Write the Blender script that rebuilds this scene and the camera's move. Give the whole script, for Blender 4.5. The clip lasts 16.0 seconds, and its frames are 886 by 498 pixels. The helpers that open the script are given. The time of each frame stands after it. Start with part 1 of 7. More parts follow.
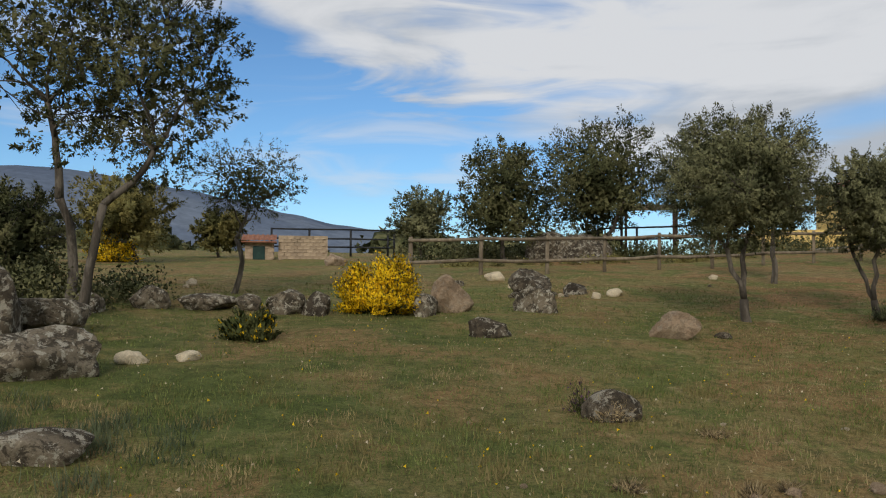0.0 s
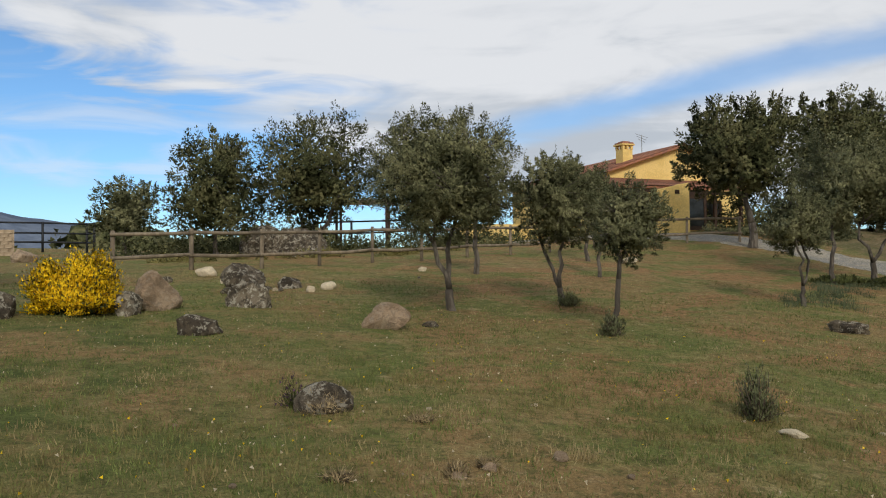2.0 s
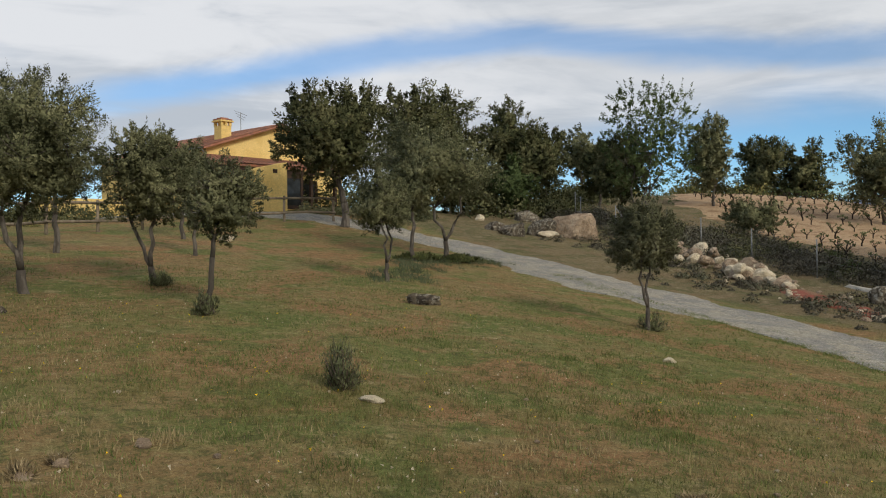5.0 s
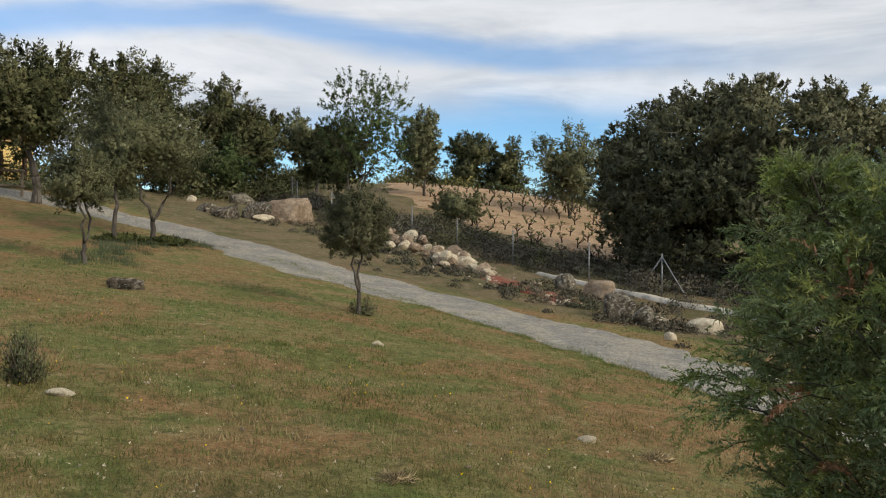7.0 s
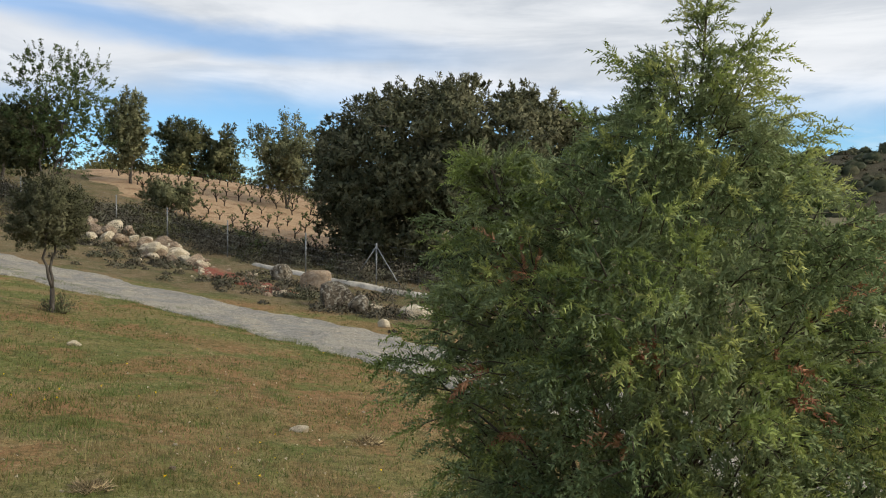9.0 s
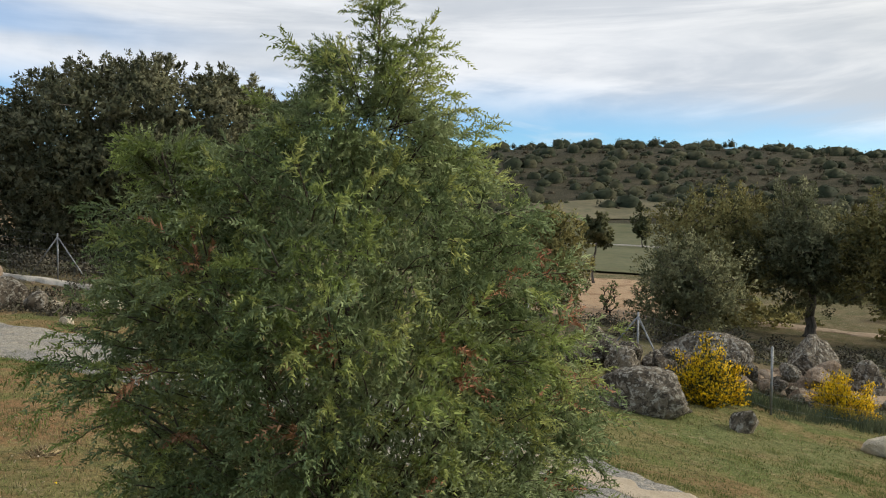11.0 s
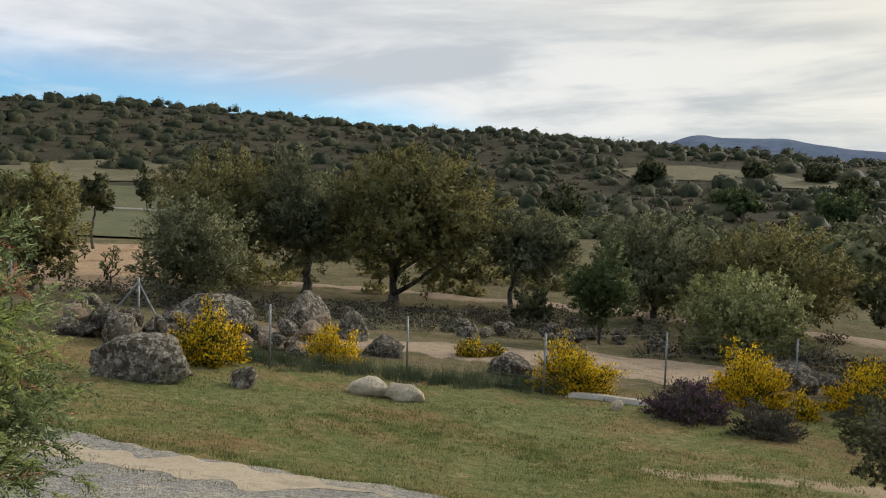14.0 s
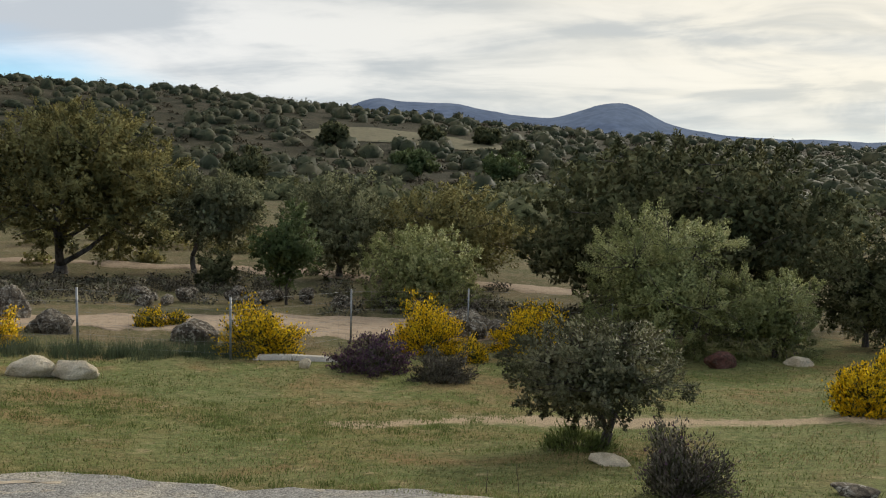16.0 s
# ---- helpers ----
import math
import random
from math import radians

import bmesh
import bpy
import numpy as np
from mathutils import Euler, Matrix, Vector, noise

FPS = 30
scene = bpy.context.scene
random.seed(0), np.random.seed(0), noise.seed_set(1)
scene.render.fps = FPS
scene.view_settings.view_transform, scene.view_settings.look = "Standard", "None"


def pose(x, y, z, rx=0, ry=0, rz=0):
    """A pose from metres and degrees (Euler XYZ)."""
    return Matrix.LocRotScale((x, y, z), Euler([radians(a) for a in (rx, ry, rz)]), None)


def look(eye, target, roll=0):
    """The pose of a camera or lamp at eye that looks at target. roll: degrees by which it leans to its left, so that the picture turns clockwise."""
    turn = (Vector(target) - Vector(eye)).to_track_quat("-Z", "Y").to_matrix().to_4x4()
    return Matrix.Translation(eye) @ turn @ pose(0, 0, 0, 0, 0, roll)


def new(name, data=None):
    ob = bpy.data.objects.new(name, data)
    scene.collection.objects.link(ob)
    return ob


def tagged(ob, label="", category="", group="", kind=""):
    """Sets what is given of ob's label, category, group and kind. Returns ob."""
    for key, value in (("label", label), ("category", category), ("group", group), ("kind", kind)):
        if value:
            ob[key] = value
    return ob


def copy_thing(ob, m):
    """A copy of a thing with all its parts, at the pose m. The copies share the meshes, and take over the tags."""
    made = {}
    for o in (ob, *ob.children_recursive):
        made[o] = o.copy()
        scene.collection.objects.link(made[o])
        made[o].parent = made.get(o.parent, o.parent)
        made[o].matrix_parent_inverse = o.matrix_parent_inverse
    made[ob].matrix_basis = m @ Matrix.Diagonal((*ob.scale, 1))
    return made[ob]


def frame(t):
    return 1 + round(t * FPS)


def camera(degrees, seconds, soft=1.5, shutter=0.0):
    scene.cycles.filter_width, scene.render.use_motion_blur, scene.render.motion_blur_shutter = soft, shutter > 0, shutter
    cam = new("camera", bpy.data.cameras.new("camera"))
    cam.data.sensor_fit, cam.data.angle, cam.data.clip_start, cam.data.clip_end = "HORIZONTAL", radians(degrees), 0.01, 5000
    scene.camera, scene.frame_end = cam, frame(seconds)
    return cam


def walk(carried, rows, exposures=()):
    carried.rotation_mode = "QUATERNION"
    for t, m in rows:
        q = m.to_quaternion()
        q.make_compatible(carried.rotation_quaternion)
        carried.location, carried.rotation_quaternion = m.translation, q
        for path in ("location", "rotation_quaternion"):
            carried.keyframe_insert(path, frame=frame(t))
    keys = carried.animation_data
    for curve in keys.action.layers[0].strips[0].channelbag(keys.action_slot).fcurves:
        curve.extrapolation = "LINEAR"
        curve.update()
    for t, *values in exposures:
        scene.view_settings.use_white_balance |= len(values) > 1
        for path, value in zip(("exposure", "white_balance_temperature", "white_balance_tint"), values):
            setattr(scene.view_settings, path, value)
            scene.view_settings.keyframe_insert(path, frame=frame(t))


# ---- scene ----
cam = camera(55.5, 16.0, 1.1)
ROWS = (
    (0.0, 0.017, 0.221, 1.702, 92.30, -0.30, -0.01),
    (0.5, 0.036, 0.223, 1.696, 92.21, -0.10, -5.04),
    (1.0, 0.049, 0.225, 1.698, 92.13, 0.11, -10.05),
    (1.5, 0.050, 0.231, 1.699, 92.01, 0.37, -14.70),
    (2.0, 0.068, 0.233, 1.697, 91.82, 0.73, -19.09),
    (2.5, 0.093, 0.236, 1.700, 91.78, 1.04, -22.96),
    (3.0, 0.116, 0.238, 1.695, 91.39, 1.27, -26.96),
    (5.5, 0.158, 0.176, 1.700, 89.68, 0.50, -50.79),
    (6.0, 0.158, 0.163, 1.703, 89.43, 0.00, -55.71),
    (6.5, 0.173, 0.151, 1.703, 89.06, -0.31, -60.41),
    (7.0, 0.189, 0.145, 1.705, 88.81, -0.52, -64.89),
    (7.5, 0.176, 0.133, 1.704, 88.54, -0.59, -69.49),
    (8.0, 0.192, 0.114, 1.706, 88.22, -0.77, -74.19),
    (8.5, 0.219, 0.092, 1.702, 88.14, -0.65, -79.01),
    (9.0, 0.227, 0.067, 1.702, 88.32, -0.52, -83.85),
    (11.5, 0.276, -0.068, 1.707, 87.40, -0.38, -108.78),
    (12.0, 0.278, -0.101, 1.707, 87.12, -0.19, -113.85),
    (12.5, 0.267, -0.131, 1.709, 86.79, -0.14, -118.95),
    (13.0, 0.268, -0.153, 1.712, 86.44, -0.31, -124.19),
    (13.5, 0.243, -0.180, 1.713, 86.01, -0.65, -130.29),
    (14.0, 0.235, -0.208, 1.698, 85.71, -1.33, -136.32),
    (14.5, 0.230, -0.234, 1.690, 85.30, -1.52, -142.06),
    (15.0, 0.208, -0.258, 1.688, 84.84, -1.71, -147.99),
    (15.5, 0.206, -0.281, 1.682, 84.11, -1.81, -153.20),
    (16.0, 0.197, -0.292, 1.679, 83.61, -1.55, -157.44),
)
walk(cam, [(t, pose(x, y, z, rx, ry, rz)) for t, x, y, z, rx, ry, rz in ROWS],
     ((0, -0.33), (0.5, -0.1), (1.5, -0.06), (2, -0.16), (3, -0.33), (5.5, -0.11), (7, 0.04), (8.5, 0.14), (12, 0.14), (14.5, 0.0), (16, 0.03)))


# ---- lie of the land ----
SLOPE = (-0.022, 0.081)
MOUNDS = ((4, 9, 8, -0.06), (15, 14, 14, -0.09), (30, 40, 15, 1.7), (28, 14, 9, -0.44), (20, 3, 9, -0.61), (12, -2, 7, -0.19),
          (8, -8, 7, -0.32), (14, -13, 9, -0.61), (3, -16, 10, -0.85), (-4, 12, 9, -0.07), (-8, 32, 16, -0.25), (40, 20, 16, 0.09),
          (75, 32, 28, 4.57), (25, -28, 18, -1.35), (55, -22, 26, -1.35), (8, 28, 12, 0.26), (0, -35, 18, -1.54), (10, 5, 6, -0.12),
          (60, 40, 20, 1.05), (34, 26, 10, -0.25), (24, 8, 7, -0.12), (95, -40, 40, -0.23))


def smooth(a, b, v):
    s = np.clip((v - a) / (b - a), 0, 1)
    return s * s * (3 - 2 * s)


def ground_z(x, y):
    """Height of the land: a tilted slope with knolls and hollows, a valley ahead and a hill to the side."""
    x, y = np.asarray(x, float), np.asarray(y, float)
    r = np.hypot(x, y)
    s = 1 / np.sqrt(1 + (r / 70) ** 2)
    z = (SLOPE[0] * x + SLOPE[1] * y) * s
    for cx, cy, w, h in MOUNDS:
        z = z + h * np.exp(-((x - cx) ** 2 + (y - cy) ** 2) / w ** 2)
    az = np.degrees(np.arctan2(x, y))
    az = np.where(az < -110, az + 360, az)
    z = z + (37 * np.exp(-((az - 115) / np.where(az < 115, 44, 50)) ** 2) + 2.6 * np.exp(-((az - 140) / 5) ** 2) + 4 * np.exp(-((az - 157) / 12) ** 2) + 7 * np.exp(-((az - 190) / 28) ** 2)) * smooth(150, 420, r)
    z = z - 34 * np.exp(-((az + 12) / 45) ** 2) * smooth(62, 330, r)
    z = z + 0.03 * np.sin(x * 1.7 + 0.6 * np.sin(y * 1.1)) * np.sin(y * 1.3 + 0.4) * smooth(2, 6, r)
    z = z + 1.5 * np.sin(x * 0.021 + 1) * np.sin(y * 0.027) * smooth(120, 300, r)
    return z + 0.35 * np.sin(x * 0.11 + 2) * np.sin(y * 0.13 + 1) * smooth(60, 120, r)


def gz(x, y):
    return float(ground_z(x, y))


# ---- end of the land ----

# ---- sky and sun ----
SUN_AZ, SUN_EL = 190, 28
SUN_WAY = Vector((math.sin(radians(SUN_AZ)) * math.cos(radians(SUN_EL)), math.cos(radians(SUN_AZ)) * math.cos(radians(SUN_EL)), math.sin(radians(SUN_EL))))


class Nodes:
    """A node tree with short calls."""

    def __init__(self, tree):
        self.tree = tree
        tree.nodes.clear()

    def add(self, kind, **values):
        node = self.tree.nodes.new(kind)
        for key, value in values.items():
            if key in node.inputs:
                self.put(node.inputs[key], value)
            else:
                setattr(node, key, value)
        return node

    def put(self, socket, value):
        if isinstance(value, bpy.types.NodeSocket):
            self.tree.links.new(value, socket)
        else:
            socket.default_value = value

    def math(self, op, a, b=0.0, clamp=False):
        node = self.tree.nodes.new("ShaderNodeMath")
        node.operation, node.use_clamp = op, clamp
        self.put(node.inputs[0], a)
        self.put(node.inputs[1], b)
        return node.outputs[0]

    def mix(self, f, a, b, blend="MIX"):
        node = self.tree.nodes.new("ShaderNodeMix")
        node.data_type, node.blend_type = "RGBA", blend
        self.put(node.inputs[0], f)
        self.put(node.inputs[6], a if isinstance(a, bpy.types.NodeSocket) else (*a, 1))
        self.put(node.inputs[7], b if isinstance(b, bpy.types.NodeSocket) else (*b, 1))
        return node.outputs[2]

    def noise(self, vector, scale, detail=4.0, rough=0.55, distort=0.0):
        node = self.add("ShaderNodeTexNoise", Scale=scale, Detail=detail, Roughness=rough, Distortion=distort)
        if vector is not None:
            self.put(node.inputs["Vector"], vector)
        return node.outputs["Fac"]

    def steps(self, value, low, high):
        """0 below low, 1 above high, smooth between."""
        node = self.add("ShaderNodeMapRange", interpolation_type="SMOOTHSTEP")
        for k, v in enumerate((value, low, high)):
            self.put(node.inputs[k], v)
        return node.outputs[0]


def make_world():
    world = bpy.data.worlds.new("sky")
    scene.world = world
    world.use_nodes = True
    n = Nodes(world.node_tree)
    way = n.add("ShaderNodeTexCoord").outputs["Generated"]
    sky = n.add("ShaderNodeTexSky", sky_type="NISHITA")
    sky.sun_disc, sky.sun_elevation, sky.sun_rotation, sky.altitude, sky.air_density, sky.dust_density = False, radians(SUN_EL), radians(SUN_AZ), 900, 1.0, 0.4
    blue = n.mix(1.0, sky.outputs[0], (0.078, 0.112, 0.142), "MULTIPLY")
    part = n.add("ShaderNodeSeparateXYZ", Vector=way)
    x, y, z = part.outputs
    # bearing and height in degrees; noise in the plane of the cloud sheet, so that it draws together towards the horizon
    bearing = n.math("MULTIPLY", n.math("ARCTAN2", x, y), 180 / math.pi)
    bearing = n.math("ADD", bearing, n.math("MULTIPLY", n.math("LESS_THAN", bearing, -120.0), 360.0))
    height = n.math("MULTIPLY", n.math("ARCSINE", z), 180 / math.pi)
    up = n.math("ADD", n.math("MAXIMUM", z, 0.0), 0.10)
    flat = n.add("ShaderNodeCombineXYZ", X=n.math("DIVIDE", x, up), Y=n.math("DIVIDE", y, up), Z=0.0).outputs[0]
    turned = n.add("ShaderNodeMapping", Vector=flat, Location=(1.4, 4.9, 0), Rotation=(0, 0, radians(-30)), Scale=(0.42, 0.60, 1)).outputs[0]
    big = n.noise(turned, 0.9, 6, 0.55, 0.7)
    fine = n.noise(turned, 2.2, 5, 0.5, 0.8)
    level = n.add("ShaderNodeMapping", Vector=way, Scale=(2.2, 2.2, 22)).outputs[0]
    streak = n.noise(level, 1.0, 6, 0.6, 0.6)
    wisp = n.noise(n.add("ShaderNodeMapping", Vector=way, Scale=(3.0, 3.0, 14), Rotation=(0, radians(14), 0)).outputs[0], 1.5, 5, 0.52, 0.9)

    def by_bearing(stops):
        """A value that changes from bearing to bearing (degrees)."""
        ramp = n.add("ShaderNodeValToRGB", Fac=n.math("DIVIDE", n.math("ADD", bearing, 60.0), 300.0))
        while len(ramp.color_ramp.elements) < len(stops):
            ramp.color_ramp.elements.new(1.0)
        for e, (at, value) in zip(ramp.color_ramp.elements, stops):
            e.position = (at + 60) / 300
            e.color = (value / 30, value / 30, value / 30, 1)
        return n.math("MULTIPLY", ramp.outputs[0], 30.0)

    rough = n.math("ADD", n.math("MULTIPLY", n.math("SUBTRACT", fine, 0.5), 6.0), n.math("MULTIPLY", n.math("SUBTRACT", wisp, 0.5), 6.0))
    # clear air under the sheet, deepest in the north
    edge = by_bearing(((-60, 14), (-22, 17), (-14, 18.5), (-8, 14.2), (0, 11.6), (8, 10.0), (14, 7.2), (24, 4.5), (45, 4.6), (56, 6.6), (70, 8.6), (95, 7.6), (110, 7.4), (122, 6.2), (134, 4.8), (146, 0.5), (180, 0.0)))
    over = n.math("ADD", n.math("SUBTRACT", height, edge), n.math("MULTIPLY", rough, by_bearing(((-60, 0.9), (10, 0.9), (30, 0.45), (60, 0.22), (180, 0.2)))))
    mask = n.steps(over, -1.9, 2.3)
    # a long rift in the sheet, rising from the north-east to the east and sinking again
    rift = by_bearing(((16, 7.5), (23, 9.6), (31, 11.2), (42, 13.2), (52, 14.0), (60, 12.9), (68, 11.7), (80, 11.4), (95, 11.0)))
    off = n.math("ABSOLUTE", n.math("ADD", n.math("SUBTRACT", height, rift), n.math("MULTIPLY", rough, 0.28)))
    there = n.math("MULTIPLY", n.steps(bearing, 17.0, 27.0), n.steps(bearing, 96.0, 70.0))
    mask = n.math("SUBTRACT", mask, n.math("MULTIPLY", n.math("MULTIPLY", n.steps(off, 1.7, 0.2), there), 0.72), True)
    # thin places in the northern cloud
    thin = n.math("MULTIPLY", n.steps(n.math("ADD", n.math("MULTIPLY", big, 0.6), n.math("MULTIPLY", wisp, 0.4)), 0.53, 0.40), n.steps(bearing, 22.0, 6.0))
    mask = n.math("SUBTRACT", mask, n.math("MULTIPLY", thin, 0.8), True)
    # veils in the clear air
    veil = n.math("MULTIPLY", n.steps(wisp, 0.50, 0.72), n.math("MULTIPLY", n.steps(height, 2.0, 7.0), 0.45))
    mask = n.math("MAXIMUM", mask, veil)
    shade = n.noise(turned, 1.3, 7, 0.58, 0.6)
    cloud = n.mix(n.steps(n.math("ADD", n.math("MULTIPLY", shade, 0.6), n.math("MULTIPLY", wisp, 0.4)), 0.40, 0.58), (0.56, 0.605, 0.665), (0.865, 0.88, 0.905))
    dull = n.math("MULTIPLY", n.math("MULTIPLY", n.steps(bearing, 30.0, 75.0), n.steps(height, 8.0, 13.0)), 0.75)
    cloud = n.mix(dull, cloud, n.mix(n.steps(streak, 0.36, 0.64), (0.53, 0.565, 0.61), (0.82, 0.835, 0.85)))
    near = n.add("ShaderNodeVectorMath", operation="DOT_PRODUCT")
    n.put(near.inputs[0], way)
    near.inputs[1].default_value = SUN_WAY
    glow = n.math("POWER", n.math("MAXIMUM", near.outputs["Value"], 0.0), 12.0)
    warm = n.steps(near.outputs["Value"], 0.30, 0.95)
    cloud = n.mix(n.math("MULTIPLY", warm, 0.9), cloud, (1.0, 0.955, 0.84), "MULTIPLY")
    cloud = n.mix(n.math("MULTIPLY", glow, n.math("ADD", 0.25, n.math("MULTIPLY", n.steps(big, 0.42, 0.6), 0.5)), True), cloud, (1.15, 1.0, 0.72))
    lit = n.math("MULTIPLY", n.math("MULTIPLY", n.steps(bearing, 150.0, 186.0), n.steps(n.math("ADD", height, n.math("MULTIPLY", wisp, 8.0)), 3.0, 9.0)), n.steps(wisp, 0.36, 0.56))
    cloud = n.mix(n.math("MULTIPLY", lit, 0.6), cloud, (1.05, 0.97, 0.80))
    both = n.mix(n.math("MULTIPLY", mask, 0.97), blue, cloud)
    hazy = n.mix(n.math("MULTIPLY", n.steps(z, 0.09, 0.0), 0.35), both, (0.55, 0.64, 0.72))
    ground = n.add("ShaderNodeBackground", Color=hazy, Strength=1.0)
    n.tree.links.new(ground.outputs[0], n.add("ShaderNodeOutputWorld").inputs[0])


make_world()
sun = new("sun", bpy.data.lights.new("sun", "SUN"))
sun.data.energy, sun.data.angle, sun.data.color = 2.1, radians(12), (1.0, 0.92, 0.8)
sun.matrix_world = look(SUN_WAY * 300, (0, 0, 0))


# ---- materials ----
def material(name, colours, scale=2.0, rough=0.85, grain=30.0, relief=0.3, depth=0.02, leaf=0.0, spread=0.0, metal=0.0, specular=0.3, stretch=(1, 1, 1), piece=0.0, detail=5.0):
    """A surface of two to four colours, patchy at one scale and grainy at another. leaf: share of light let through;
    spread: how far single islands differ; piece: how far single objects differ."""
    m = bpy.data.materials.new(name)
    m.use_nodes = True
    n = Nodes(m.node_tree)
    place = n.add("ShaderNodeTexCoord").outputs["Object"]
    place = n.add("ShaderNodeMapping", Vector=place, Scale=stretch).outputs[0]
    patch = n.noise(place, scale, detail, 0.6 if detail < 6 else 0.78, 0.3)
    colour = colours[0] if len(colours) == 1 else None
    if colour is None:
        colour = (*colours[0], 1)
        rgb = n.add("ShaderNodeRGB")
        rgb.outputs[0].default_value = colour
        colour = rgb.outputs[0]
        for k, c in enumerate(colours[1:]):
            mid = 0.42 + 0.16 * (k + 0.5) / max(1, len(colours) - 1)
            colour = n.mix(n.steps(patch, mid - 0.06, mid + 0.06), colour, c)
    else:
        rgb = n.add("ShaderNodeRGB")
        rgb.outputs[0].default_value = (*colour, 1)
        colour = rgb.outputs[0]
    fine = n.noise(place, grain, 4, 0.65)
    value = n.math("ADD", n.math("MULTIPLY", fine, 0.9), 0.55)
    if spread:
        value = n.math("MULTIPLY", value, n.math("ADD", n.math("MULTIPLY", n.add("ShaderNodeNewGeometry").outputs["Random Per Island"], 2 * spread), 1 - spread))
    if piece:
        value = n.math("MULTIPLY", value, n.math("ADD", n.math("MULTIPLY", n.add("ShaderNodeObjectInfo").outputs["Random"], 2 * piece), 1 - piece))
    hsv = n.add("ShaderNodeHueSaturation", Color=colour, Value=value)
    bsdf = n.add("ShaderNodeBsdfPrincipled", Roughness=rough, Metallic=metal)
    bsdf.inputs["Specular IOR Level"].default_value = 0.12 if leaf else specular
    n.put(bsdf.inputs["Base Color"], hsv.outputs[0])
    if relief:
        bump = n.add("ShaderNodeBump", Strength=relief, Distance=depth, Height=fine)
        n.put(bsdf.inputs["Normal"], bump.outputs[0])
    out = bsdf.outputs[0]
    if leaf:
        thin = n.add("ShaderNodeBsdfTranslucent", Color=hsv.outputs[0])
        mix = n.add("ShaderNodeMixShader")
        n.put(mix.inputs[0], leaf)
        n.put(mix.inputs[1], out)
        n.put(mix.inputs[2], thin.outputs[0])
        out = mix.outputs[0]
    n.tree.links.new(out, n.add("ShaderNodeOutputMaterial").inputs[0])
    return m


PATH = (((6.9, -12.4), (4.8, -14.0), 0.45), ((4.8, -14.0), (1.8, -14.9), 0.8), ((1.8, -14.9), (-1.2, -15.9), 0.55))


def turf_material():
    """Spring turf going dry: green, brown and reddish patches, straw and bare earth."""
    m = bpy.data.materials.new("turf")
    m.use_nodes = True
    n = Nodes(m.node_tree)
    p = n.add("ShaderNodeTexCoord").outputs["Object"]
    wide = n.noise(p, 0.13, 4, 0.6, 0.5)
    mid = n.noise(p, 0.55, 5, 0.65, 0.6)
    small = n.noise(p, 2.6, 5, 0.7, 0.3)
    fine = n.noise(p, 28, 4, 0.7)
    hair = n.noise(p, 90, 3, 0.7)
    c = n.mix(n.steps(wide, 0.40, 0.60), (0.212, 0.195, 0.074), (0.275, 0.204, 0.092))
    c = n.mix(n.math("MULTIPLY", n.steps(mid, 0.51, 0.61), 0.8), c, (0.265, 0.172, 0.080))
    c = n.mix(n.math("MULTIPLY", n.math("MULTIPLY", n.steps(n.noise(p, 0.32, 5, 0.65, 0.8), 0.46, 0.58), n.steps(n.add("ShaderNodeSeparateXYZ", Vector=p).outputs[0], 1.0, 7.0)), n.math("MULTIPLY", n.steps(n.add("ShaderNodeSeparateXYZ", Vector=p).outputs[1], -7.0, -1.0), 0.78)), c, (0.305, 0.168, 0.083))
    c = n.mix(n.math("MULTIPLY", n.steps(mid, 0.50, 0.40), 0.85), c, (0.140, 0.172, 0.050))
    south = n.math("MULTIPLY", n.steps(n.add("ShaderNodeSeparateXYZ", Vector=p).outputs[1], -5.0, -9.0), n.steps(n.noise(p, 0.22, 5, 0.65, 0.8), 0.58, 0.44))
    c = n.mix(n.math("MULTIPLY", south, 0.75), c, (0.175, 0.205, 0.078))
    c = n.mix(n.math("MULTIPLY", n.steps(small, 0.56, 0.70), 0.65), c, (0.42, 0.325, 0.185))
    c = n.mix(n.math("MULTIPLY", n.steps(small, 0.45, 0.33), 0.65), c, (0.095, 0.100, 0.036))
    bare = n.math("MULTIPLY", n.steps(n.noise(p, 0.75, 6, 0.7, 0.5), 0.655, 0.72), n.steps(small, 0.35, 0.5))
    c = n.mix(n.math("MULTIPLY", bare, 0.85), c, (0.44, 0.335, 0.215))
    tuft = n.noise(p, 6, 6, 0.75, 0.5)
    c = n.mix(n.math("MULTIPLY", n.steps(tuft, 0.49, 0.40), 0.66), c, (0.090, 0.094, 0.036))
    c = n.mix(n.math("MULTIPLY", n.steps(tuft, 0.55, 0.64), 0.6), c, (0.33, 0.285, 0.135))
    path = None
    for (ax, ay), (bx, by), w in PATH:
        sep = n.add("ShaderNodeSeparateXYZ", Vector=p)
        dx, dy = n.math("SUBTRACT", sep.outputs[0], ax), n.math("SUBTRACT", sep.outputs[1], ay)
        lx, ly = bx - ax, by - ay
        along = n.math("DIVIDE", n.math("ADD", n.math("MULTIPLY", dx, lx), n.math("MULTIPLY", dy, ly)), lx * lx + ly * ly, True)
        ex, ey = n.math("SUBTRACT", dx, n.math("MULTIPLY", along, lx)), n.math("SUBTRACT", dy, n.math("MULTIPLY", along, ly))
        away = n.math("SQRT", n.math("ADD", n.math("MULTIPLY", ex, ex), n.math("MULTIPLY", ey, ey)))
        away = n.math("SUBTRACT", away, n.math("MULTIPLY", n.math("SUBTRACT", small, 0.5), 1.6))
        here = n.steps(away, w, w * 0.35)
        path = here if path is None else n.math("MAXIMUM", path, here)
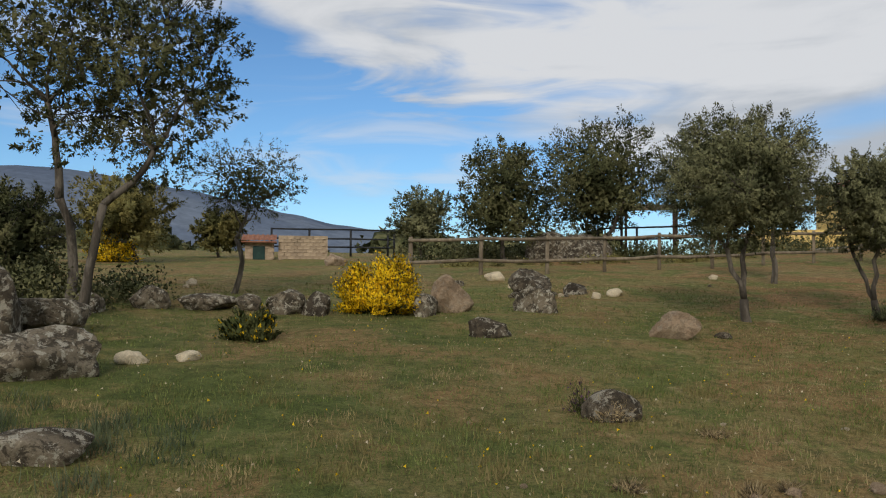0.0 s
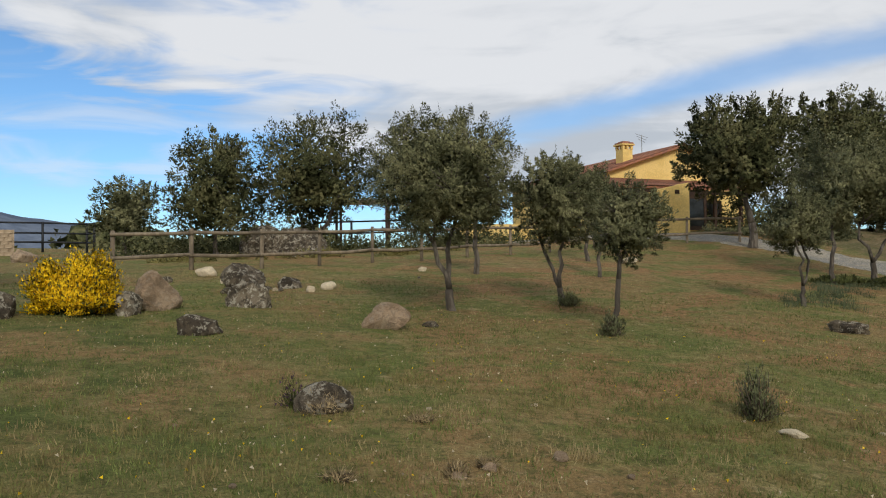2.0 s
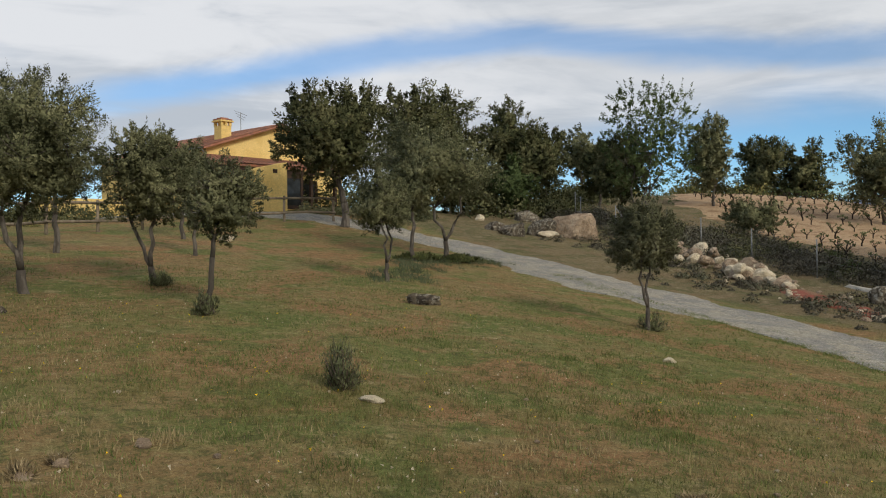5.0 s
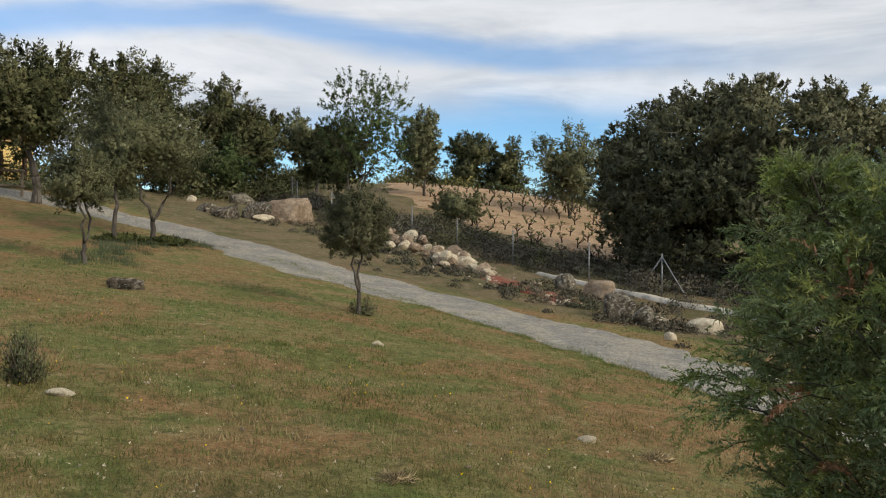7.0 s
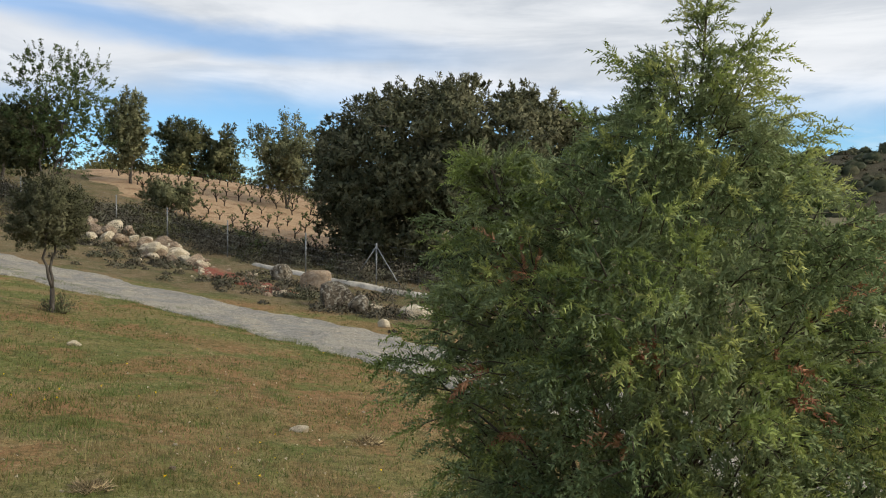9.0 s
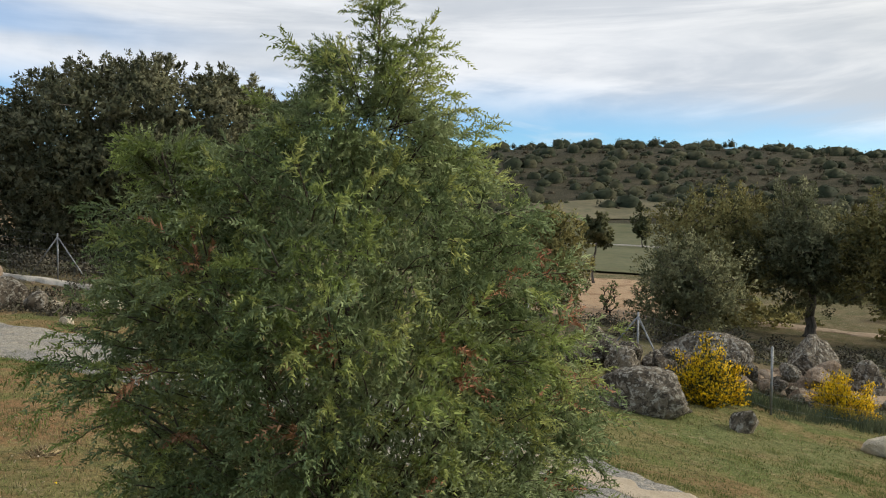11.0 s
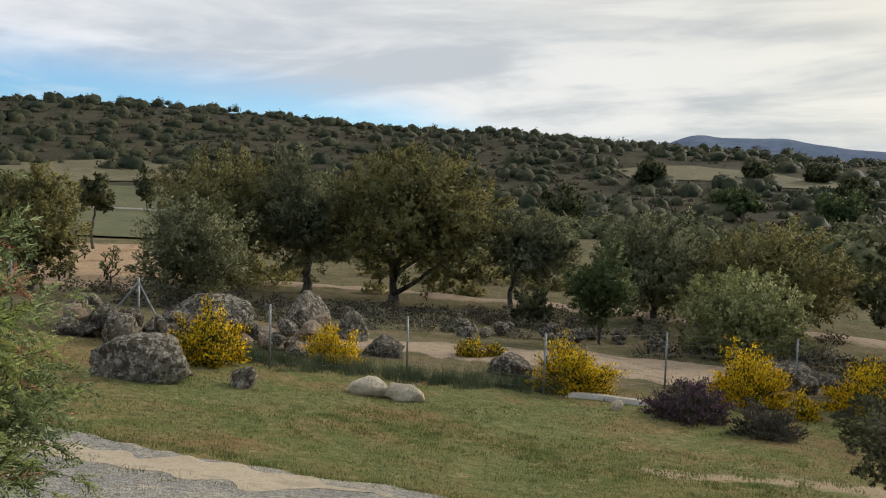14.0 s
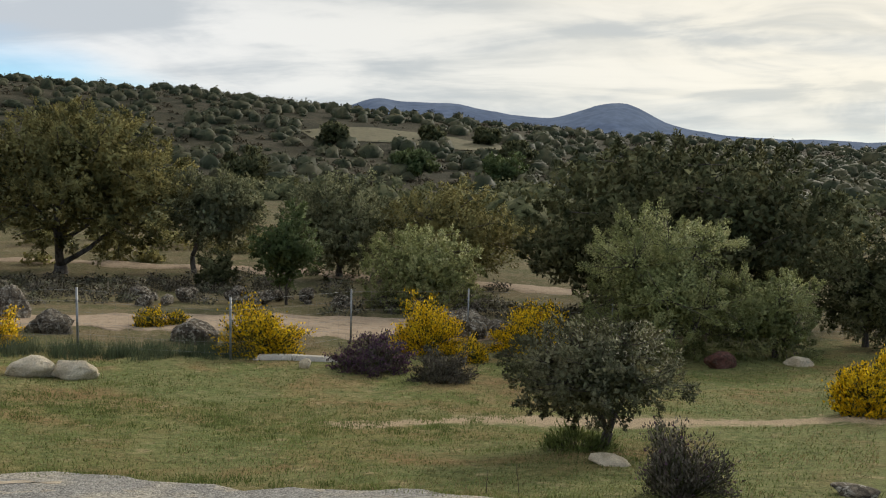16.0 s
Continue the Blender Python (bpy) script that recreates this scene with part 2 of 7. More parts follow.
    c = n.mix(n.math("MULTIPLY", path, 0.9), c, (0.46, 0.35, 0.23))
    part = n.add("ShaderNodeSeparateXYZ", Vector=p)
    # greener grass on the left, with the shade there put into its dark green
    lush_shade = n.math("MULTIPLY", n.steps(part.outputs[0], 4.5, -1.5), n.steps(part.outputs[1], 20.0, 12.0))
    lush_shade = n.math("MULTIPLY", n.math("MULTIPLY", lush_shade, n.steps(part.outputs[1], -3.0, 3.0)), n.steps(mid, 0.66, 0.42))
    c = n.mix(n.math("MULTIPLY", lush_shade, 0.8), c, n.mix(n.steps(small, 0.4, 0.6), (0.066, 0.092, 0.026), (0.115, 0.140, 0.044)))
    wild = n.steps(n.math("SUBTRACT", n.math("MULTIPLY", part.outputs[0], 0.62), n.math("MULTIPLY", part.outputs[1], 0.78)), 20.5, 24.0)
    bank = n.steps(n.math("SUBTRACT", part.outputs[0], n.math("MULTIPLY", part.outputs[1], 0.2)), 21.5, 23.5)
    rough = n.mix(n.steps(mid, 0.4, 0.6), (0.115, 0.102, 0.052), (0.18, 0.145, 0.085))
    rough = n.mix(n.math("MULTIPLY", n.steps(n.noise(p, 3.4, 7, 0.75, 0.4), 0.53, 0.62), 0.6), rough, (0.34, 0.28, 0.20))
    c = n.mix(n.math("MULTIPLY", n.math("MAXIMUM", wild, bank), 0.8), c, rough)
    far = n.steps(n.add("ShaderNodeVectorMath", operation="LENGTH", Vector=p).outputs["Value"], 70, 160)
    heath = n.mix(n.steps(n.noise(p, 0.02, 5, 0.7, 0.4), 0.42, 0.58), (0.038, 0.037, 0.022), (0.066, 0.059, 0.036))
    heath = n.mix(n.math("MULTIPLY", n.steps(n.noise(p, 0.16, 5, 0.7), 0.5, 0.62), 0.45), heath, (0.115, 0.095, 0.066))
    c = n.mix(far, c, heath)
    hsv = n.add("ShaderNodeHueSaturation", Color=c, Value=n.math("ADD", n.math("ADD", n.math("MULTIPLY", fine, 1.7), n.math("MULTIPLY", hair, 1.9)), -0.82))
    bsdf = n.add("ShaderNodeBsdfPrincipled", Roughness=0.95)
    bsdf.inputs["Specular IOR Level"].default_value = 0.1
    n.put(bsdf.inputs["Base Color"], hsv.outputs[0])
    bump = n.add("ShaderNodeBump", Strength=0.9, Distance=0.05, Height=n.math("ADD", n.math("MULTIPLY", small, 1.2), fine))
    n.put(bsdf.inputs["Normal"], bump.outputs[0])
    n.tree.links.new(bsdf.outputs[0], n.add("ShaderNodeOutputMaterial").inputs[0])
    return m


def gravel_material():
    """Crushed grey stone with sandy worn streaks and single chips."""
    m = bpy.data.materials.new("grey gravel")
    m.use_nodes = True
    n = Nodes(m.node_tree)
    p = n.add("ShaderNodeTexCoord").outputs["Object"]
    worn = n.noise(p, 0.8, 6, 0.65, 0.6)
    c = n.mix(n.steps(worn, 0.42, 0.60), (0.275, 0.265, 0.240), (0.37, 0.34, 0.28))
    c = n.mix(n.math("MULTIPLY", n.steps(n.noise(p, 2.4, 6, 0.7, 0.4), 0.54, 0.66), 0.7), c, (0.44, 0.38, 0.285))
    chips = n.add("ShaderNodeTexVoronoi", Vector=p, Scale=44.0)
    tone = n.add("ShaderNodeSeparateColor", Color=chips.outputs["Color"]).outputs[0]
    spread = n.noise(p, 9, 5, 0.7)
    value = n.math("ADD", n.math("ADD", n.math("MULTIPLY", tone, 0.9), n.math("MULTIPLY", spread, 1.3)), -0.08)
    hsv = n.add("ShaderNodeHueSaturation", Color=c, Value=value)
    bsdf = n.add("ShaderNodeBsdfPrincipled", Roughness=0.95)
    bsdf.inputs["Specular IOR Level"].default_value = 0.15
    n.put(bsdf.inputs["Base Color"], hsv.outputs[0])
    high = n.math("SUBTRACT", n.math("MULTIPLY", spread, 1.2), chips.outputs["Distance"])
    bump = n.add("ShaderNodeBump", Strength=0.8, Distance=0.03, Height=high)
    n.put(bsdf.inputs["Normal"], bump.outputs[0])
    n.tree.links.new(bsdf.outputs[0], n.add("ShaderNodeOutputMaterial").inputs[0])
    return m


def stone_material(name, colours, dark, pale):
    """Granite: weathered patches, coarse crystal speckle, and crusts of black and pale lichen."""
    m = bpy.data.materials.new(name)
    m.use_nodes = True
    n = Nodes(m.node_tree)
    p = n.add("ShaderNodeTexCoord").outputs["Object"]
    p = n.add("ShaderNodeVectorMath", operation="ADD", Vector=p)
    n.put(p.inputs[1], n.add("ShaderNodeObjectInfo").outputs["Location"])
    p = p.outputs[0]
    patch = n.noise(p, 2.3, 6, 0.65, 0.4)
    c = n.mix(n.steps(patch, 0.40, 0.52), colours[0], colours[1])
    c = n.mix(n.steps(patch, 0.52, 0.64), c, colours[2])
    crust = n.noise(p, 6.5, 9, 0.72, 0.5)
    c = n.mix(n.math("MULTIPLY", n.steps(crust, 0.52, 0.45), dark), c, (0.030, 0.025, 0.019))
    ring = n.noise(p, 8.5, 8, 0.75, 0.3)
    c = n.mix(n.math("MULTIPLY", n.steps(ring, 0.52, 0.58), pale), c, (0.50, 0.475, 0.40))
    grit = n.noise(p, 70, 3, 0.7)
    hsv = n.add("ShaderNodeHueSaturation", Color=c, Value=n.math("ADD", n.math("MULTIPLY", grit, 1.1), 0.45))
    bsdf = n.add("ShaderNodeBsdfPrincipled", Roughness=0.9)
    bsdf.inputs["Specular IOR Level"].default_value = 0.25
    n.put(bsdf.inputs["Base Color"], hsv.outputs[0])
    bump = n.add("ShaderNodeBump", Strength=0.9, Distance=0.05, Height=n.math("ADD", n.math("MULTIPLY", crust, 2.2), n.math("MULTIPLY", grit, 0.3)))
    n.put(bsdf.inputs["Normal"], bump.outputs[0])
    n.tree.links.new(bsdf.outputs[0], n.add("ShaderNodeOutputMaterial").inputs[0])
    return m


TURF = turf_material()
GRAVEL = gravel_material()
SAND = material("granite sand", ((0.30, 0.22, 0.15), (0.40, 0.31, 0.215), (0.245, 0.185, 0.125)), 0.9, 0.95, 18, 0.6, 0.03, detail=8.0)
TRACK_SAND = material("pale track sand", ((0.40, 0.33, 0.235), (0.47, 0.39, 0.285), (0.34, 0.285, 0.21)), 1.6, 0.95, 26, 0.6, 0.02, detail=8.0)
VINE_SOIL = material("vineyard soil", ((0.27, 0.165, 0.09), (0.46, 0.33, 0.20), (0.36, 0.23, 0.13)), 0.5, 0.95, 7, 0.9, 0.08, detail=9.0)
RED_EARTH = material("red earth", ((0.24, 0.07, 0.045), (0.22, 0.12, 0.07)), 1.2, 0.95, 12, 0.7, 0.04)
GRANITE = stone_material("lichened granite", ((0.115, 0.094, 0.066), (0.200, 0.168, 0.124), (0.290, 0.250, 0.19)), 0.75, 0.8)
DARK_GRANITE = stone_material("dark lichened granite", ((0.065, 0.052, 0.038), (0.125, 0.102, 0.074), (0.185, 0.155, 0.115)), 0.75, 0.62)
PINK_GRANITE = stone_material("pinkish granite", ((0.29, 0.21, 0.14), (0.40, 0.30, 0.21), (0.48, 0.38, 0.28)), 0.30, 0.2)
PALE_GRANITE = stone_material("pale granite", ((0.56, 0.47, 0.33), (0.68, 0.585, 0.43), (0.78, 0.69, 0.53)), 0.10, 0.1)
RED_STONE = stone_material("reddish stone", ((0.11, 0.045, 0.035), (0.15, 0.065, 0.05), (0.19, 0.09, 0.07)), 0.5, 0.1)
BARK = material("grey bark", ((0.070, 0.060, 0.050), (0.145, 0.127, 0.107)), 6, 0.95, 40, 0.8, 0.02, stretch=(1, 1, 0.25))
TWIG = material("dark twigs", ((0.07, 0.055, 0.04), (0.12, 0.09, 0.07)), 8, 0.9, 40, 0.3, 0.01)
OLIVE_LEAF = material("grey green oak leaves", ((0.105, 0.114, 0.060), (0.190, 0.198, 0.105), (0.30, 0.30, 0.165)), 1.1, 0.85, 6, 0, leaf=0.28, spread=0.24)
OAK_LEAF = material("dark holm oak leaves", ((0.066, 0.076, 0.036), (0.122, 0.130, 0.060), (0.185, 0.182, 0.090)), 0.8, 0.85, 5, 0, leaf=0.2, spread=0.2)
BROWN_LEAF = material("olive-brown oak leaves", ((0.105, 0.106, 0.042), (0.290, 0.250, 0.090), (0.245, 0.236, 0.098)), 0.7, 0.85, 5, 0, leaf=0.26, spread=0.24)
FRESH_LEAF = material("fresh green leaves", ((0.085, 0.120, 0.045), (0.155, 0.195, 0.078)), 0.6, 0.6, 5, 0, leaf=0.35, spread=0.3)
DUSKY_LEAF = material("dusky grey oak leaves", ((0.078, 0.084, 0.044), (0.145, 0.148, 0.080), (0.22, 0.215, 0.125)), 1.2, 0.6, 6, 0, leaf=0.2, spread=0.28)
SILVER_LEAF = material("silvery new oak leaves", ((0.19, 0.215, 0.085), (0.33, 0.355, 0.145), (0.42, 0.43, 0.20)), 1.2, 0.6, 6, 0, leaf=0.3, spread=0.28)
JUNIPER_LEAF = material("juniper needles", ((0.27, 0.335, 0.105), (0.37, 0.425, 0.14), (0.47, 0.50, 0.18)), 2.6, 0.7, 8, 0, leaf=0.4, spread=0.3)
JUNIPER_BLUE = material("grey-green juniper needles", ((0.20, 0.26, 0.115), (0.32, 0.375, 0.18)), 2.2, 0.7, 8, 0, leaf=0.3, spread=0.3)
JUNIPER_DEAD = material("withered rusty needles", ((0.42, 0.20, 0.12), (0.50, 0.27, 0.15)), 3, 0.7, 8, 0, leaf=0.2, spread=0.4)
BROOM_FLOWER = material("broom flowers", ((0.86, 0.56, 0.014), (0.92, 0.65, 0.025), (0.74, 0.47, 0.014)), 3, 0.6, 12, 0, leaf=0.25, spread=0.35)
BROOM_STEM = material("broom stems", ((0.07, 0.085, 0.03), (0.10, 0.11, 0.04)), 3, 0.7, 12, 0, leaf=0.2, spread=0.4)
SCRUB_LEAF = material("grey scrub", ((0.095, 0.088, 0.064), (0.155, 0.138, 0.105), (0.130, 0.132, 0.085)), 0.8, 0.8, 8, 0, leaf=0.15, spread=0.38)
LAVENDER = material("lavender flowers", ((0.10, 0.055, 0.09), (0.15, 0.085, 0.13)), 4, 0.8, 12, 0, leaf=0.2, spread=0.38)
GRASS = material("grass blades", ((0.175, 0.165, 0.062), (0.245, 0.205, 0.09), (0.33, 0.265, 0.14)), 0.5, 0.8, 3, 0, leaf=0.3, spread=0.38)
STRAW = material("pale straw", ((0.36, 0.28, 0.16), (0.50, 0.40, 0.24)), 4.0, 0.85, 20, 0, leaf=0.2, spread=0.35)
GREEN_GRASS = material("fresh grass blades", ((0.13, 0.165, 0.05), (0.18, 0.21, 0.07)), 0.7, 0.8, 3, 0, leaf=0.3, spread=0.4)
TALL_GRASS = material("tall blue-green grass", ((0.085, 0.110, 0.060), (0.13, 0.15, 0.085)), 0.7, 0.8, 3, 0, leaf=0.3, spread=0.4)
FENCE_WOOD = material("weathered grey pole wood", ((0.16, 0.13, 0.095), (0.23, 0.19, 0.14)), 5, 0.9, 30, 0.5, 0.01, stretch=(1, 1, 0.3), piece=0.15)
PALE_WOOD = material("pale sawn wood", ((0.42, 0.36, 0.28), (0.52, 0.45, 0.36)), 4, 0.9, 24, 0.3, 0.01, stretch=(1, 0.3, 1))
BLACK_STEEL = material("black painted pipe", ((0.012, 0.014, 0.017), (0.02, 0.022, 0.026)), 4, 0.5, 30, 0.1, 0.005)
GALVANISED = material("galvanised steel", ((0.22, 0.23, 0.23), (0.30, 0.31, 0.31)), 5, 0.5, 30, 0.1, 0.003, metal=0.6)
PLASTER = material("yellow plaster", ((0.76, 0.55, 0.20), (0.82, 0.61, 0.24)), 0.7, 0.9, 14, 0.15, 0.01)
ROOF_TILE = material("terracotta roof tiles", ((0.26, 0.115, 0.072), (0.34, 0.155, 0.095), (0.22, 0.11, 0.082)), 1.6, 0.9, 12, 0.3, 0.02, piece=0.25)
DARK_WOOD = material("dark brown wood", ((0.035, 0.02, 0.014), (0.055, 0.032, 0.02)), 4, 0.7, 24, 0.2, 0.01)
STONE_BLOCK = material("sandstone blocks", ((0.36, 0.28, 0.20), (0.44, 0.35, 0.26)), 3, 0.9, 24, 0.5, 0.02, piece=0.2)
GREEN_DOOR = material("dark green door paint", ((0.008, 0.035, 0.032), (0.012, 0.045, 0.04)), 3, 0.6, 20, 0.1, 0.005)
GLASS = material("window glass", ((0.02, 0.022, 0.024), (0.03, 0.032, 0.034)), 2, 0.06, 10, 0, specular=0.6)
CURTAIN = material("pale curtain", ((0.42, 0.40, 0.36), (0.5, 0.48, 0.43)), 2, 0.9, 12, 0.2, 0.01)
# the blue is distance haze put into the hills' base colour
HAZED_HILL = material("far hills with painted haze", ((0.125, 0.158, 0.225), (0.15, 0.185, 0.25)), 0.004, 1.0, 0.03, 0, specular=0.0)
FIELD = material("dry meadow", ((0.125, 0.115, 0.062), (0.175, 0.150, 0.085), (0.11, 0.11, 0.055)), 0.06, 0.95, 0.6, 0.3, 0.05, detail=8.0)
WOODS_LEAF = material("shaded evergreen scrub", ((0.036, 0.045, 0.024), (0.058, 0.064, 0.033), (0.090, 0.086, 0.046)), 0.14, 0.7, 1.0, 0, leaf=0.1, spread=0.2)
HEATH_LEAF = material("brown heath", ((0.060, 0.052, 0.034), (0.085, 0.070, 0.046), (0.115, 0.098, 0.062)), 0.12, 0.8, 1.0, 0, leaf=0.1, spread=0.25)
SUCKER_LEAF = material("grey-green sucker leaves", ((0.15, 0.168, 0.085), (0.23, 0.245, 0.13)), 1.5, 0.7, 8, 0, leaf=0.3, spread=0.3)
MEADOW = material("valley meadow", ((0.085, 0.095, 0.040), (0.125, 0.122, 0.056), (0.10, 0.105, 0.045)), 0.05, 0.95, 0.6, 0.3, 0.05, detail=8.0)
VINE_WOOD = material("dark vine wood", ((0.022, 0.016, 0.012), (0.042, 0.030, 0.022)), 8, 0.95, 40, 0.5, 0.01)
CONCRETE = material("pale concrete kerb", ((0.42, 0.39, 0.33), (0.54, 0.50, 0.43)), 2, 0.9, 20, 0.4, 0.01)


# ---- builders ----
def link_mesh(name, me, mat, parent=None, label=""):
    ob = new(name, me)
    for m in (mat if isinstance(mat, (list, tuple)) else (mat,)):
        me.materials.append(m)
    if parent is not None:
        ob.parent = parent
    if label:
        ob["label"] = label
    return ob


def mesh_of(verts, faces, smooth_faces=False):
    me = bpy.data.meshes.new("shape")
    me.from_pydata([tuple(v) for v in verts], [], [tuple(f) for f in faces])
    if smooth_faces:
        me.polygons.foreach_set("use_smooth", np.ones(len(me.polygons), bool))
    me.update()
    return me


def loose_mesh(v, normals=None):
    """A mesh of loose faces, each with its own corners, from an array (n, corners, 3). normals: one a face, by which it is shaded;
    faces are turned to agree with them."""
    n, per = v.shape[:2]
    if normals is not None:
        if normals.ndim == 2:
            normals = np.repeat(normals[:, None], per, axis=1)
        flat = np.cross(v[:, 1] - v[:, 0], v[:, 2] - v[:, 0])
        wrong = (flat * normals.sum(1)).sum(1) < 0
        v = np.where(wrong[:, None, None], v[:, ::-1], v)
        normals = np.where(wrong[:, None, None], normals[:, ::-1], normals)
    me = bpy.data.meshes.new("leaves")
    me.vertices.add(n * per)
    me.vertices.foreach_set("co", np.ascontiguousarray(v, np.float32).ravel())
    me.loops.add(n * per)
    me.loops.foreach_set("vertex_index", np.arange(n * per, dtype=np.int32))
    me.polygons.add(n)
    me.polygons.foreach_set("loop_start", np.arange(0, n * per, per, dtype=np.int32))
    me.update(calc_edges=True)
    if normals is not None:
        me.attributes.new("custom_normal", "FLOAT_VECTOR", "POINT").data.foreach_set("vector", np.ascontiguousarray(normals, np.float32).ravel())
        me.update()
    return me


def thing(name, x, y, z, label, category, group="", turn=0.0):
    ob = new(name)
    ob.empty_display_size = 0.2
    ob.matrix_world = pose(x, y, z, 0, 0, turn)
    return tagged(ob, label, category, group)


def unit(v):
    return v / np.maximum(np.linalg.norm(v, axis=-1, keepdims=True), 1e-9)


def tube(path, radii, sides=6):
    """Vertices and faces of a tapered round limb along a path."""
    path = np.asarray(path, float)
    ahead = unit(np.gradient(path, axis=0))
    side = unit(np.cross(ahead, np.where(np.abs(ahead[:, 2:3]) > 0.9, [[1.0, 0, 0]], [[0, 0, 1.0]])))
    other = np.cross(ahead, side)
    a = np.linspace(0, 2 * np.pi, sides, endpoint=False)
    v = path[:, None] + np.asarray(radii)[:, None, None] * (np.cos(a)[None, :, None] * side[:, None] + np.sin(a)[None, :, None] * other[:, None])
    v = v.reshape(-1, 3)
    f = []
    for i in range(len(path) - 1):
        for k in range(sides):
            f.append((i * sides + k, i * sides + (k + 1) % sides, (i + 1) * sides + (k + 1) % sides, (i + 1) * sides + k))
    f.append(tuple(range(sides - 1, -1, -1)))
    f.append(tuple(range((len(path) - 1) * sides, len(path) * sides)))
    return v, f


class Shape:
    """Collects pieces of one mesh."""

    def __init__(self):
        self.v, self.f = [], []

    def put(self, v, f):
        k = len(self.v)
        self.v.extend(map(tuple, v))
        self.f.extend(tuple(i + k for i in q) for q in f)
        return self

    def tube(self, path, radii, sides=6):
        return self.put(*tube(path, radii, sides))

    def box(self, x0, x1, y0, y1, z0, z1):
        v = [(x, y, z) for z in (z0, z1) for y in (y0, y1) for x in (x0, x1)]
        return self.put(v, [(0, 2, 3, 1), (4, 5, 7, 6), (0, 1, 5, 4), (2, 6, 7, 3), (0, 4, 6, 2), (1, 3, 7, 5)])

    def mesh(self, smooth_faces=False):
        return mesh_of(self.v, self.f, smooth_faces)


def curve(a, b, rng, bend=0.15, n=5):
    a, b = np.asarray(a, float), np.asarray(b, float)
    s = np.linspace(0, 1, n)[:, None]
    off = rng.normal(0, bend, 3) * np.linalg.norm(b - a)
    return a + (b - a) * s + off * (s * (1 - s)) * 1.6 + rng.normal(0, 0.02, (n, 3)) * np.linalg.norm(b - a) * (s * (1 - s) * 4)


def blades(p, along, size, slim, rng):
    """Pointed leaves at p: an array (n, 3, 3)."""
    across = unit(np.cross(along, rng.normal(0, 1, p.shape))) * size * slim * 0.5
    return np.stack([p - across, p + across, p + along * size], 1)


def leaves(centres, spread, count, size, rng, outward=0.5, rise=0.0, slim=0.5):
    """Loose leaves strewn about clump centres, with the way in which each faces."""
    k = rng.integers(0, len(centres), count)
    d = unit(rng.normal(0, 1, (count, 3)))
    p = centres[k] + d * (rng.random((count, 1)) ** 0.4) * spread[k][:, None] * np.array([1, 1, 0.8])
    mid = centres.mean(0)
    along = unit(outward * unit(p - mid) + rng.normal(0, 0.6, (count, 3)) + np.array([0, 0, rise]))
    face = unit(0.75 * d + 0.5 * unit(p - mid) + rng.normal(0, 0.2, (count, 3)) + np.array([0, 0, 0.2]))
    return blades(p, along, size * rng.uniform(0.6, 1.35, (count, 1)), slim, rng), face


def crown_lobes(count, rng, lumps=0.3, box=2.3, skirt=0.0, flat=0.0):
    """Centres and sizes of the rounded lobes of a crown of unit half extents, well spread, some standing out and some drawn in."""
    d = unit(rng.normal(0, 1, (count * 4, 3)))
    d = d / (np.abs(d) ** box).sum(1, keepdims=True) ** (1 / box)
    low = d[:, 2] < 0
    d[:, 2] = np.where(low, d[:, 2] * (1 - 0.5 * flat), d[:, 2])
    if skirt:
        flatly = np.maximum(np.hypot(d[:, 0], d[:, 1]), 0.05)
        d[:, :2] *= np.where(low, 1 + skirt * (np.minimum((1 - 0.22 * d[:, 2] ** 2) / flatly, 4) - 1), 1)[:, None]
    order = [0]
    away = np.linalg.norm(d - d[0], axis=1)
    for _ in range(count - 1):
        k = int(np.argmax(away * rng.uniform(0.75, 1.0, len(away))))
        order.append(k)
        away = np.minimum(away, np.linalg.norm(d - d[k], axis=1))
    d = d[order]
    size = min(0.56, 2.5 / math.sqrt(count)) * rng.uniform(0.75, 1.2, count)
    reach = 1.0 - size * 0.74 - np.maximum(0.0, rng.normal(0.0, 0.5 * lumps, count)) * 0.26
    return d * np.maximum(reach, 0.15)[:, None], size, d


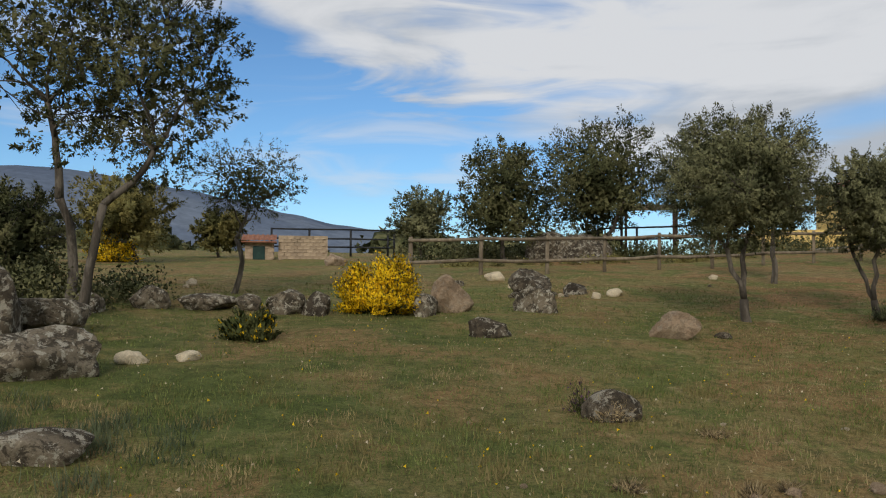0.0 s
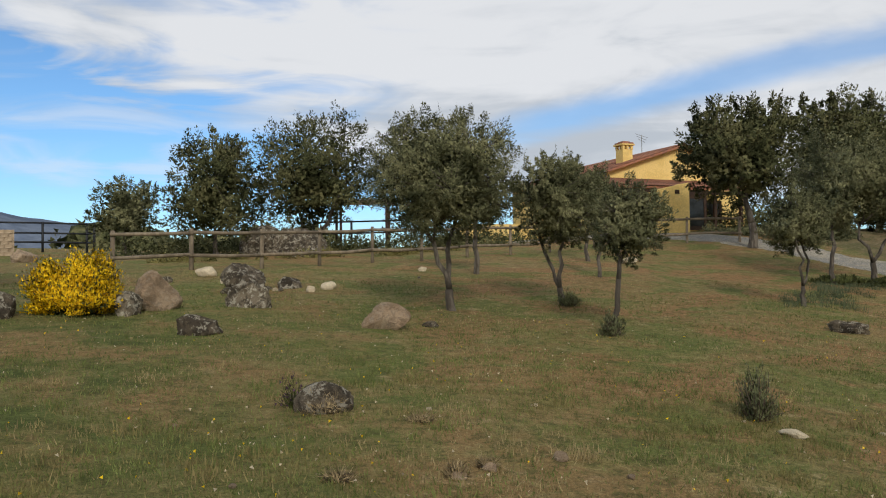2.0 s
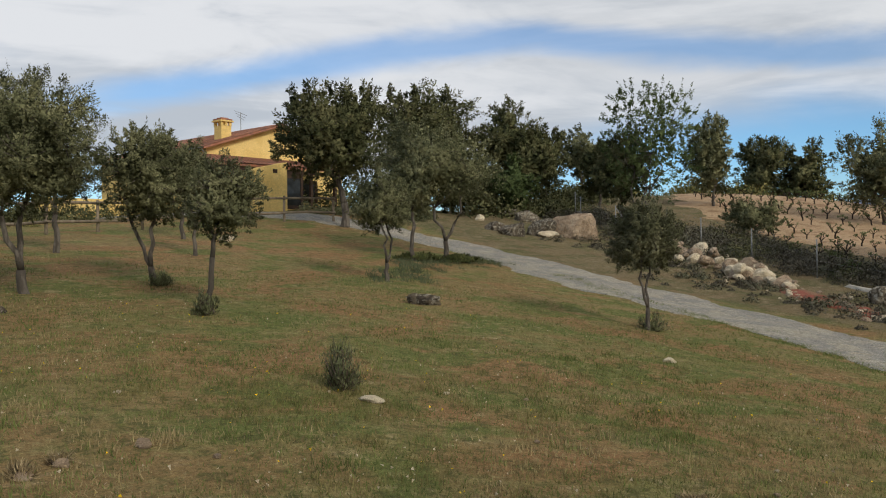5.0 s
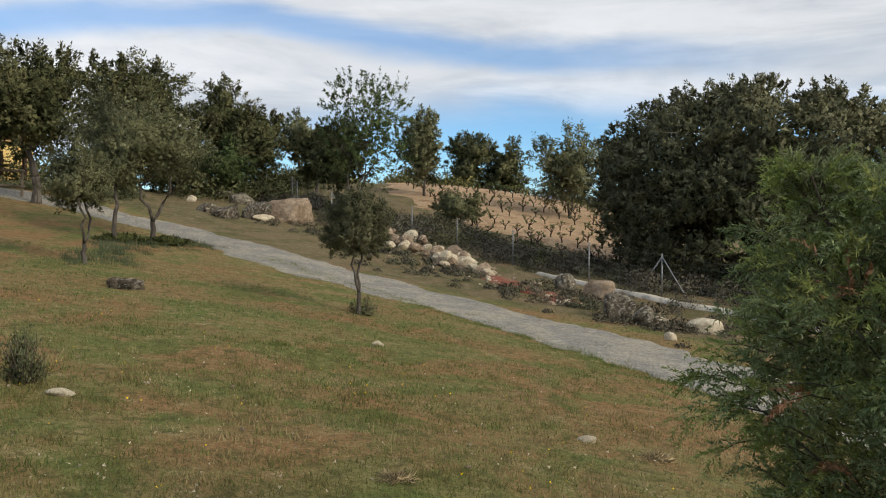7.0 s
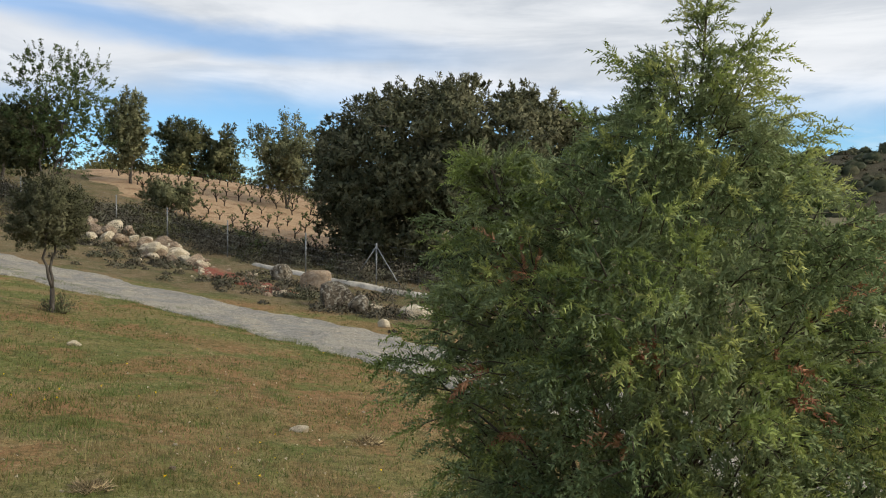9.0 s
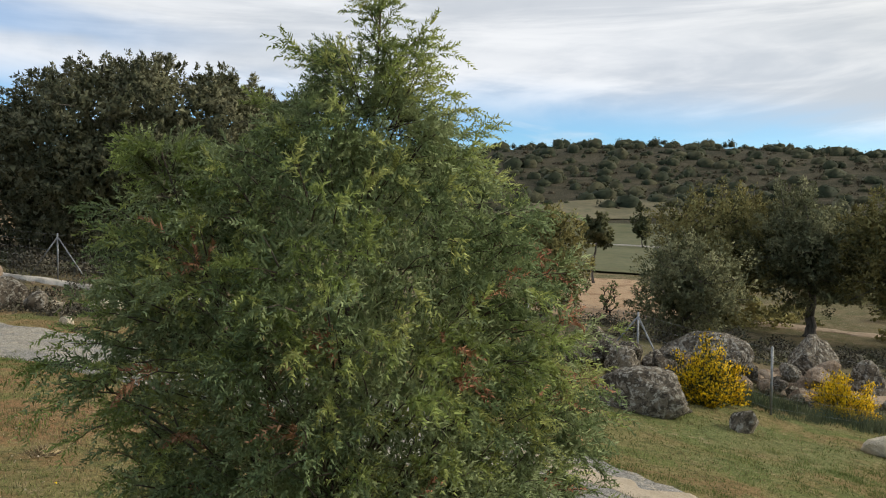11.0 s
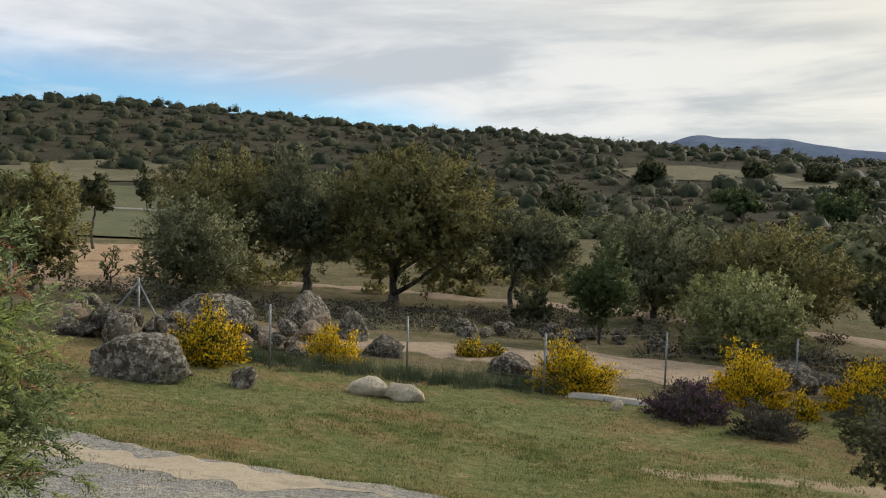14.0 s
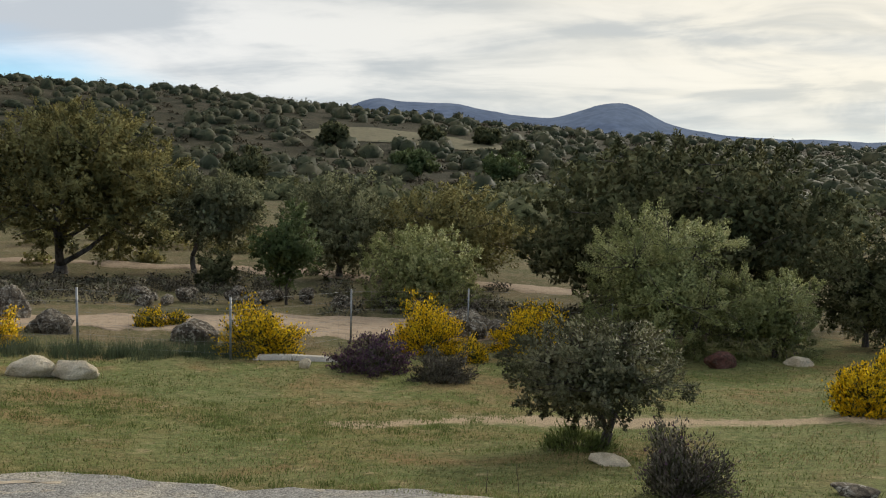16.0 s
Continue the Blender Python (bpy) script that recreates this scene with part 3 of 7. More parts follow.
def make_tree(name, x, y, height, width, bare, girth, leaf_mat, label, count=7000, leaf=0.07, clumps=70, seed=1, stems=1, lean=(0, 0), shift=(0, 0),
              lumps=0.3, flat=0.35, tuft=0.2, airy=0.0, category="tree", group="", deep=None, slim=0.6, spikes=0, bark=None, box=2.3, skirt=0.0, fill=None):
    """A tree: a forked trunk, a limb into each lobe of the crown, twigs, and sprays of small leaves. bare: height of the clear stem;
    airy: how open the crown is."""
    rng = np.random.default_rng(seed)
    top = thing(name, x, y, gz(x, y), label, category, group)
    if math.hypot(x, y) < 27:
        count, leaf, clumps = count * 1.22, leaf * 0.84, int(clumps * 1.25)
    elif math.hypot(x, y) > 27:
        count, leaf = count * 0.66, leaf * 1.15
    half = np.array([width / 2, (deep or width) / 2, (height - bare) / 2])
    mid = np.array([shift[0], shift[1], bare + (height - bare) / 2])
    lobes = int(np.clip(clumps / 7, 7, 110))
    middle, size, out = crown_lobes(lobes, rng, lumps, box, skirt, flat)
    centre = mid + middle * half
    reach = size[:, None] * half * np.array([1, 1, 0.9])
    # wood: stems fork low, limbs bend up into the lobes
    wood = Shape()
    foot = np.array([0, 0, -0.15])
    low = max(0.25, bare * rng.uniform(0.3, 0.5)) if stems > 1 else max(0.2, bare * 0.85)
    fork = np.array([lean[0] * 0.4, lean[1] * 0.4, low])
    wander = curve(foot, fork, rng, 0.12, 6)
    wood.tube(wander, girth * np.array([1.55, 1.2, 1.05, 1.0, 0.95, 0.92]), 8)
    joints, thick = [fork], [girth * 0.9]
    for s in range(stems):
        a = 6.28 * s / stems + rng.uniform(-0.5, 0.5) + seed
        spread = 0.17 * width * (stems > 1)
        head = np.array([lean[0] + shift[0] * 0.5 + spread * math.cos(a), lean[1] + shift[1] * 0.5 + spread * math.sin(a), bare + (height - bare) * rng.uniform(0.22, 0.34)])
        line = curve(fork, head, rng, 0.16, 7)
        r = girth * (0.9 if stems == 1 else 0.68)
        wood.tube(line, np.linspace(r, r * 0.55, 7), 7)
        joints += list(line[2:])
        thick += list(np.linspace(r, r * 0.55, 7)[2:])
    for c in centre[np.argsort(np.linalg.norm(centre - mid, axis=1))]:
        near = np.array(joints)
        below = near[:, 2] < c[2] + 0.1
        far = np.linalg.norm(near - c, axis=1) + np.where(below, 0, 5.0)
        k = int(np.argmin(far + 0.5 * np.linalg.norm(near - fork, axis=1)))
        line = curve(near[k], c, rng, 0.2, 6)
        r = min(thick[k] * 0.75, girth * 0.5)
        wood.tube(line, np.linspace(r, r * 0.35, 6), 5)
        joints += list(line[3:])
        thick += list(np.linspace(r, r * 0.35, 6)[3:])
    # sprays of leaves on each lobe
    n = int(clumps * 2.6)
    weight = (size ** 2) / (size ** 2).sum()
    k = rng.choice(lobes, n, p=weight)
    d = unit(rng.normal(0, 1, (n, 3)) + 0.75 * unit(out[k]) + np.array([0, 0, 0.25]))
    p = centre[k] + d * reach[k] * (0.45 + 0.5 * rng.random((n, 1)) ** 0.6)
    long = tuft * min(width, height) * rng.uniform(0.45, 1.15, n)
    way = unit(d + np.array([0, 0, 0.35]) + rng.normal(0, 0.3, (n, 3)))
    for i in rng.permutation(n)[:min(n, 150 if math.hypot(x, y) < 27 else 50)]:
        wood.tube(np.stack([centre[k[i]], (centre[k[i]] + p[i]) / 2 + rng.normal(0, 0.03, 3) * width * 0.3, p[i] + way[i] * long[i] * 0.6]), girth * np.array([0.16, 0.1, 0.05]), 3)
    link_mesh("trunk", wood.mesh(True), bark or BARK, top)
    total = int(count * 2.0)
    j = rng.integers(0, n, total)
    u = rng.random((total, 1)) ** 0.8
    q = unit(rng.normal(0, 1, (total, 3)))
    at = p[j] + way[j] * long[j][:, None] * (u - 0.35) + q * long[j][:, None] * 0.36 * (1.05 - 0.6 * u) * rng.random((total, 1)) ** 0.5
    along = unit(way[j] * 0.6 + q * 0.7 + rng.normal(0, 0.35, (total, 3)))
    face = unit(0.55 * q + 0.55 * d[j] + 0.5 * unit((at - mid) / half) + np.array([0, 0, 0.3]) + rng.normal(0, 0.15, (total, 3)))
    v = [blades(at, along, leaf * rng.uniform(0.55, 1.25, (total, 1)), slim, rng)]
    faces = [face]
    # shaded leaves deep in the lobes close the crown
    inside = int(count * (0.42 * (1 - airy) if fill is None else fill))
    if inside:
        i = rng.choice(lobes, inside, p=weight)
        e = unit(rng.normal(0, 1, (inside, 3)))
        v.append(blades(centre[i] + e * reach[i] * rng.uniform(0.2, 0.72, (inside, 1)), unit(rng.normal(0, 1, (inside, 3))), leaf * 1.6 * rng.uniform(0.7, 1.2, (inside, 1)), 0.8, rng))
        faces.append(unit(e + 0.5 * out[i] + rng.normal(0, 0.3, e.shape)))
        e = unit(rng.normal(0, 1, (inside // 2, 3)))
        v.append(blades(mid + e * half * rng.uniform(0.1, 0.55, (len(e), 1)), unit(rng.normal(0, 1, e.shape)), leaf * 2.2 * rng.uniform(0.7, 1.2, (len(e), 1)), 0.8, rng))
        faces.append(e)
    if spikes:
        # young shoots that stand out of the outline
        i = rng.integers(0, lobes, spikes)
        e = unit(out[i] + rng.normal(0, 0.45, (spikes, 3)) + np.array([0, 0, 0.6]))
        base = centre[i] + e * reach[i] * 0.9
        length = rng.uniform(0.05, 0.16, spikes) * width
        m = np.repeat(np.arange(spikes), 30)
        grow = unit(e + np.array([0, 0, 0.6]) + rng.normal(0, 0.25, e.shape))
        t = rng.random(len(m))
        v.append(blades(base[m] + grow[m] * (t * length[m])[:, None] + rng.normal(0, 0.012, (len(m), 3)) * width * (1.1 - t)[:, None], unit(grow[m] + rng.normal(0, 0.6, (len(m), 3))), leaf * rng.uniform(0.4, 0.8, (len(m), 1)), slim, rng))
        faces.append(e[m])
    link_mesh("crown", loose_mesh(np.concatenate(v), np.concatenate(faces)), leaf_mat, top)
    return top


def make_shrub(name, x, y, height, width, leaf_mat, label, count=2500, leaf=0.05, seed=1, rise=0.9, category="shrub", group="", flower=None, flowers=0, deep=None, bloom=0.5, slim=0.4, up=0.0, cut=0.35):
    """A bush of upright twigs with leaves, and with flowers on its outside where it blooms."""
    rng = np.random.default_rng(seed)
    z = gz(x, y) + up
    top = thing(name, x, y, z, label, category, group)
    half = np.array([width / 2, (deep or width) / 2, height])
    n = 110
    d = unit(np.abs(rng.normal(0, 1, (n, 3))) * np.sign(rng.normal(0, 1, (n, 3))) * np.array([1, 1, 0]) + np.array([0, 0, 1]) * np.abs(rng.normal(0.3, 0.7, (n, 1))) + 1e-6)
    d[:, 2] = np.abs(d[:, 2])
    ends = d * half * rng.uniform(0.6, 1.06, (n, 1)) * (1 + 0.12 * np.sin(5 * d[:, :1] + seed) + 0.1 * np.sin(7 * d[:, 1:2] + 2 * seed))
    wood = Shape()
    for e in ends:
        wood.tube(curve((e[0] * 0.12, e[1] * 0.12, -0.05), e, rng, 0.1, 4), np.linspace(0.012, 0.004, 4) * max(0.35, height), 4)
    link_mesh("stem", wood.mesh(), TWIG if flower is None else BROOM_STEM, top)

    def strewn(count, low, size, slim):
        k = rng.integers(0, n, count)
        s = rng.uniform(low, 1.03, (count, 1)) ** 0.7
        p = ends[k] * s + rng.normal(0, 0.046, (count, 3)) * np.array([width, width, height * 0.8])
        p[:, 2] = np.abs(p[:, 2])
        out = unit(p * np.array([1, 1, 0.8]) - np.array([0, 0, height * 0.3]))
        along = unit(unit(ends[k]) + np.array([0, 0, rise]) + rng.normal(0, 0.5, (count, 3)))
        return blades(p, along, size * rng.uniform(0.6, 1.3, (count, 1)), slim, rng), unit(out + rng.normal(0, 0.35, p.shape) + np.array([0, 0, 0.2]))

    link_mesh("foliage", loose_mesh(*strewn(int(count * 1.5), cut, leaf * 1.1, slim * 1.3)), leaf_mat, top)
    if flower is not None:
        tagged(link_mesh("bloom", loose_mesh(*strewn(int(flowers * 1.4), bloom, leaf * 0.85, 0.9)), flower, top, "dense yellow flowers" if flower is BROOM_FLOWER else "purple flower heads"), kind="stuff")
    return top


def make_rock(name, x, y, w, d, h, mat, label, seed=1, turn=0.0, sink=0.38, cuts=10, level=3, group="", category="rock", z=None, rough=0.17, square=0.0):
    """A boulder: a ball knocked flat on several sides, lumpy and half sunk."""
    rng = np.random.default_rng(seed)
    bm = bmesh.new()
    bmesh.ops.create_icosphere(bm, subdivisions=level, radius=1.0)
    v = np.array([q.co[:] for q in bm.verts])
    f = [[q.index for q in p.verts] for p in bm.faces]
    bm.free()
    if square:
        v = v / (np.abs(v) ** square).sum(1, keepdims=True) ** (1 / square)
    for _ in range(cuts):
        n = unit(rng.normal(0, 1, 3) * np.array([1, 1, 0.7]))
        c = rng.uniform(0.52, 0.86)
        over = np.maximum(v @ n - c, 0)
        v = v - over[:, None] * n * 0.97
    v = v / np.abs(v).max(0)
    off = rng.uniform(0, 50, 3)
    bump = np.array([0.5 * noise.noise(Vector(p * 1.3 + off)) - 0.55 * abs(noise.noise(Vector(p * 2.6 + off))) + 0.26 * noise.noise(Vector(p * 6.5 + off)) for p in v])
    v = v * (1 + 1.3 * rough * bump[:, None])
    v = v * np.array([w / 2, d / 2, h * (0.5 + sink * 0.5)]) / 0.92
    v[:, 2] += h * (0.5 - sink * 0.5)
    ob = link_mesh(name, mesh_of(v, f, level > 2), mat)
    ob.matrix_world = pose(x, y, (gz(x, y) if z is None else z), 0, 0, turn)
    return tagged(ob, label, category, group)


def make_sheet(name, outline, mat, label, lift=0.03, cell=0.5, ragged=0.4, kind="structure", category="ground"):
    """A thin lying patch (earth, sand) along a strip: outline is rows of (x, y, half width)."""
    rows = np.asarray(outline, float)
    s = np.concatenate([[0], np.cumsum(np.hypot(*np.diff(rows[:, :2], axis=0).T))])
    n = max(4, int(s[-1] / cell))
    q = np.linspace(0, s[-1], n)
    c = np.stack([np.interp(q, s, rows[:, k]) for k in range(3)], 1)
    soft = max(1, int(n / len(rows) / 2))
    pad = np.pad(c, ((soft, soft), (0, 0)), mode="reflect", reflect_type="odd")
    c = np.stack([np.convolve(pad[:, k], np.ones(2 * soft + 1) / (2 * soft + 1), "valid") for k in range(3)], 1)
    ahead = unit(np.gradient(c[:, :2], axis=0))
    side = np.stack([-ahead[:, 1], ahead[:, 0]], 1)
    across = max(8, int(2 * c[:, 2].max() / cell) + 3)
    u = np.linspace(-1, 1, across)
    edge = np.array([[1 + ragged / max(w, 0.3) * (noise.noise(Vector((a * 0.5, k * 9.7, 3.3))) + 0.6 * noise.noise(Vector((a * 2.3, k * 5.1, 8.3)))) for k in (0, 1)] for a, w in zip(q, c[:, 2])])
    wide = np.where(u[None, :] < 0, edge[:, :1], edge[:, 1:]) * c[:, 2:3] * u[None, :]
    px = c[:, :1] + side[:, :1] * wide
    py = c[:, 1:2] + side[:, 1:2] * wide
    drop = np.where(np.abs(u) > 0.97, -0.14, 0.0)[None, :] + np.where((np.arange(n) == 0) | (np.arange(n) == n - 1), -0.14, 0.0)[:, None]
    pz = ground_z(px, py) + lift + drop
    v = np.stack([px, py, pz], -1).reshape(-1, 3)
    f = [(i * across + k, i * across + k + 1, (i + 1) * across + k + 1, (i + 1) * across + k) for i in range(n - 1) for k in range(across - 1)]
    ob = link_mesh(name, mesh_of(v, f, True), mat)
    return tagged(ob, label, category, "", kind)



# ---- ground, distance, track ----
def make_ground():
    radii = np.concatenate([[0.0], 0.6 * 1.038 ** np.arange(245)])
    radii = radii[radii < 4600]
    turns = np.radians(np.arange(0, 360, 1.25))
    x = radii[1:, None] * np.sin(turns)[None]
    y = radii[1:, None] * np.cos(turns)[None]
    v = np.concatenate([[[0, 0, gz(0, 0)]], np.stack([x, y, ground_z(x, y)], -1).reshape(-1, 3)])
    n, m = len(turns), len(radii) - 1
    f = [(0, 1 + (k + 1) % n, 1 + k) for k in range(n)]
    for i in range(m - 1):
        a, b = 1 + i * n, 1 + (i + 1) * n
        f.extend((a + k, a + (k + 1) % n, b + (k + 1) % n, b + k) for k in range(n))
    me = mesh_of(v, f, True)
    me.flip_normals()
    tagged(link_mesh("ground", me, TURF), "sloping turf of green and dry brown spring grass", "ground", "", "structure")


def make_mountains():
    """A ring of far hills: higher ahead and behind the valley. Their blue colour holds the haze of distance."""
    az = np.arange(-180, 180, 0.5)
    rel = (az + 360) % 360

    def hump(c, w, h):
        d = (rel - c + 180) % 360 - 180
        return h * np.exp(-(d / w) ** 2)

    el = 0.95 + hump(335, 16, 5.2) + hump(351, 9, 1.2) + hump(359, 4, 1.3) + hump(146, 6, 1.6) + hump(152.7, 1.2, 0.4) + hump(156, 6.5, 2.3) + hump(168, 8, 1.5) + hump(168.9, 2.6, 1.2) + hump(185, 10, 0.5) + hump(60, 30, 1.8) + hump(112, 12, 3.6) + hump(300, 30, 3)
    el = el + np.array([0.10 * noise.fractal(Vector((a * 0.35, 4.0, 0)), 0.9, 2.0, 5) for a in az])
    rows = []
    for r, s in ((1900, 0.0), (2200, 0.45), (2500, 0.82), (2700, 1.0), (3000, 0.4)):
        d = r + np.array([60 * noise.noise(Vector((a * 0.4, r * 0.01, 7))) for a in az])
        h = 1.7 + 2700 * np.tan(np.radians(el)) * s - 45 * (1 - s) + np.array([10 * s * (1 - s) * 4 * noise.noise(Vector((a * 0.9, r * 0.01, 2))) for a in az])
        rows.append(np.stack([d * np.sin(np.radians(az)), d * np.cos(np.radians(az)), h], 1))
    n = len(az)
    f = [(i * n + k, (i + 1) * n + k, (i + 1) * n + (k + 1) % n, i * n + (k + 1) % n) for i in range(4) for k in range(n)]
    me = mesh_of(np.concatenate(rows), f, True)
    tagged(link_mesh("backdrop", me, HAZED_HILL), "mountain ridges on the horizon, with haze painted blue into their colour", "mountains", "", "structure")


make_ground()
make_mountains()
ROAD = ((12, 44, 1.6), (20, 39.5, 1.7), (25.4, 33.5, 1.5), (25.6, 27.4, 1.15), (25.7, 22.3, 1.75), (24.5, 17.6, 2.05), (22.7, 13.3, 2.0), (21.8, 10.0, 1.9), (20.6, 6.9, 1.85), (19.2, 4.4, 1.85), (16.9, 1.5, 1.85),
        (13.2, -1.8, 1.85), (9.2, -4.3, 1.8), (5.5, -5.8, 1.8), (1.5, -6.4, 1.8), (-4, -6.2, 1.8), (-14, -4.5, 1.8))
make_sheet("road", ROAD, GRAVEL, "pale grey gravel track down the slope", 0.03, 0.2, 0.5, category="track")
make_sheet("kerb", ((32.9, 11.3, 0.06), (31.4, 8.8, 0.16), (29.8, 5.9, 0.24), (28.3, 2.6, 0.28), (26.4, -2.5, 0.24)), CONCRETE, "low pale concrete footing along the wire fence", 0.13, 0.25, 0.3, category="kerb")
make_sheet("fence_footing", ((12.3, -17.4, 0.1), (11.4, -18.2, 0.14), (10.2, -18.9, 0.14), (9.4, -19.2, 0.1)), CONCRETE, "low pale stone edging at the wire fence", 0.12, 0.2, 0.08, category="kerb")
make_sheet("road_sand", ((11.5, -3.6, 0.1), (10.5, -4.25, 0.2), (9.6, -4.75, 0.3), (8.8, -5.35, 0.75), (8.0, -5.85, 0.85), (7.3, -6.3, 0.35), (6.9, -6.6, 0.1)), TRACK_SAND, "bare sand at the edge of the track", 0.035, 0.08, 0.85)
make_sheet("meadow", ((74, -34, 5), (92, -43, 8), (112, -54, 12), (135, -66, 14), (165, -80, 15), (178, -86, 12)), MEADOW, "green meadow on the valley floor", 0.3, 3.0, 4)
make_sheet("dry_meadow", ((188, -58, 10), (200, -80, 15), (203, -100, 15), (204, -122, 8)), FIELD, "pale dry meadow at the foot of the hill", 0.4, 4.0, 4)
make_sheet("far_field", ((146, -236, 8), (133, -250, 15), (118, -256, 17), (103, -257, 16), (86, -264, 9)), FIELD, "straw-coloured field far down the valley", 0.4, 5.0, 3)
make_sheet("valley_road", ((150, -50, 1.2), (133, -57, 1.3), (127, -66, 1.3), (112, -90, 1.3), (90, -115, 1.2)), GRAVEL, "pale lane across the valley", 0.4, 2.0, 0.2, category="track")
make_sheet("sand_strip", ((22, -15, 1.2), (19.2, -19.4, 2.2), (15.6, -23.2, 2.5), (11.6, -25.4, 2.5), (6, -27, 2.0)), SAND, "bare pale sand beyond the wire fence", 0.03, 0.3, 1.5)
make_sheet("vineyard_soil", ((44, 8, 3), (50, 14.5, 7), (60, 22, 10), (72, 30, 9)), VINE_SOIL, "ploughed ochre vineyard soil on the slope", 0.06, 0.8, 1.5)
make_sheet("vineyard_soil_low", ((38, -15, 3), (48, -21.5, 6), (58, -25, 7), (70, -29, 5)), VINE_SOIL, "ploughed pale vineyard soil in the valley", 0.06, 0.8, 1.5)
make_sheet("field_soil", ((42, -28, 1.0), (36, -33, 1.1), (27, -36.5, 1.1), (16, -38, 1.1), (6, -39, 1.0)), SAND, "bare pale soil under the trees", 0.05, 0.6, 1.2)
make_sheet("red_earth_patch", ((30.6, 12.6, 0.3), (29.2, 11.2, 0.7), (28.0, 9.6, 0.8), (27.0, 8.4, 0.7), (26.4, 7.4, 0.2)), RED_EARTH, "patch of bare red earth on the bank", 0.05, 0.25, 0.5)


# ---- house ----
def make_house():
    base = (22.35, 40.0)
    z = gz(*base) + 0.02
    house = thing("house", *base, z, "yellow plastered country house with terracotta roof and porch", "house", turn=4)
    # gable front along x, facing -y; the side wall runs back along y
    eave, ridge, left, wide, long = 3.4, 4.95, 1.0, 10.7, 11.0
    crown = (left + wide) / 2
    wall = Shape()
    t = 0.3
    v = [(left, 0, -1.1), (wide, 0, -1.1), (wide, 0, eave), (crown, 0, ridge), (left, 0, eave)]
    v += [(x, t, h) for x, _, h in v]
    wall.put(v, [(0, 1, 2, 3, 4), (9, 8, 7, 6, 5), (0, 5, 6, 1), (1, 6, 7, 2), (2, 7, 8, 3), (3, 8, 9, 4), (4, 9, 5, 0)])
    link_mesh("gable_wall", wall.mesh(), PLASTER, house)
    for box in ((left, left + t, t, long), (wide - t, wide, t, long), (left + t, wide - t, long - t, long)):
        link_mesh("wall", Shape().box(*box, -1.1, eave).mesh(), PLASTER, house)

    def tiled(name, corner, along, down, wave=0.22, deep=0.045):
        """A sheet of barrel tiles: corner, the eave's way and the fall, as vectors."""
        corner, along, down = (np.array(q, float) for q in (corner, along, down))
        n = int(np.linalg.norm(along) / wave) * 6
        m = max(2, int(np.linalg.norm(down) / 0.4))
        up = unit(np.cross(along, down))
        up = up if up[2] > 0 else -up
        a = np.linspace(0, 1, n + 1)
        h = deep * np.abs(np.sin(np.pi * a * n / 6))
        # a board carries the courses of tiles
        c = [corner - up * 0.1, corner + along - up * 0.1, corner + along + down - up * 0.1, corner + down - up * 0.1]
        c += [e + up * 0.11 for e in c]
        deck = link_mesh(name, mesh_of(c, [(0, 3, 2, 1), (4, 5, 6, 7), (0, 1, 5, 4), (1, 2, 6, 5), (2, 3, 7, 6), (3, 0, 4, 7)]), ROOF_TILE, house, "terracotta barrel tiles")
        for i in range(m):
            vs = np.concatenate([corner + along * a[:, None] + down * e + up * (h + extra)[:, None] for e, extra in ((i / m, 0.022), ((i + 1) / m + 0.02, 0.045))])
            link_mesh("tile_course", mesh_of(vs, [(k, k + 1, n + 2 + k, n + 1 + k) for k in range(n)]), ROOF_TILE, deck)
        return deck

    over = 0.45
    rise = (ridge - eave) / (wide - crown)
    fall = wide - crown + over
    tiled("roof", (crown, -over, ridge + 0.12), (0, long + 2 * over, 0), (-fall, 0, -fall * rise))
    tiled("roof", (crown, -over, ridge + 0.12), (0, long + 2 * over, 0), (fall, 0, -fall * rise))
    # gutter along the near eave
    gut = Shape().tube([(left - over - 0.05, -0.4, eave - 0.06), (left - over - 0.05, long, eave - 0.06)], [0.06, 0.06], 8)
    gut.tube([(left - over - 0.05, -0.3, eave - 0.08), (left - over + 0.2, -0.2, eave - 0.3), (left - 0.08, -0.1, eave - 0.45)], [0.04, 0.04, 0.04], 8)
    link_mesh("gutter", gut.mesh(True), GALVANISED, house)
    # chimney on the near slope
    ch = Shape().box(2.4, 3.05, 0.6, 1.25, eave + 0.1, 4.78)
    chimney = link_mesh("chimney", ch.mesh(), PLASTER, house)
    cap = Shape()
    for a, b in ((2.38, 0.58), (2.93, 0.58), (2.38, 1.13), (2.93, 1.13), (2.66, 0.58), (2.66, 1.13)):
        cap.box(a, a + 0.14, b, b + 0.14, 4.78, 5.0)
    cap.box(2.3, 3.15, 0.5, 1.35, 5.0, 5.08)
    link_mesh("chimney_cap", cap.mesh(), PLASTER, chimney)
    hat = Shape().box(2.35, 3.1, 0.55, 1.3, 5.081, 5.17).box(2.5, 2.95, 0.7, 1.15, 5.171, 5.24)
    link_mesh("chimney_hat", hat.mesh(), ROOF_TILE, chimney, "terracotta tile top")
    # porch in front of the gable
    tiled("porch_roof", (-1.0, -0.02, 3.02), (8.6, 0, 0), (0, -3.1, -0.72))
    beam = Shape().box(-0.9, 7.5, -3.0, -2.85, 2.0, 2.18)
    link_mesh("porch_beam", beam.mesh(), DARK_WOOD, house, "dark brown wooden beam")
    for x in (-0.85, 0.6, 5.6, 7.35):
        link_mesh("porch_post", Shape().box(x, x + 0.16, -2.98, -2.84, -0.9, 2.0).mesh(), DARK_WOOD, house, "dark brown wooden post")
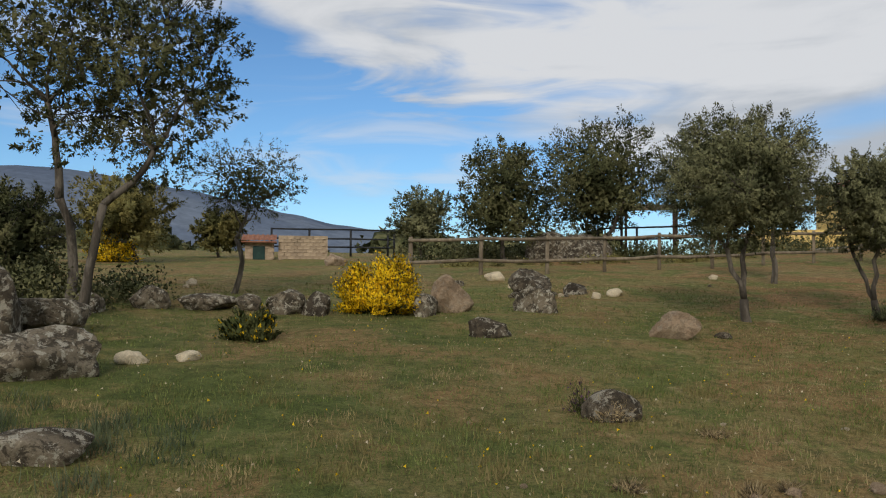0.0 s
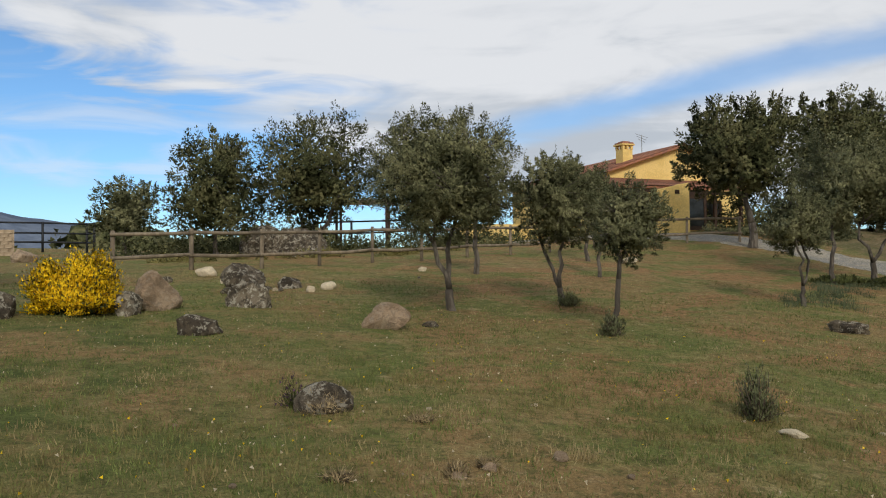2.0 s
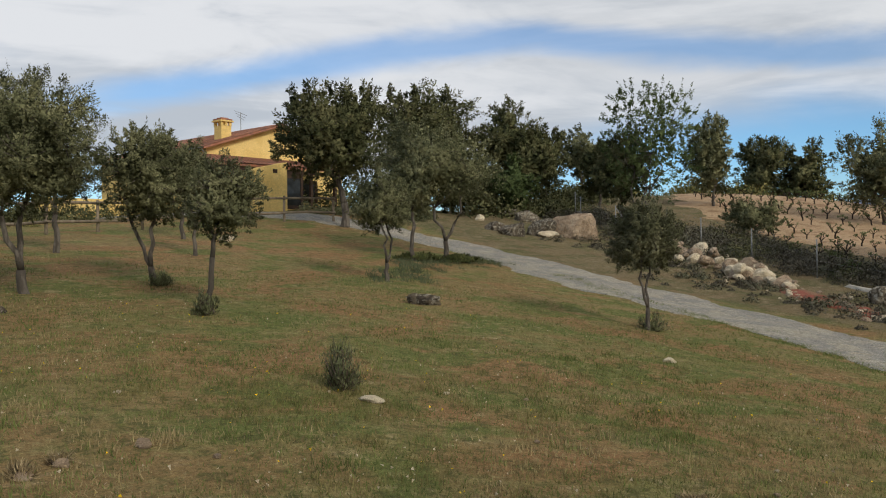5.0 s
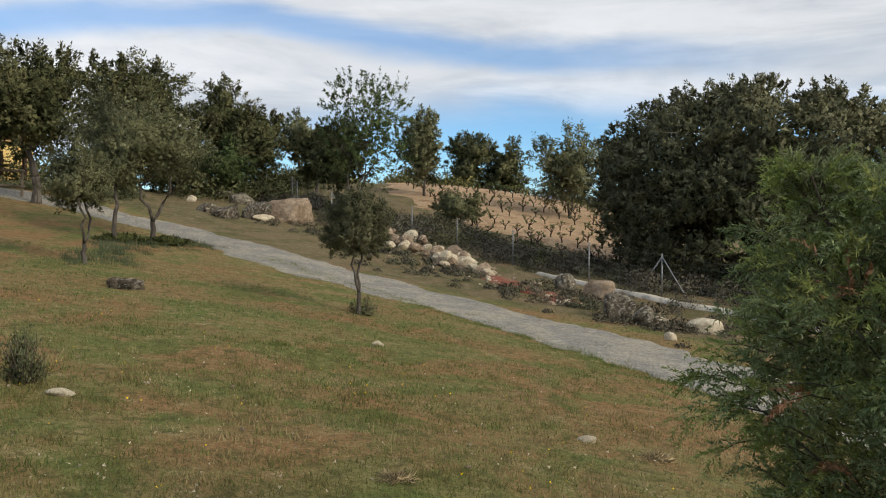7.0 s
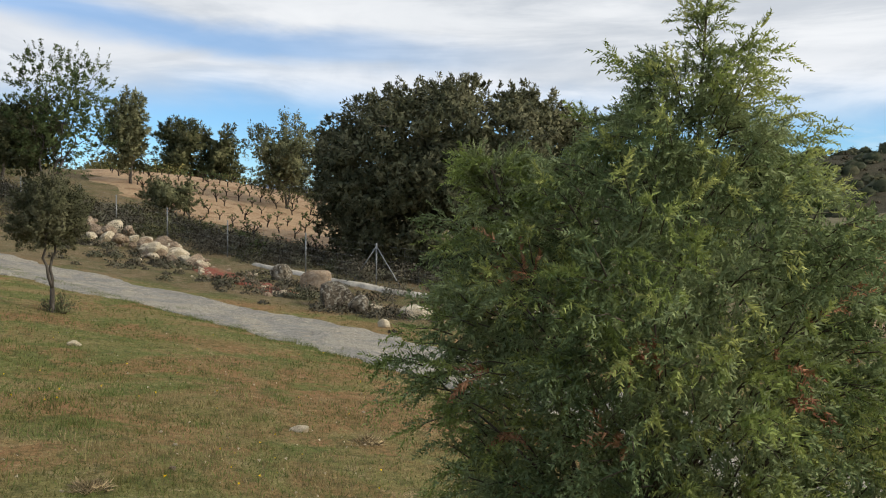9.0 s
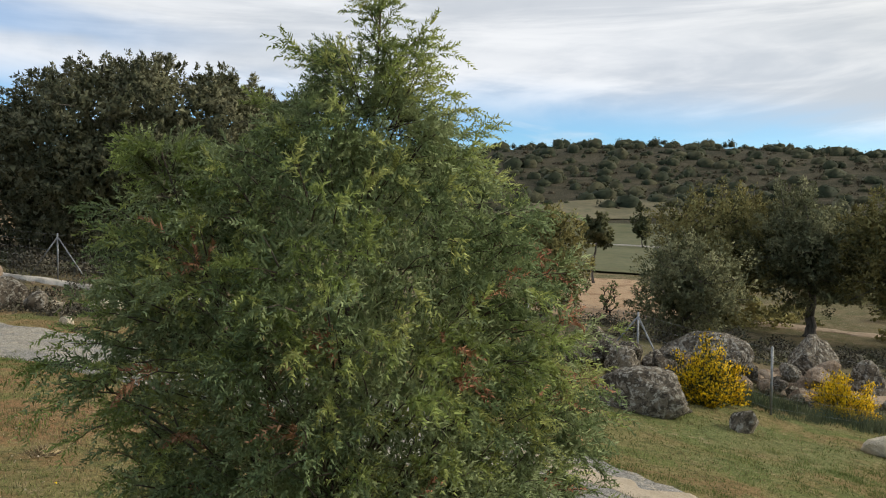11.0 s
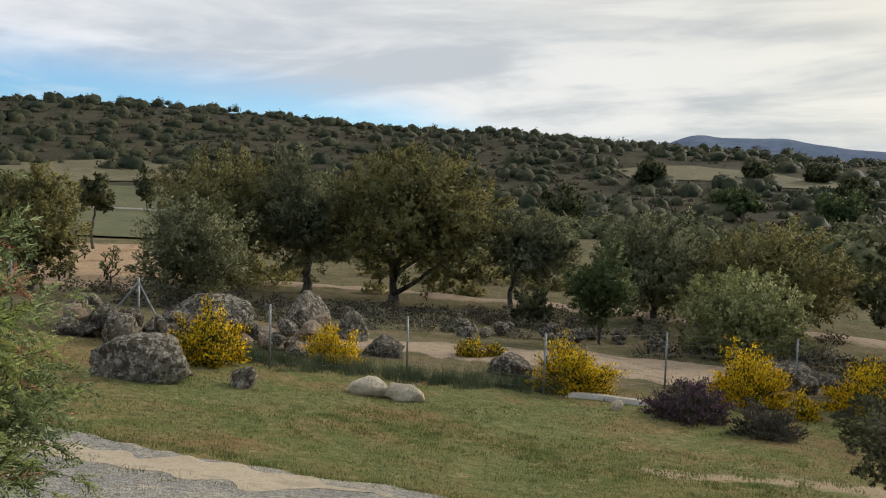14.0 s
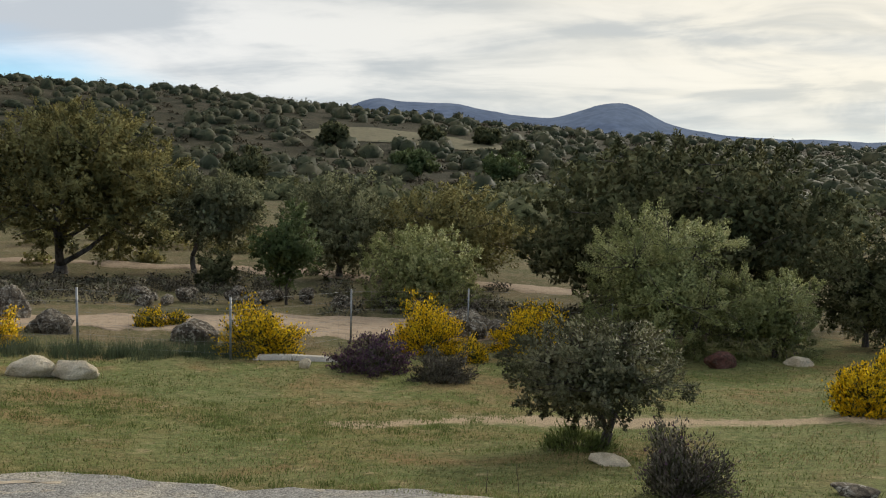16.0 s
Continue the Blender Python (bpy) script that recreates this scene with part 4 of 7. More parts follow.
    # the oven wall with its slanting top
    block = Shape()
    p = [(1.3, -1.0), (3.45, -1.0), (3.45, 2.5), (1.8, 2.15), (1.3, 1.95)]
    block.put([(x, -3.6, h) for x, h in p] + [(x, -1.8, h) for x, h in p], [(0, 1, 2, 3, 4), (9, 8, 7, 6, 5), (0, 5, 6, 1), (1, 6, 7, 2), (2, 7, 8, 3), (3, 8, 9, 4), (4, 9, 5, 0)])
    oven = link_mesh("oven_wall", block.mesh(), PLASTER, house)
    link_mesh("vent", Shape().box(2.55, 2.8, -3.64, -3.6, 1.9, 2.1).mesh(), DARK_WOOD, oven)
    # glazed porch end with pale curtains, and the back of the porch
    glazing = link_mesh("window_frame", Shape().box(3.46, 3.6, -3.0, -2.9, -0.8, 2.0).box(4.9, 5.05, -3.0, -2.9, -0.8, 2.0).box(3.6, 4.9, -3.0, -2.9, 1.75, 2.0).box(3.6, 4.9, -3.0, -2.9, 0.1, 0.3).mesh(), DARK_WOOD, house)
    for x in (3.62, 4.28):
        link_mesh("curtain", Shape().tube([(x + 0.3, -2.6, 0.3), (x + 0.3, -2.6, 1.75)], [0.29, 0.29], 10).mesh(True), CURTAIN, glazing, "pale drawn curtain")
    link_mesh("pane", Shape().box(3.6, 4.9, -2.96, -2.95, 0.3, 1.75).mesh(), GLASS, glazing, "dark reflecting glass")
    link_mesh("lower_panel", Shape().box(3.6, 4.9, -2.97, -2.93, -0.8, 0.1).mesh(), PLASTER, glazing, "yellow plastered panel")
    window = link_mesh("window_frame", Shape().box(7.2, 7.35, -0.06, -0.002, 0.7, 2.0).box(8.5, 8.65, -0.06, -0.002, 0.7, 2.0).box(7.35, 8.5, -0.06, -0.002, 1.85, 2.0).box(7.35, 8.5, -0.06, -0.002, 0.7, 0.85).mesh(), DARK_WOOD, house)
    link_mesh("pane", Shape().box(7.35, 8.5, -0.03, -0.02, 0.85, 1.85).mesh(), GLASS, window, "dark reflecting glass")
    link_mesh("door", Shape().box(0.7, 2.3, -0.06, -0.003, -0.6, 2.1).mesh(), DARK_WOOD, house, "dark wooden porch door")
    # aerial on the ridge
    mast = Shape().tube([(6.2, 4.0, ridge - 0.2), (6.2, 4.0, ridge + 1.35)], [0.02, 0.02], 6)
    for h, w in ((1.3, 0.45), (1.15, 0.35), (1.0, 0.25)):
        mast.tube([(6.2 - w, 4.0, ridge + h + 0.1), (6.2 + w, 4.0, ridge + h - 0.1)], [0.012, 0.012], 5)
    link_mesh("aerial", mast.mesh(), GALVANISED, house, "thin metal television aerial")
    link_mesh("side_wall", Shape().box(-7.5, -2.0, 1.0, 1.3, -1.3, 0.55).mesh(), PLASTER, house, "low yellow garden wall")


make_house()


# ---- pole fence, pipe fence, hut ----
def make_pole_fence(points, label):
    x0, y0 = points[0]
    fence = thing("pole_fence", x0, y0, gz(x0, y0), label, "fence")
    rng = np.random.default_rng(5)
    base = np.array([x0, y0, gz(x0, y0)])
    feet = [np.array([x, y, gz(x, y)]) - base for x, y in points]
    for p in feet:
        r = 0.062 * rng.uniform(0.9, 1.12)
        link_mesh("post", Shape().tube([p + (0, 0, -0.3), p + (0, 0, 0.5), p + (0.01, 0, 1.16), p + (0.01, 0, 1.19)], [r, r, r * 0.96, r * 0.7], 9).mesh(True), FENCE_WOOD, fence)
    for a, b in zip(feet, feet[1:]):
        off = np.array([0, -0.09, 0])
        for h in (0.42, 1.08):
            a1, b1 = a + off + (0, 0, h), b + off + (0, 0, h + rng.normal(0, 0.015))
            m = (a1 + b1) / 2 + (0, 0, rng.normal(-0.01, 0.02))
            link_mesh("rail", Shape().tube([a1 - (b1 - a1) * 0.03, m, b1 + (b1 - a1) * 0.02], [0.05, 0.053, 0.048], 8).mesh(True), FENCE_WOOD, fence)
    return fence


make_pole_fence([(-0.95, 25.2), (1.15, 25.4), (3.2, 25.9), (5.1, 26.7), (7.0, 27.4), (9.0, 28.3), (11.2, 29.6), (13.4, 30.6), (15.4, 31.2), (17.8, 31.8), (20.3, 32.2), (22.7, 32.2), (24.9, 31.4)],
                "weathered pole fence with two round rails")


def make_pipe_fence(points, label, rails, high):
    x0, y0 = points[0]
    base = np.array([x0, y0, gz(x0, y0)])
    fence = thing("pipe_fence", *base, label, "fence")
    feet = [np.array([x, y, gz(x, y)]) - base for x, y in points]
    for p in feet:
        link_mesh("post", Shape().tube([p + (0, 0, -0.2), p + (0, 0, high)], [0.06, 0.06], 8).mesh(True), BLACK_STEEL, fence)
    for a, b in zip(feet, feet[1:]):
        for h in rails:
            link_mesh("rail", Shape().tube([a + (0, 0, h), b + (0, 0, h)], [0.045, 0.045], 8).mesh(True), BLACK_STEEL, fence)


make_pipe_fence([(-9.2, 45.4), (-7.2, 45.6), (-5.0, 45.9), (-3.0, 46.1), (-2.6, 45.2)], "black steel pipe corral fence", (0.5, 0.95, 1.45), 1.5)
make_pipe_fence([(8.0, 43.5), (9.9, 43.1), (11.7, 42.7), (13.5, 42.3)], "black steel pipe corral fence behind the oaks", (0.9, 1.5), 1.55)


def make_hut():
    x, y = -9.2, 39.3
    hut = thing("pump_hut", x, y, gz(x, y) - 0.1, "small stone hut with tiled roof and green door", "hut", turn=10)
    wall = Shape().box(0, 1.3, 0.25, 1.6, -0.2, 0.95)
    body = link_mesh("wall", wall.mesh(), STONE_BLOCK, hut)
    me = Shape().box(-0.14, 0.14, 0, 0.06, -0.075, 0.075).mesh()
    me.materials.append(STONE_BLOCK)
    rng = np.random.default_rng(8)
    for row in range(6):
        for k in range(7):
            bx = 0.15 + k * 0.3 + 0.15 * (row % 2)
            if bx > 1.2 or (0.25 < bx < 1.0 and row < 5):
                continue
            stone = new("stone", me)
            stone.parent = hut
            stone.matrix_basis = pose(bx, 0.2 + rng.uniform(-0.01, 0.01), 0.06 + row * 0.16)
    link_mesh("door", Shape().box(0.36, 0.92, 0.19, 0.249, 0.0, 0.72).mesh(), GREEN_DOOR, hut, "dark green painted door")
    roof = Shape()
    n = 60
    a = np.linspace(-0.15, 1.45, n)
    h = 0.05 * np.abs(np.sin(a * 14))
    v = np.concatenate([np.stack([a, np.full(n, -0.15), 0.95 + h], 1), np.stack([a, np.full(n, 1.2), 1.28 + h], 1)])
    roof.put(v, [(k, k + 1, n + k + 1, n + k) for k in range(n - 1)]).box(-0.15, 1.45, -0.14, 1.2, 0.88, 0.94)
    link_mesh("roof", roof.mesh(), ROOF_TILE, hut, "terracotta tiles")
    # the stone wall beside the hut
    wx, wy = -7.75, 39.9
    side = thing("stone_wall", wx, wy, gz(wx, wy) - 0.1, "wall of squared sandstone blocks beside the hut", "wall", turn=8)
    link_mesh("core", Shape().box(0, 2.3, 0.12, 0.4, -0.2, 1.25).mesh(), STONE_BLOCK, side)
    for row in range(8):
        for k in range(10):
            bx = 0.14 + k * 0.3 + 0.15 * (row % 2)
            if bx < 2.2:
                stone = new("stone", me)
                stone.parent = side
                stone.matrix_basis = pose(bx, 0.07 + rng.uniform(-0.012, 0.012), 0.05 + row * 0.16)


make_hut()


def make_pergola(x, y, high):
    """Four posts and pale slats under the oaks."""
    top = thing("pergola", x, y, gz(x, y), "open wooden pergola with pale slats behind the oaks", "pergola", turn=-20)
    for a, b in ((-1.3, -0.8), (1.3, -0.8), (-1.3, 0.8), (1.3, 0.8)):
        link_mesh("post", Shape().box(a - 0.06, a + 0.06, b - 0.06, b + 0.06, -0.2, high).mesh(), DARK_WOOD, top)
    for b in (-0.8, 0.8):
        link_mesh("beam", Shape().box(-1.6, 1.6, b - 0.05, b + 0.05, high, high + 0.14).mesh(), FENCE_WOOD, top)
    for a in np.linspace(-1.4, 1.4, 7):
        link_mesh("slat", Shape().box(a - 0.04, a + 0.04, -1.1, 1.1, high + 0.143, high + 0.22).mesh(), PALE_WOOD, top, "pale slat")


make_pergola(10.68, 43.71, 2.48)


# ---- wire fence ----
def make_wire_fence(points, label, braces=(), high=1.55):
    x0, y0 = points[0]
    base = np.array([x0, y0, gz(x0, y0)])
    fence = thing("wire_fence", *base, label, "fence")
    feet = [np.array([x, y, gz(x, y)]) - base for x, y in points]
    for p in feet:
        link_mesh("post", Shape().tube([p + (0, 0, -0.2), p + (0, 0, high)], [0.028, 0.028], 8).mesh(True), GALVANISED, fence)
    for k, sides in braces:
        for s in sides:
            a = feet[k]
            b = feet[k + s]
            way = unit(b - a)
            foot = a + way * 1.15
            foot[2] = gz(*(foot + base)[:2]) - base[2] - 0.05
            link_mesh("brace", Shape().tube([a + (0, 0, high - 0.12), foot], [0.024, 0.024], 8).mesh(True), GALVANISED, fence)
    wires = Shape()
    for a, b in zip(feet, feet[1:]):
        for h in np.linspace(0.15, high - 0.06, 6):
            wires.tube([a + (0, 0, h), (a + b) / 2 + (0, 0, h - 0.02), b + (0, 0, h)], [0.0025] * 3, 3)
        long = np.linalg.norm(b - a)
        for s in np.arange(0.3, long, 0.3) / long:
            q = a + (b - a) * s
            wires.tube([q + (0, 0, 0.1), q + (0, 0, high - 0.06)], [0.0015] * 2, 3)
    link_mesh("wire_mesh", wires.mesh(), GALVANISED, fence)


make_wire_fence([(44.5, 31.5), (41.5, 29.0), (39.6, 25.4), (40.5, 22.8), (38.0, 19.6), (36.0, 16.2), (34.3, 12.8), (32.3, 8.9), (30.7, 5.8), (28.6, 0.5), (26.5, -4.5), (23.5, -8.3), (20.9, -10.5), (16.9, -11.8), (15.9, -15.4), (12.7, -17.1), (11.7, -21.4), (9.0, -23.8), (5.0, -25.6), (0.5, -27.5), (-4, -29)],
                "wire mesh fence on thin galvanised posts", ((2, (1,)), (8, (-1, 1)), (12, (-1, 1))))

# ---- trees ----
make_tree("holm_oak_tree", -6.37, 14.35, 7.1, 3.9, 2.3, 0.085, OAK_LEAF, "tall dark holm oak with open crown growing among rocks", shift=(-0.14, -0.18), count=9500, leaf=0.08, clumps=140, seed=11, lean=(-0.2, 0), lumps=0.8, fill=0.05, tuft=0.11, flat=0.1, airy=0.8, spikes=20)
make_tree("holm_oak_tree", -5.93, 13.99, 6.0, 2.7, 2.2, 0.075, OAK_LEAF, "holm oak leaning over the slope with a dark airy crown", shift=(1.06, 0.36), count=7500, leaf=0.08, clumps=115, seed=12, lean=(0.9, 0.1), lumps=0.8, fill=0.05, tuft=0.13, flat=0.1, airy=0.8, spikes=20)
make_tree("holm_oak_tree", -12.34, 34.04, 3.55, 3.64, 0.28, 0.1, BROWN_LEAF, "round bushy holm oak standing behind yellow broom", shift=(-0.39, -0.19), count=7000, leaf=0.11, clumps=80, skirt=0.85, seed=13, flat=0.1)
make_tree("holm_oak_tree", -8.46, 17.23, 2.13, 2.17, 0.04, 0.1, OAK_LEAF, "dark bushy oak in the shade of taller ones", shift=(-0.20, -0.14), count=6000, leaf=0.08, clumps=70, skirt=0.85, seed=150, flat=0)
make_tree("young_oak_tree", -4.60, 18.73, 3.38, 2.44, 1.42, 0.054, OAK_LEAF, "thin young oak with sparse dark twigs and bent stem", shift=(0.37, 0.05), count=2300, leaf=0.05, clumps=70, seed=14, lean=(0.15, 0), lumps=0.5, tuft=0.1, spikes=11)
make_tree("holm_oak_tree", -10.85, 40.79, 2.30, 2.35, 0.11, 0.08, BROWN_LEAF, "low brownish oak bush beside the stone hut", shift=(0.04, -0.01), count=3500, leaf=0.12, clumps=50, seed=15, flat=0.1)
make_tree("holm_oak_tree", -1.09, 42.21, 3.62, 3.02, 0.18, 0.08, OLIVE_LEAF, "pointed bushy oak behind the pole fence", shift=(-0.06, -0.03), count=5000, leaf=0.1, clumps=60, seed=16, spikes=12)
make_tree("holm_oak_tree", 2.57, 36.13, 5.00, 4.30, -0.10, 0.12, OAK_LEAF, "dense holm oak above the granite outcrop", shift=(-0.05, -0.06), count=9000, leaf=0.1, clumps=90, skirt=0.4, fill=0.4, seed=17, spikes=14, lumps=0.5, box=2.1)
make_tree("holm_oak_tree", 7.06, 37.56, 6.00, 5.93, 0.18, 0.16, OAK_LEAF, "broad dark holm oak with forked stems behind the fence", shift=(-0.05, -0.11), count=13000, leaf=0.1, clumps=110, skirt=0.4, fill=0.4, seed=18, stems=2, spikes=18, lumps=0.5, box=2.1)
make_tree("young_oak_tree", 5.48, 15.29, 3.71, 2.87, 1.22, 0.087, OLIVE_LEAF, "rounded grey-green young oak on the slope with slender stems", shift=(-0.12, -0.02), count=21000, fill=0.5, leaf=0.05, clumps=170, seed=19, stems=2, lean=(-0.2, 0), tuft=0.14, flat=0.2, spikes=40, lumps=0.25, box=2.3)
make_tree("young_oak_tree", 8.93, 22.94, 3.34, 1.95, 1.17, 0.075, OLIVE_LEAF, "slim young oak standing behind a rounded one", shift=(-0.10, 0.02), count=5500, leaf=0.06, clumps=70, seed=20, tuft=0.16, lumps=0.35, box=2.3)
make_tree("young_oak_tree", 8.25, 16.12, 3.16, 2.07, 1.04, 0.071, OLIVE_LEAF, "young oak with leaning forked stem and loose crown", shift=(-0.12, 0.03), count=11000, leaf=0.055, clumps=90, seed=21, lean=(-0.25, 0), tuft=0.15, stems=2, spikes=15, lumps=0.35, box=2.3)
make_tree("young_oak_tree", 14.82, 26.94, 3.35, 1.64, 1.34, 0.065, OLIVE_LEAF, "slim young oak before the yellow house", shift=(-0.04, 0.01), count=3500, leaf=0.07, clumps=45, seed=22, lumps=0.35, box=2.3)
make_tree("young_oak_tree", 12.42, 21.84, 2.88, 1.17, 1.21, 0.054, OLIVE_LEAF, "slim young oak with a straight thin stem", shift=(0.05, -0.04), count=3000, leaf=0.06, clumps=45, seed=23, lumps=0.35, box=2.3)
make_tree("young_oak_tree", 7.44, 12.64, 2.58, 1.20, 1.08, 0.048, OLIVE_LEAF, "small young oak with shoots along its thin stem", shift=(0.19, -0.13), count=6000, leaf=0.045, clumps=70, seed=24, lean=(0.1, 0), tuft=0.17, spikes=12, lumps=0.35, box=2.3)
make_tree("holm_oak_tree", 24.32, 29.87, 6.48, 5.06, 1.30, 0.17, OAK_LEAF, "large dark holm oak shading the corner of the house", shift=(-0.32, 0.15), count=17000, leaf=0.11, clumps=120, seed=25, tuft=0.15, lumps=0.5, box=2.1)
make_tree("holm_oak_tree", 42.38, 42.83, 8.91, 6.77, 1.78, 0.2, OAK_LEAF, "tall holm oak on the rise behind others", shift=(-0.01, -0.12), count=9000, leaf=0.16, clumps=90, seed=26, lumps=0.5, box=2.1)
make_tree("holm_oak_tree", 47.75, 39.92, 7.99, 5.13, 1.60, 0.2, OAK_LEAF, "tall dark rounded oak on the rise", shift=(0.07, -0.17), count=8000, leaf=0.16, clumps=80, seed=27, lumps=0.5, box=2.1)
make_tree("holm_oak_tree", 47.27, 37.33, 5.65, 3.22, 0.85, 0.15, OAK_LEAF, "dark rounded oak beside a taller one", shift=(0.06, -0.11), count=5000, leaf=0.15, clumps=60, seed=28)
make_tree("young_oak_tree", 14.59, 16.25, 2.76, 1.53, 1.16, 0.054, OLIVE_LEAF, "small young oak with bent double stem", shift=(-0.13, 0.10), count=6000, leaf=0.055, clumps=70, seed=29, stems=2, lumps=0.35, box=2.3)
make_tree("young_oak_tree", 19.60, 20.41, 3.43, 1.47, 1.37, 0.065, OLIVE_LEAF, "young oak with a curved grey stem", shift=(-0.05, 0.03), count=4500, leaf=0.06, clumps=55, seed=30, lumps=0.35, box=2.3)
make_tree("young_oak_tree", 21.51, 20.84, 4.88, 3.99, 1.71, 0.087, OLIVE_LEAF, "broad young oak with forked stems in long grass", shift=(-0.16, 0.07), count=13000, leaf=0.07, clumps=120, seed=31, stems=2, spikes=15, lumps=0.35, box=2.3)
make_tree("young_oak_tree", 15.76, 9.42, 2.65, 1.38, 1.11, 0.048, DUSKY_LEAF, "small rounded oak at the edge of the gravel track", shift=(-0.03, 0.03), count=11000, leaf=0.045, clumps=90, seed=32, stems=2, spikes=20, lumps=0.35, box=2.3)
make_tree("almond_tree", 41.4, 24.8, 8.2, 5.2, 0.84, 0.12, FRESH_LEAF, "loose fresh green tree above the scrub bank", shift=(0.12, -0.43), count=7000, leaf=0.12, clumps=110, seed=33, stems=3, lumps=0.9, tuft=0.10, spikes=60, airy=0.8)
make_tree("holm_oak_tree", 42.51, 26.77, 5.87, 3.13, 0.70, 0.12, OAK_LEAF, "dark oak beside a fresh green tree", shift=(0.01, -0.06), count=5000, leaf=0.14, clumps=60, seed=34)
make_tree("holm_oak_tree", 80.96, 35.07, 6.81, 5.59, 0.14, 0.2, OAK_LEAF, "dense dark oak on the vineyard's upper edge", shift=(-0.00, -0.11), count=6000, leaf=0.2, clumps=60, skirt=0.85, seed=35, flat=0.1)
make_tree("holm_oak_tree", 82.41, 31.52, 6.53, 5.04, 0.13, 0.2, OAK_LEAF, "dense dark oak on the vineyard's upper edge", shift=(-0.09, 0.14), count=5000, leaf=0.2, clumps=60, skirt=0.85, seed=36, flat=0.1)
make_tree("olive_tree", 57.70, 17.26, 6.38, 5.31, 0.38, 0.15, OLIVE_LEAF, "olive tree standing in the vineyard", shift=(-0.14, 0.28), count=7000, leaf=0.14, clumps=80, seed=37, stems=2)
make_tree("almond_tree", 61.77, 42.96, 6.22, 4.68, 1.56, 0.15, OLIVE_LEAF, "open grey-green tree on the skyline", shift=(-0.04, -0.01), count=4500, leaf=0.17, clumps=60, seed=38, tuft=0.14)
make_tree("holm_oak_tree", 51.16, 38.85, 6.14, 3.07, 0.92, 0.15, OAK_LEAF, "dark oak on the skyline", shift=(-0.08, 0.08), count=4500, leaf=0.17, clumps=60, seed=39)
make_tree("holm_oak_tree", 68.08, 17.19, 6.13, 2.26, 0.61, 0.15, OAK_LEAF, "dark oak behind the vineyard", shift=(0.03, -0.16), count=3000, leaf=0.17, clumps=40, seed=40)
make_tree("holm_oak_tree", 40.08, 3.49, 8.75, 14.00, -0.19, 0.28, DUSKY_LEAF, "huge dense dome-shaped holm oak behind the fence", shift=(-0.62, -0.02), count=66000, leaf=0.12, clumps=760, fill=0.9, seed=41, flat=0.0, tuft=0.06, lumps=0.0, box=2.3, skirt=0.75)
make_tree("holm_oak_tree", 39.98, 42.34, 8.61, 3.69, 0.86, 0.15, OAK_LEAF, "tall dark oak on the rise", shift=(-0.01, -0.03), count=6000, leaf=0.16, clumps=70, seed=141)
make_tree("holm_oak_tree", 43.62, 41.55, 7.14, 3.24, 0.71, 0.15, OAK_LEAF, "dark oak on the rise beside a tall one", shift=(-0.14, 0.11), count=5000, leaf=0.16, clumps=60, seed=142)
make_tree("almond_tree", 40.38, 33.15, 3.81, 2.61, 0.08, 0.1, FRESH_LEAF, "fresh green bushy tree behind the wire fence", shift=(-0.01, -0.01), count=4500, leaf=0.13, clumps=50, seed=143, flat=0)
make_tree("holm_oak_tree", 50.12, 33.42, 4.72, 3.34, 0.24, 0.12, OAK_LEAF, "dark oak among others on the rise", shift=(0.03, -0.08), count=4500, leaf=0.16, clumps=50, seed=144)
make_tree("almond_tree", 55.70, 27.76, 6.14, 3.94, 0.49, 0.12, OLIVE_LEAF, "grey-green tree at the vineyard's edge", shift=(-0.00, -0.07), count=5000, leaf=0.16, clumps=60, seed=145)
make_tree("holm_oak_tree", 40.72, 35.83, 3.39, 2.82, 0.07, 0.1, OLIVE_LEAF, "bushy oak behind the wire fence", shift=(-0.18, 0.17), count=4000, leaf=0.14, clumps=50, seed=146, flat=0)
make_tree("holm_oak_tree", 34.01, -12.66, 4.60, 3.54, 0.23, 0.15, BROWN_LEAF, "brownish oak beyond the fence", shift=(-0.10, -0.13), count=7000, leaf=0.12, clumps=80, skirt=0.85, seed=147)
make_tree("holm_oak_tree", 64.27, -28.48, 5.59, 2.61, 2.79, 0.1, OAK_LEAF, "lone round oak in the valley meadow", shift=(-0.09, -0.18), count=2500, leaf=0.17, clumps=30, seed=148)
make_tree("holm_oak_tree", 124.93, -63.85, 7.37, 3.28, 0.15, 0.12, OAK_LEAF, "lone oak in the valley meadow", shift=(0.10, 0.21), count=1500, leaf=0.25, clumps=25, seed=149)
make_tree("holm_oak_tree", 45.28, 20.15, 2.11, 3.30, 0.04, 0.08, OLIVE_LEAF, "low bushy oak in the scrub bank", shift=(-0.03, 0.01), count=4500, leaf=0.1, clumps=50, seed=42, flat=0.1, lumps=0.35, box=2.3)
make_tree("holm_oak_tree", 29.82, -16.99, 4.40, 4.49, 0.13, 0.15, OLIVE_LEAF, "grey-green oak reaching down to the stone wall", shift=(-0.07, 0.03), count=9000, leaf=0.1, clumps=100, skirt=0.85, seed=43, flat=0.1, category="tree")
make_tree("holm_oak_tree", 40.92, -25.70, 7.15, 7.60, 0.9, 0.25, BROWN_LEAF, "olive-tinged broad oak beyond the fence", shift=(-0.12, 0.09), count=15000, leaf=0.14, clumps=110, skirt=0.3, seed=44, lumps=0.4, flat=0)
make_tree("holm_oak_tree", 36.90, -28.01, 7.57, 5.76, 1.2, 0.25, OLIVE_LEAF, "tall grey-green oak with a dark trunk", shift=(-0.01, 0.13), count=15000, leaf=0.13, clumps=100, skirt=0.3, seed=45)
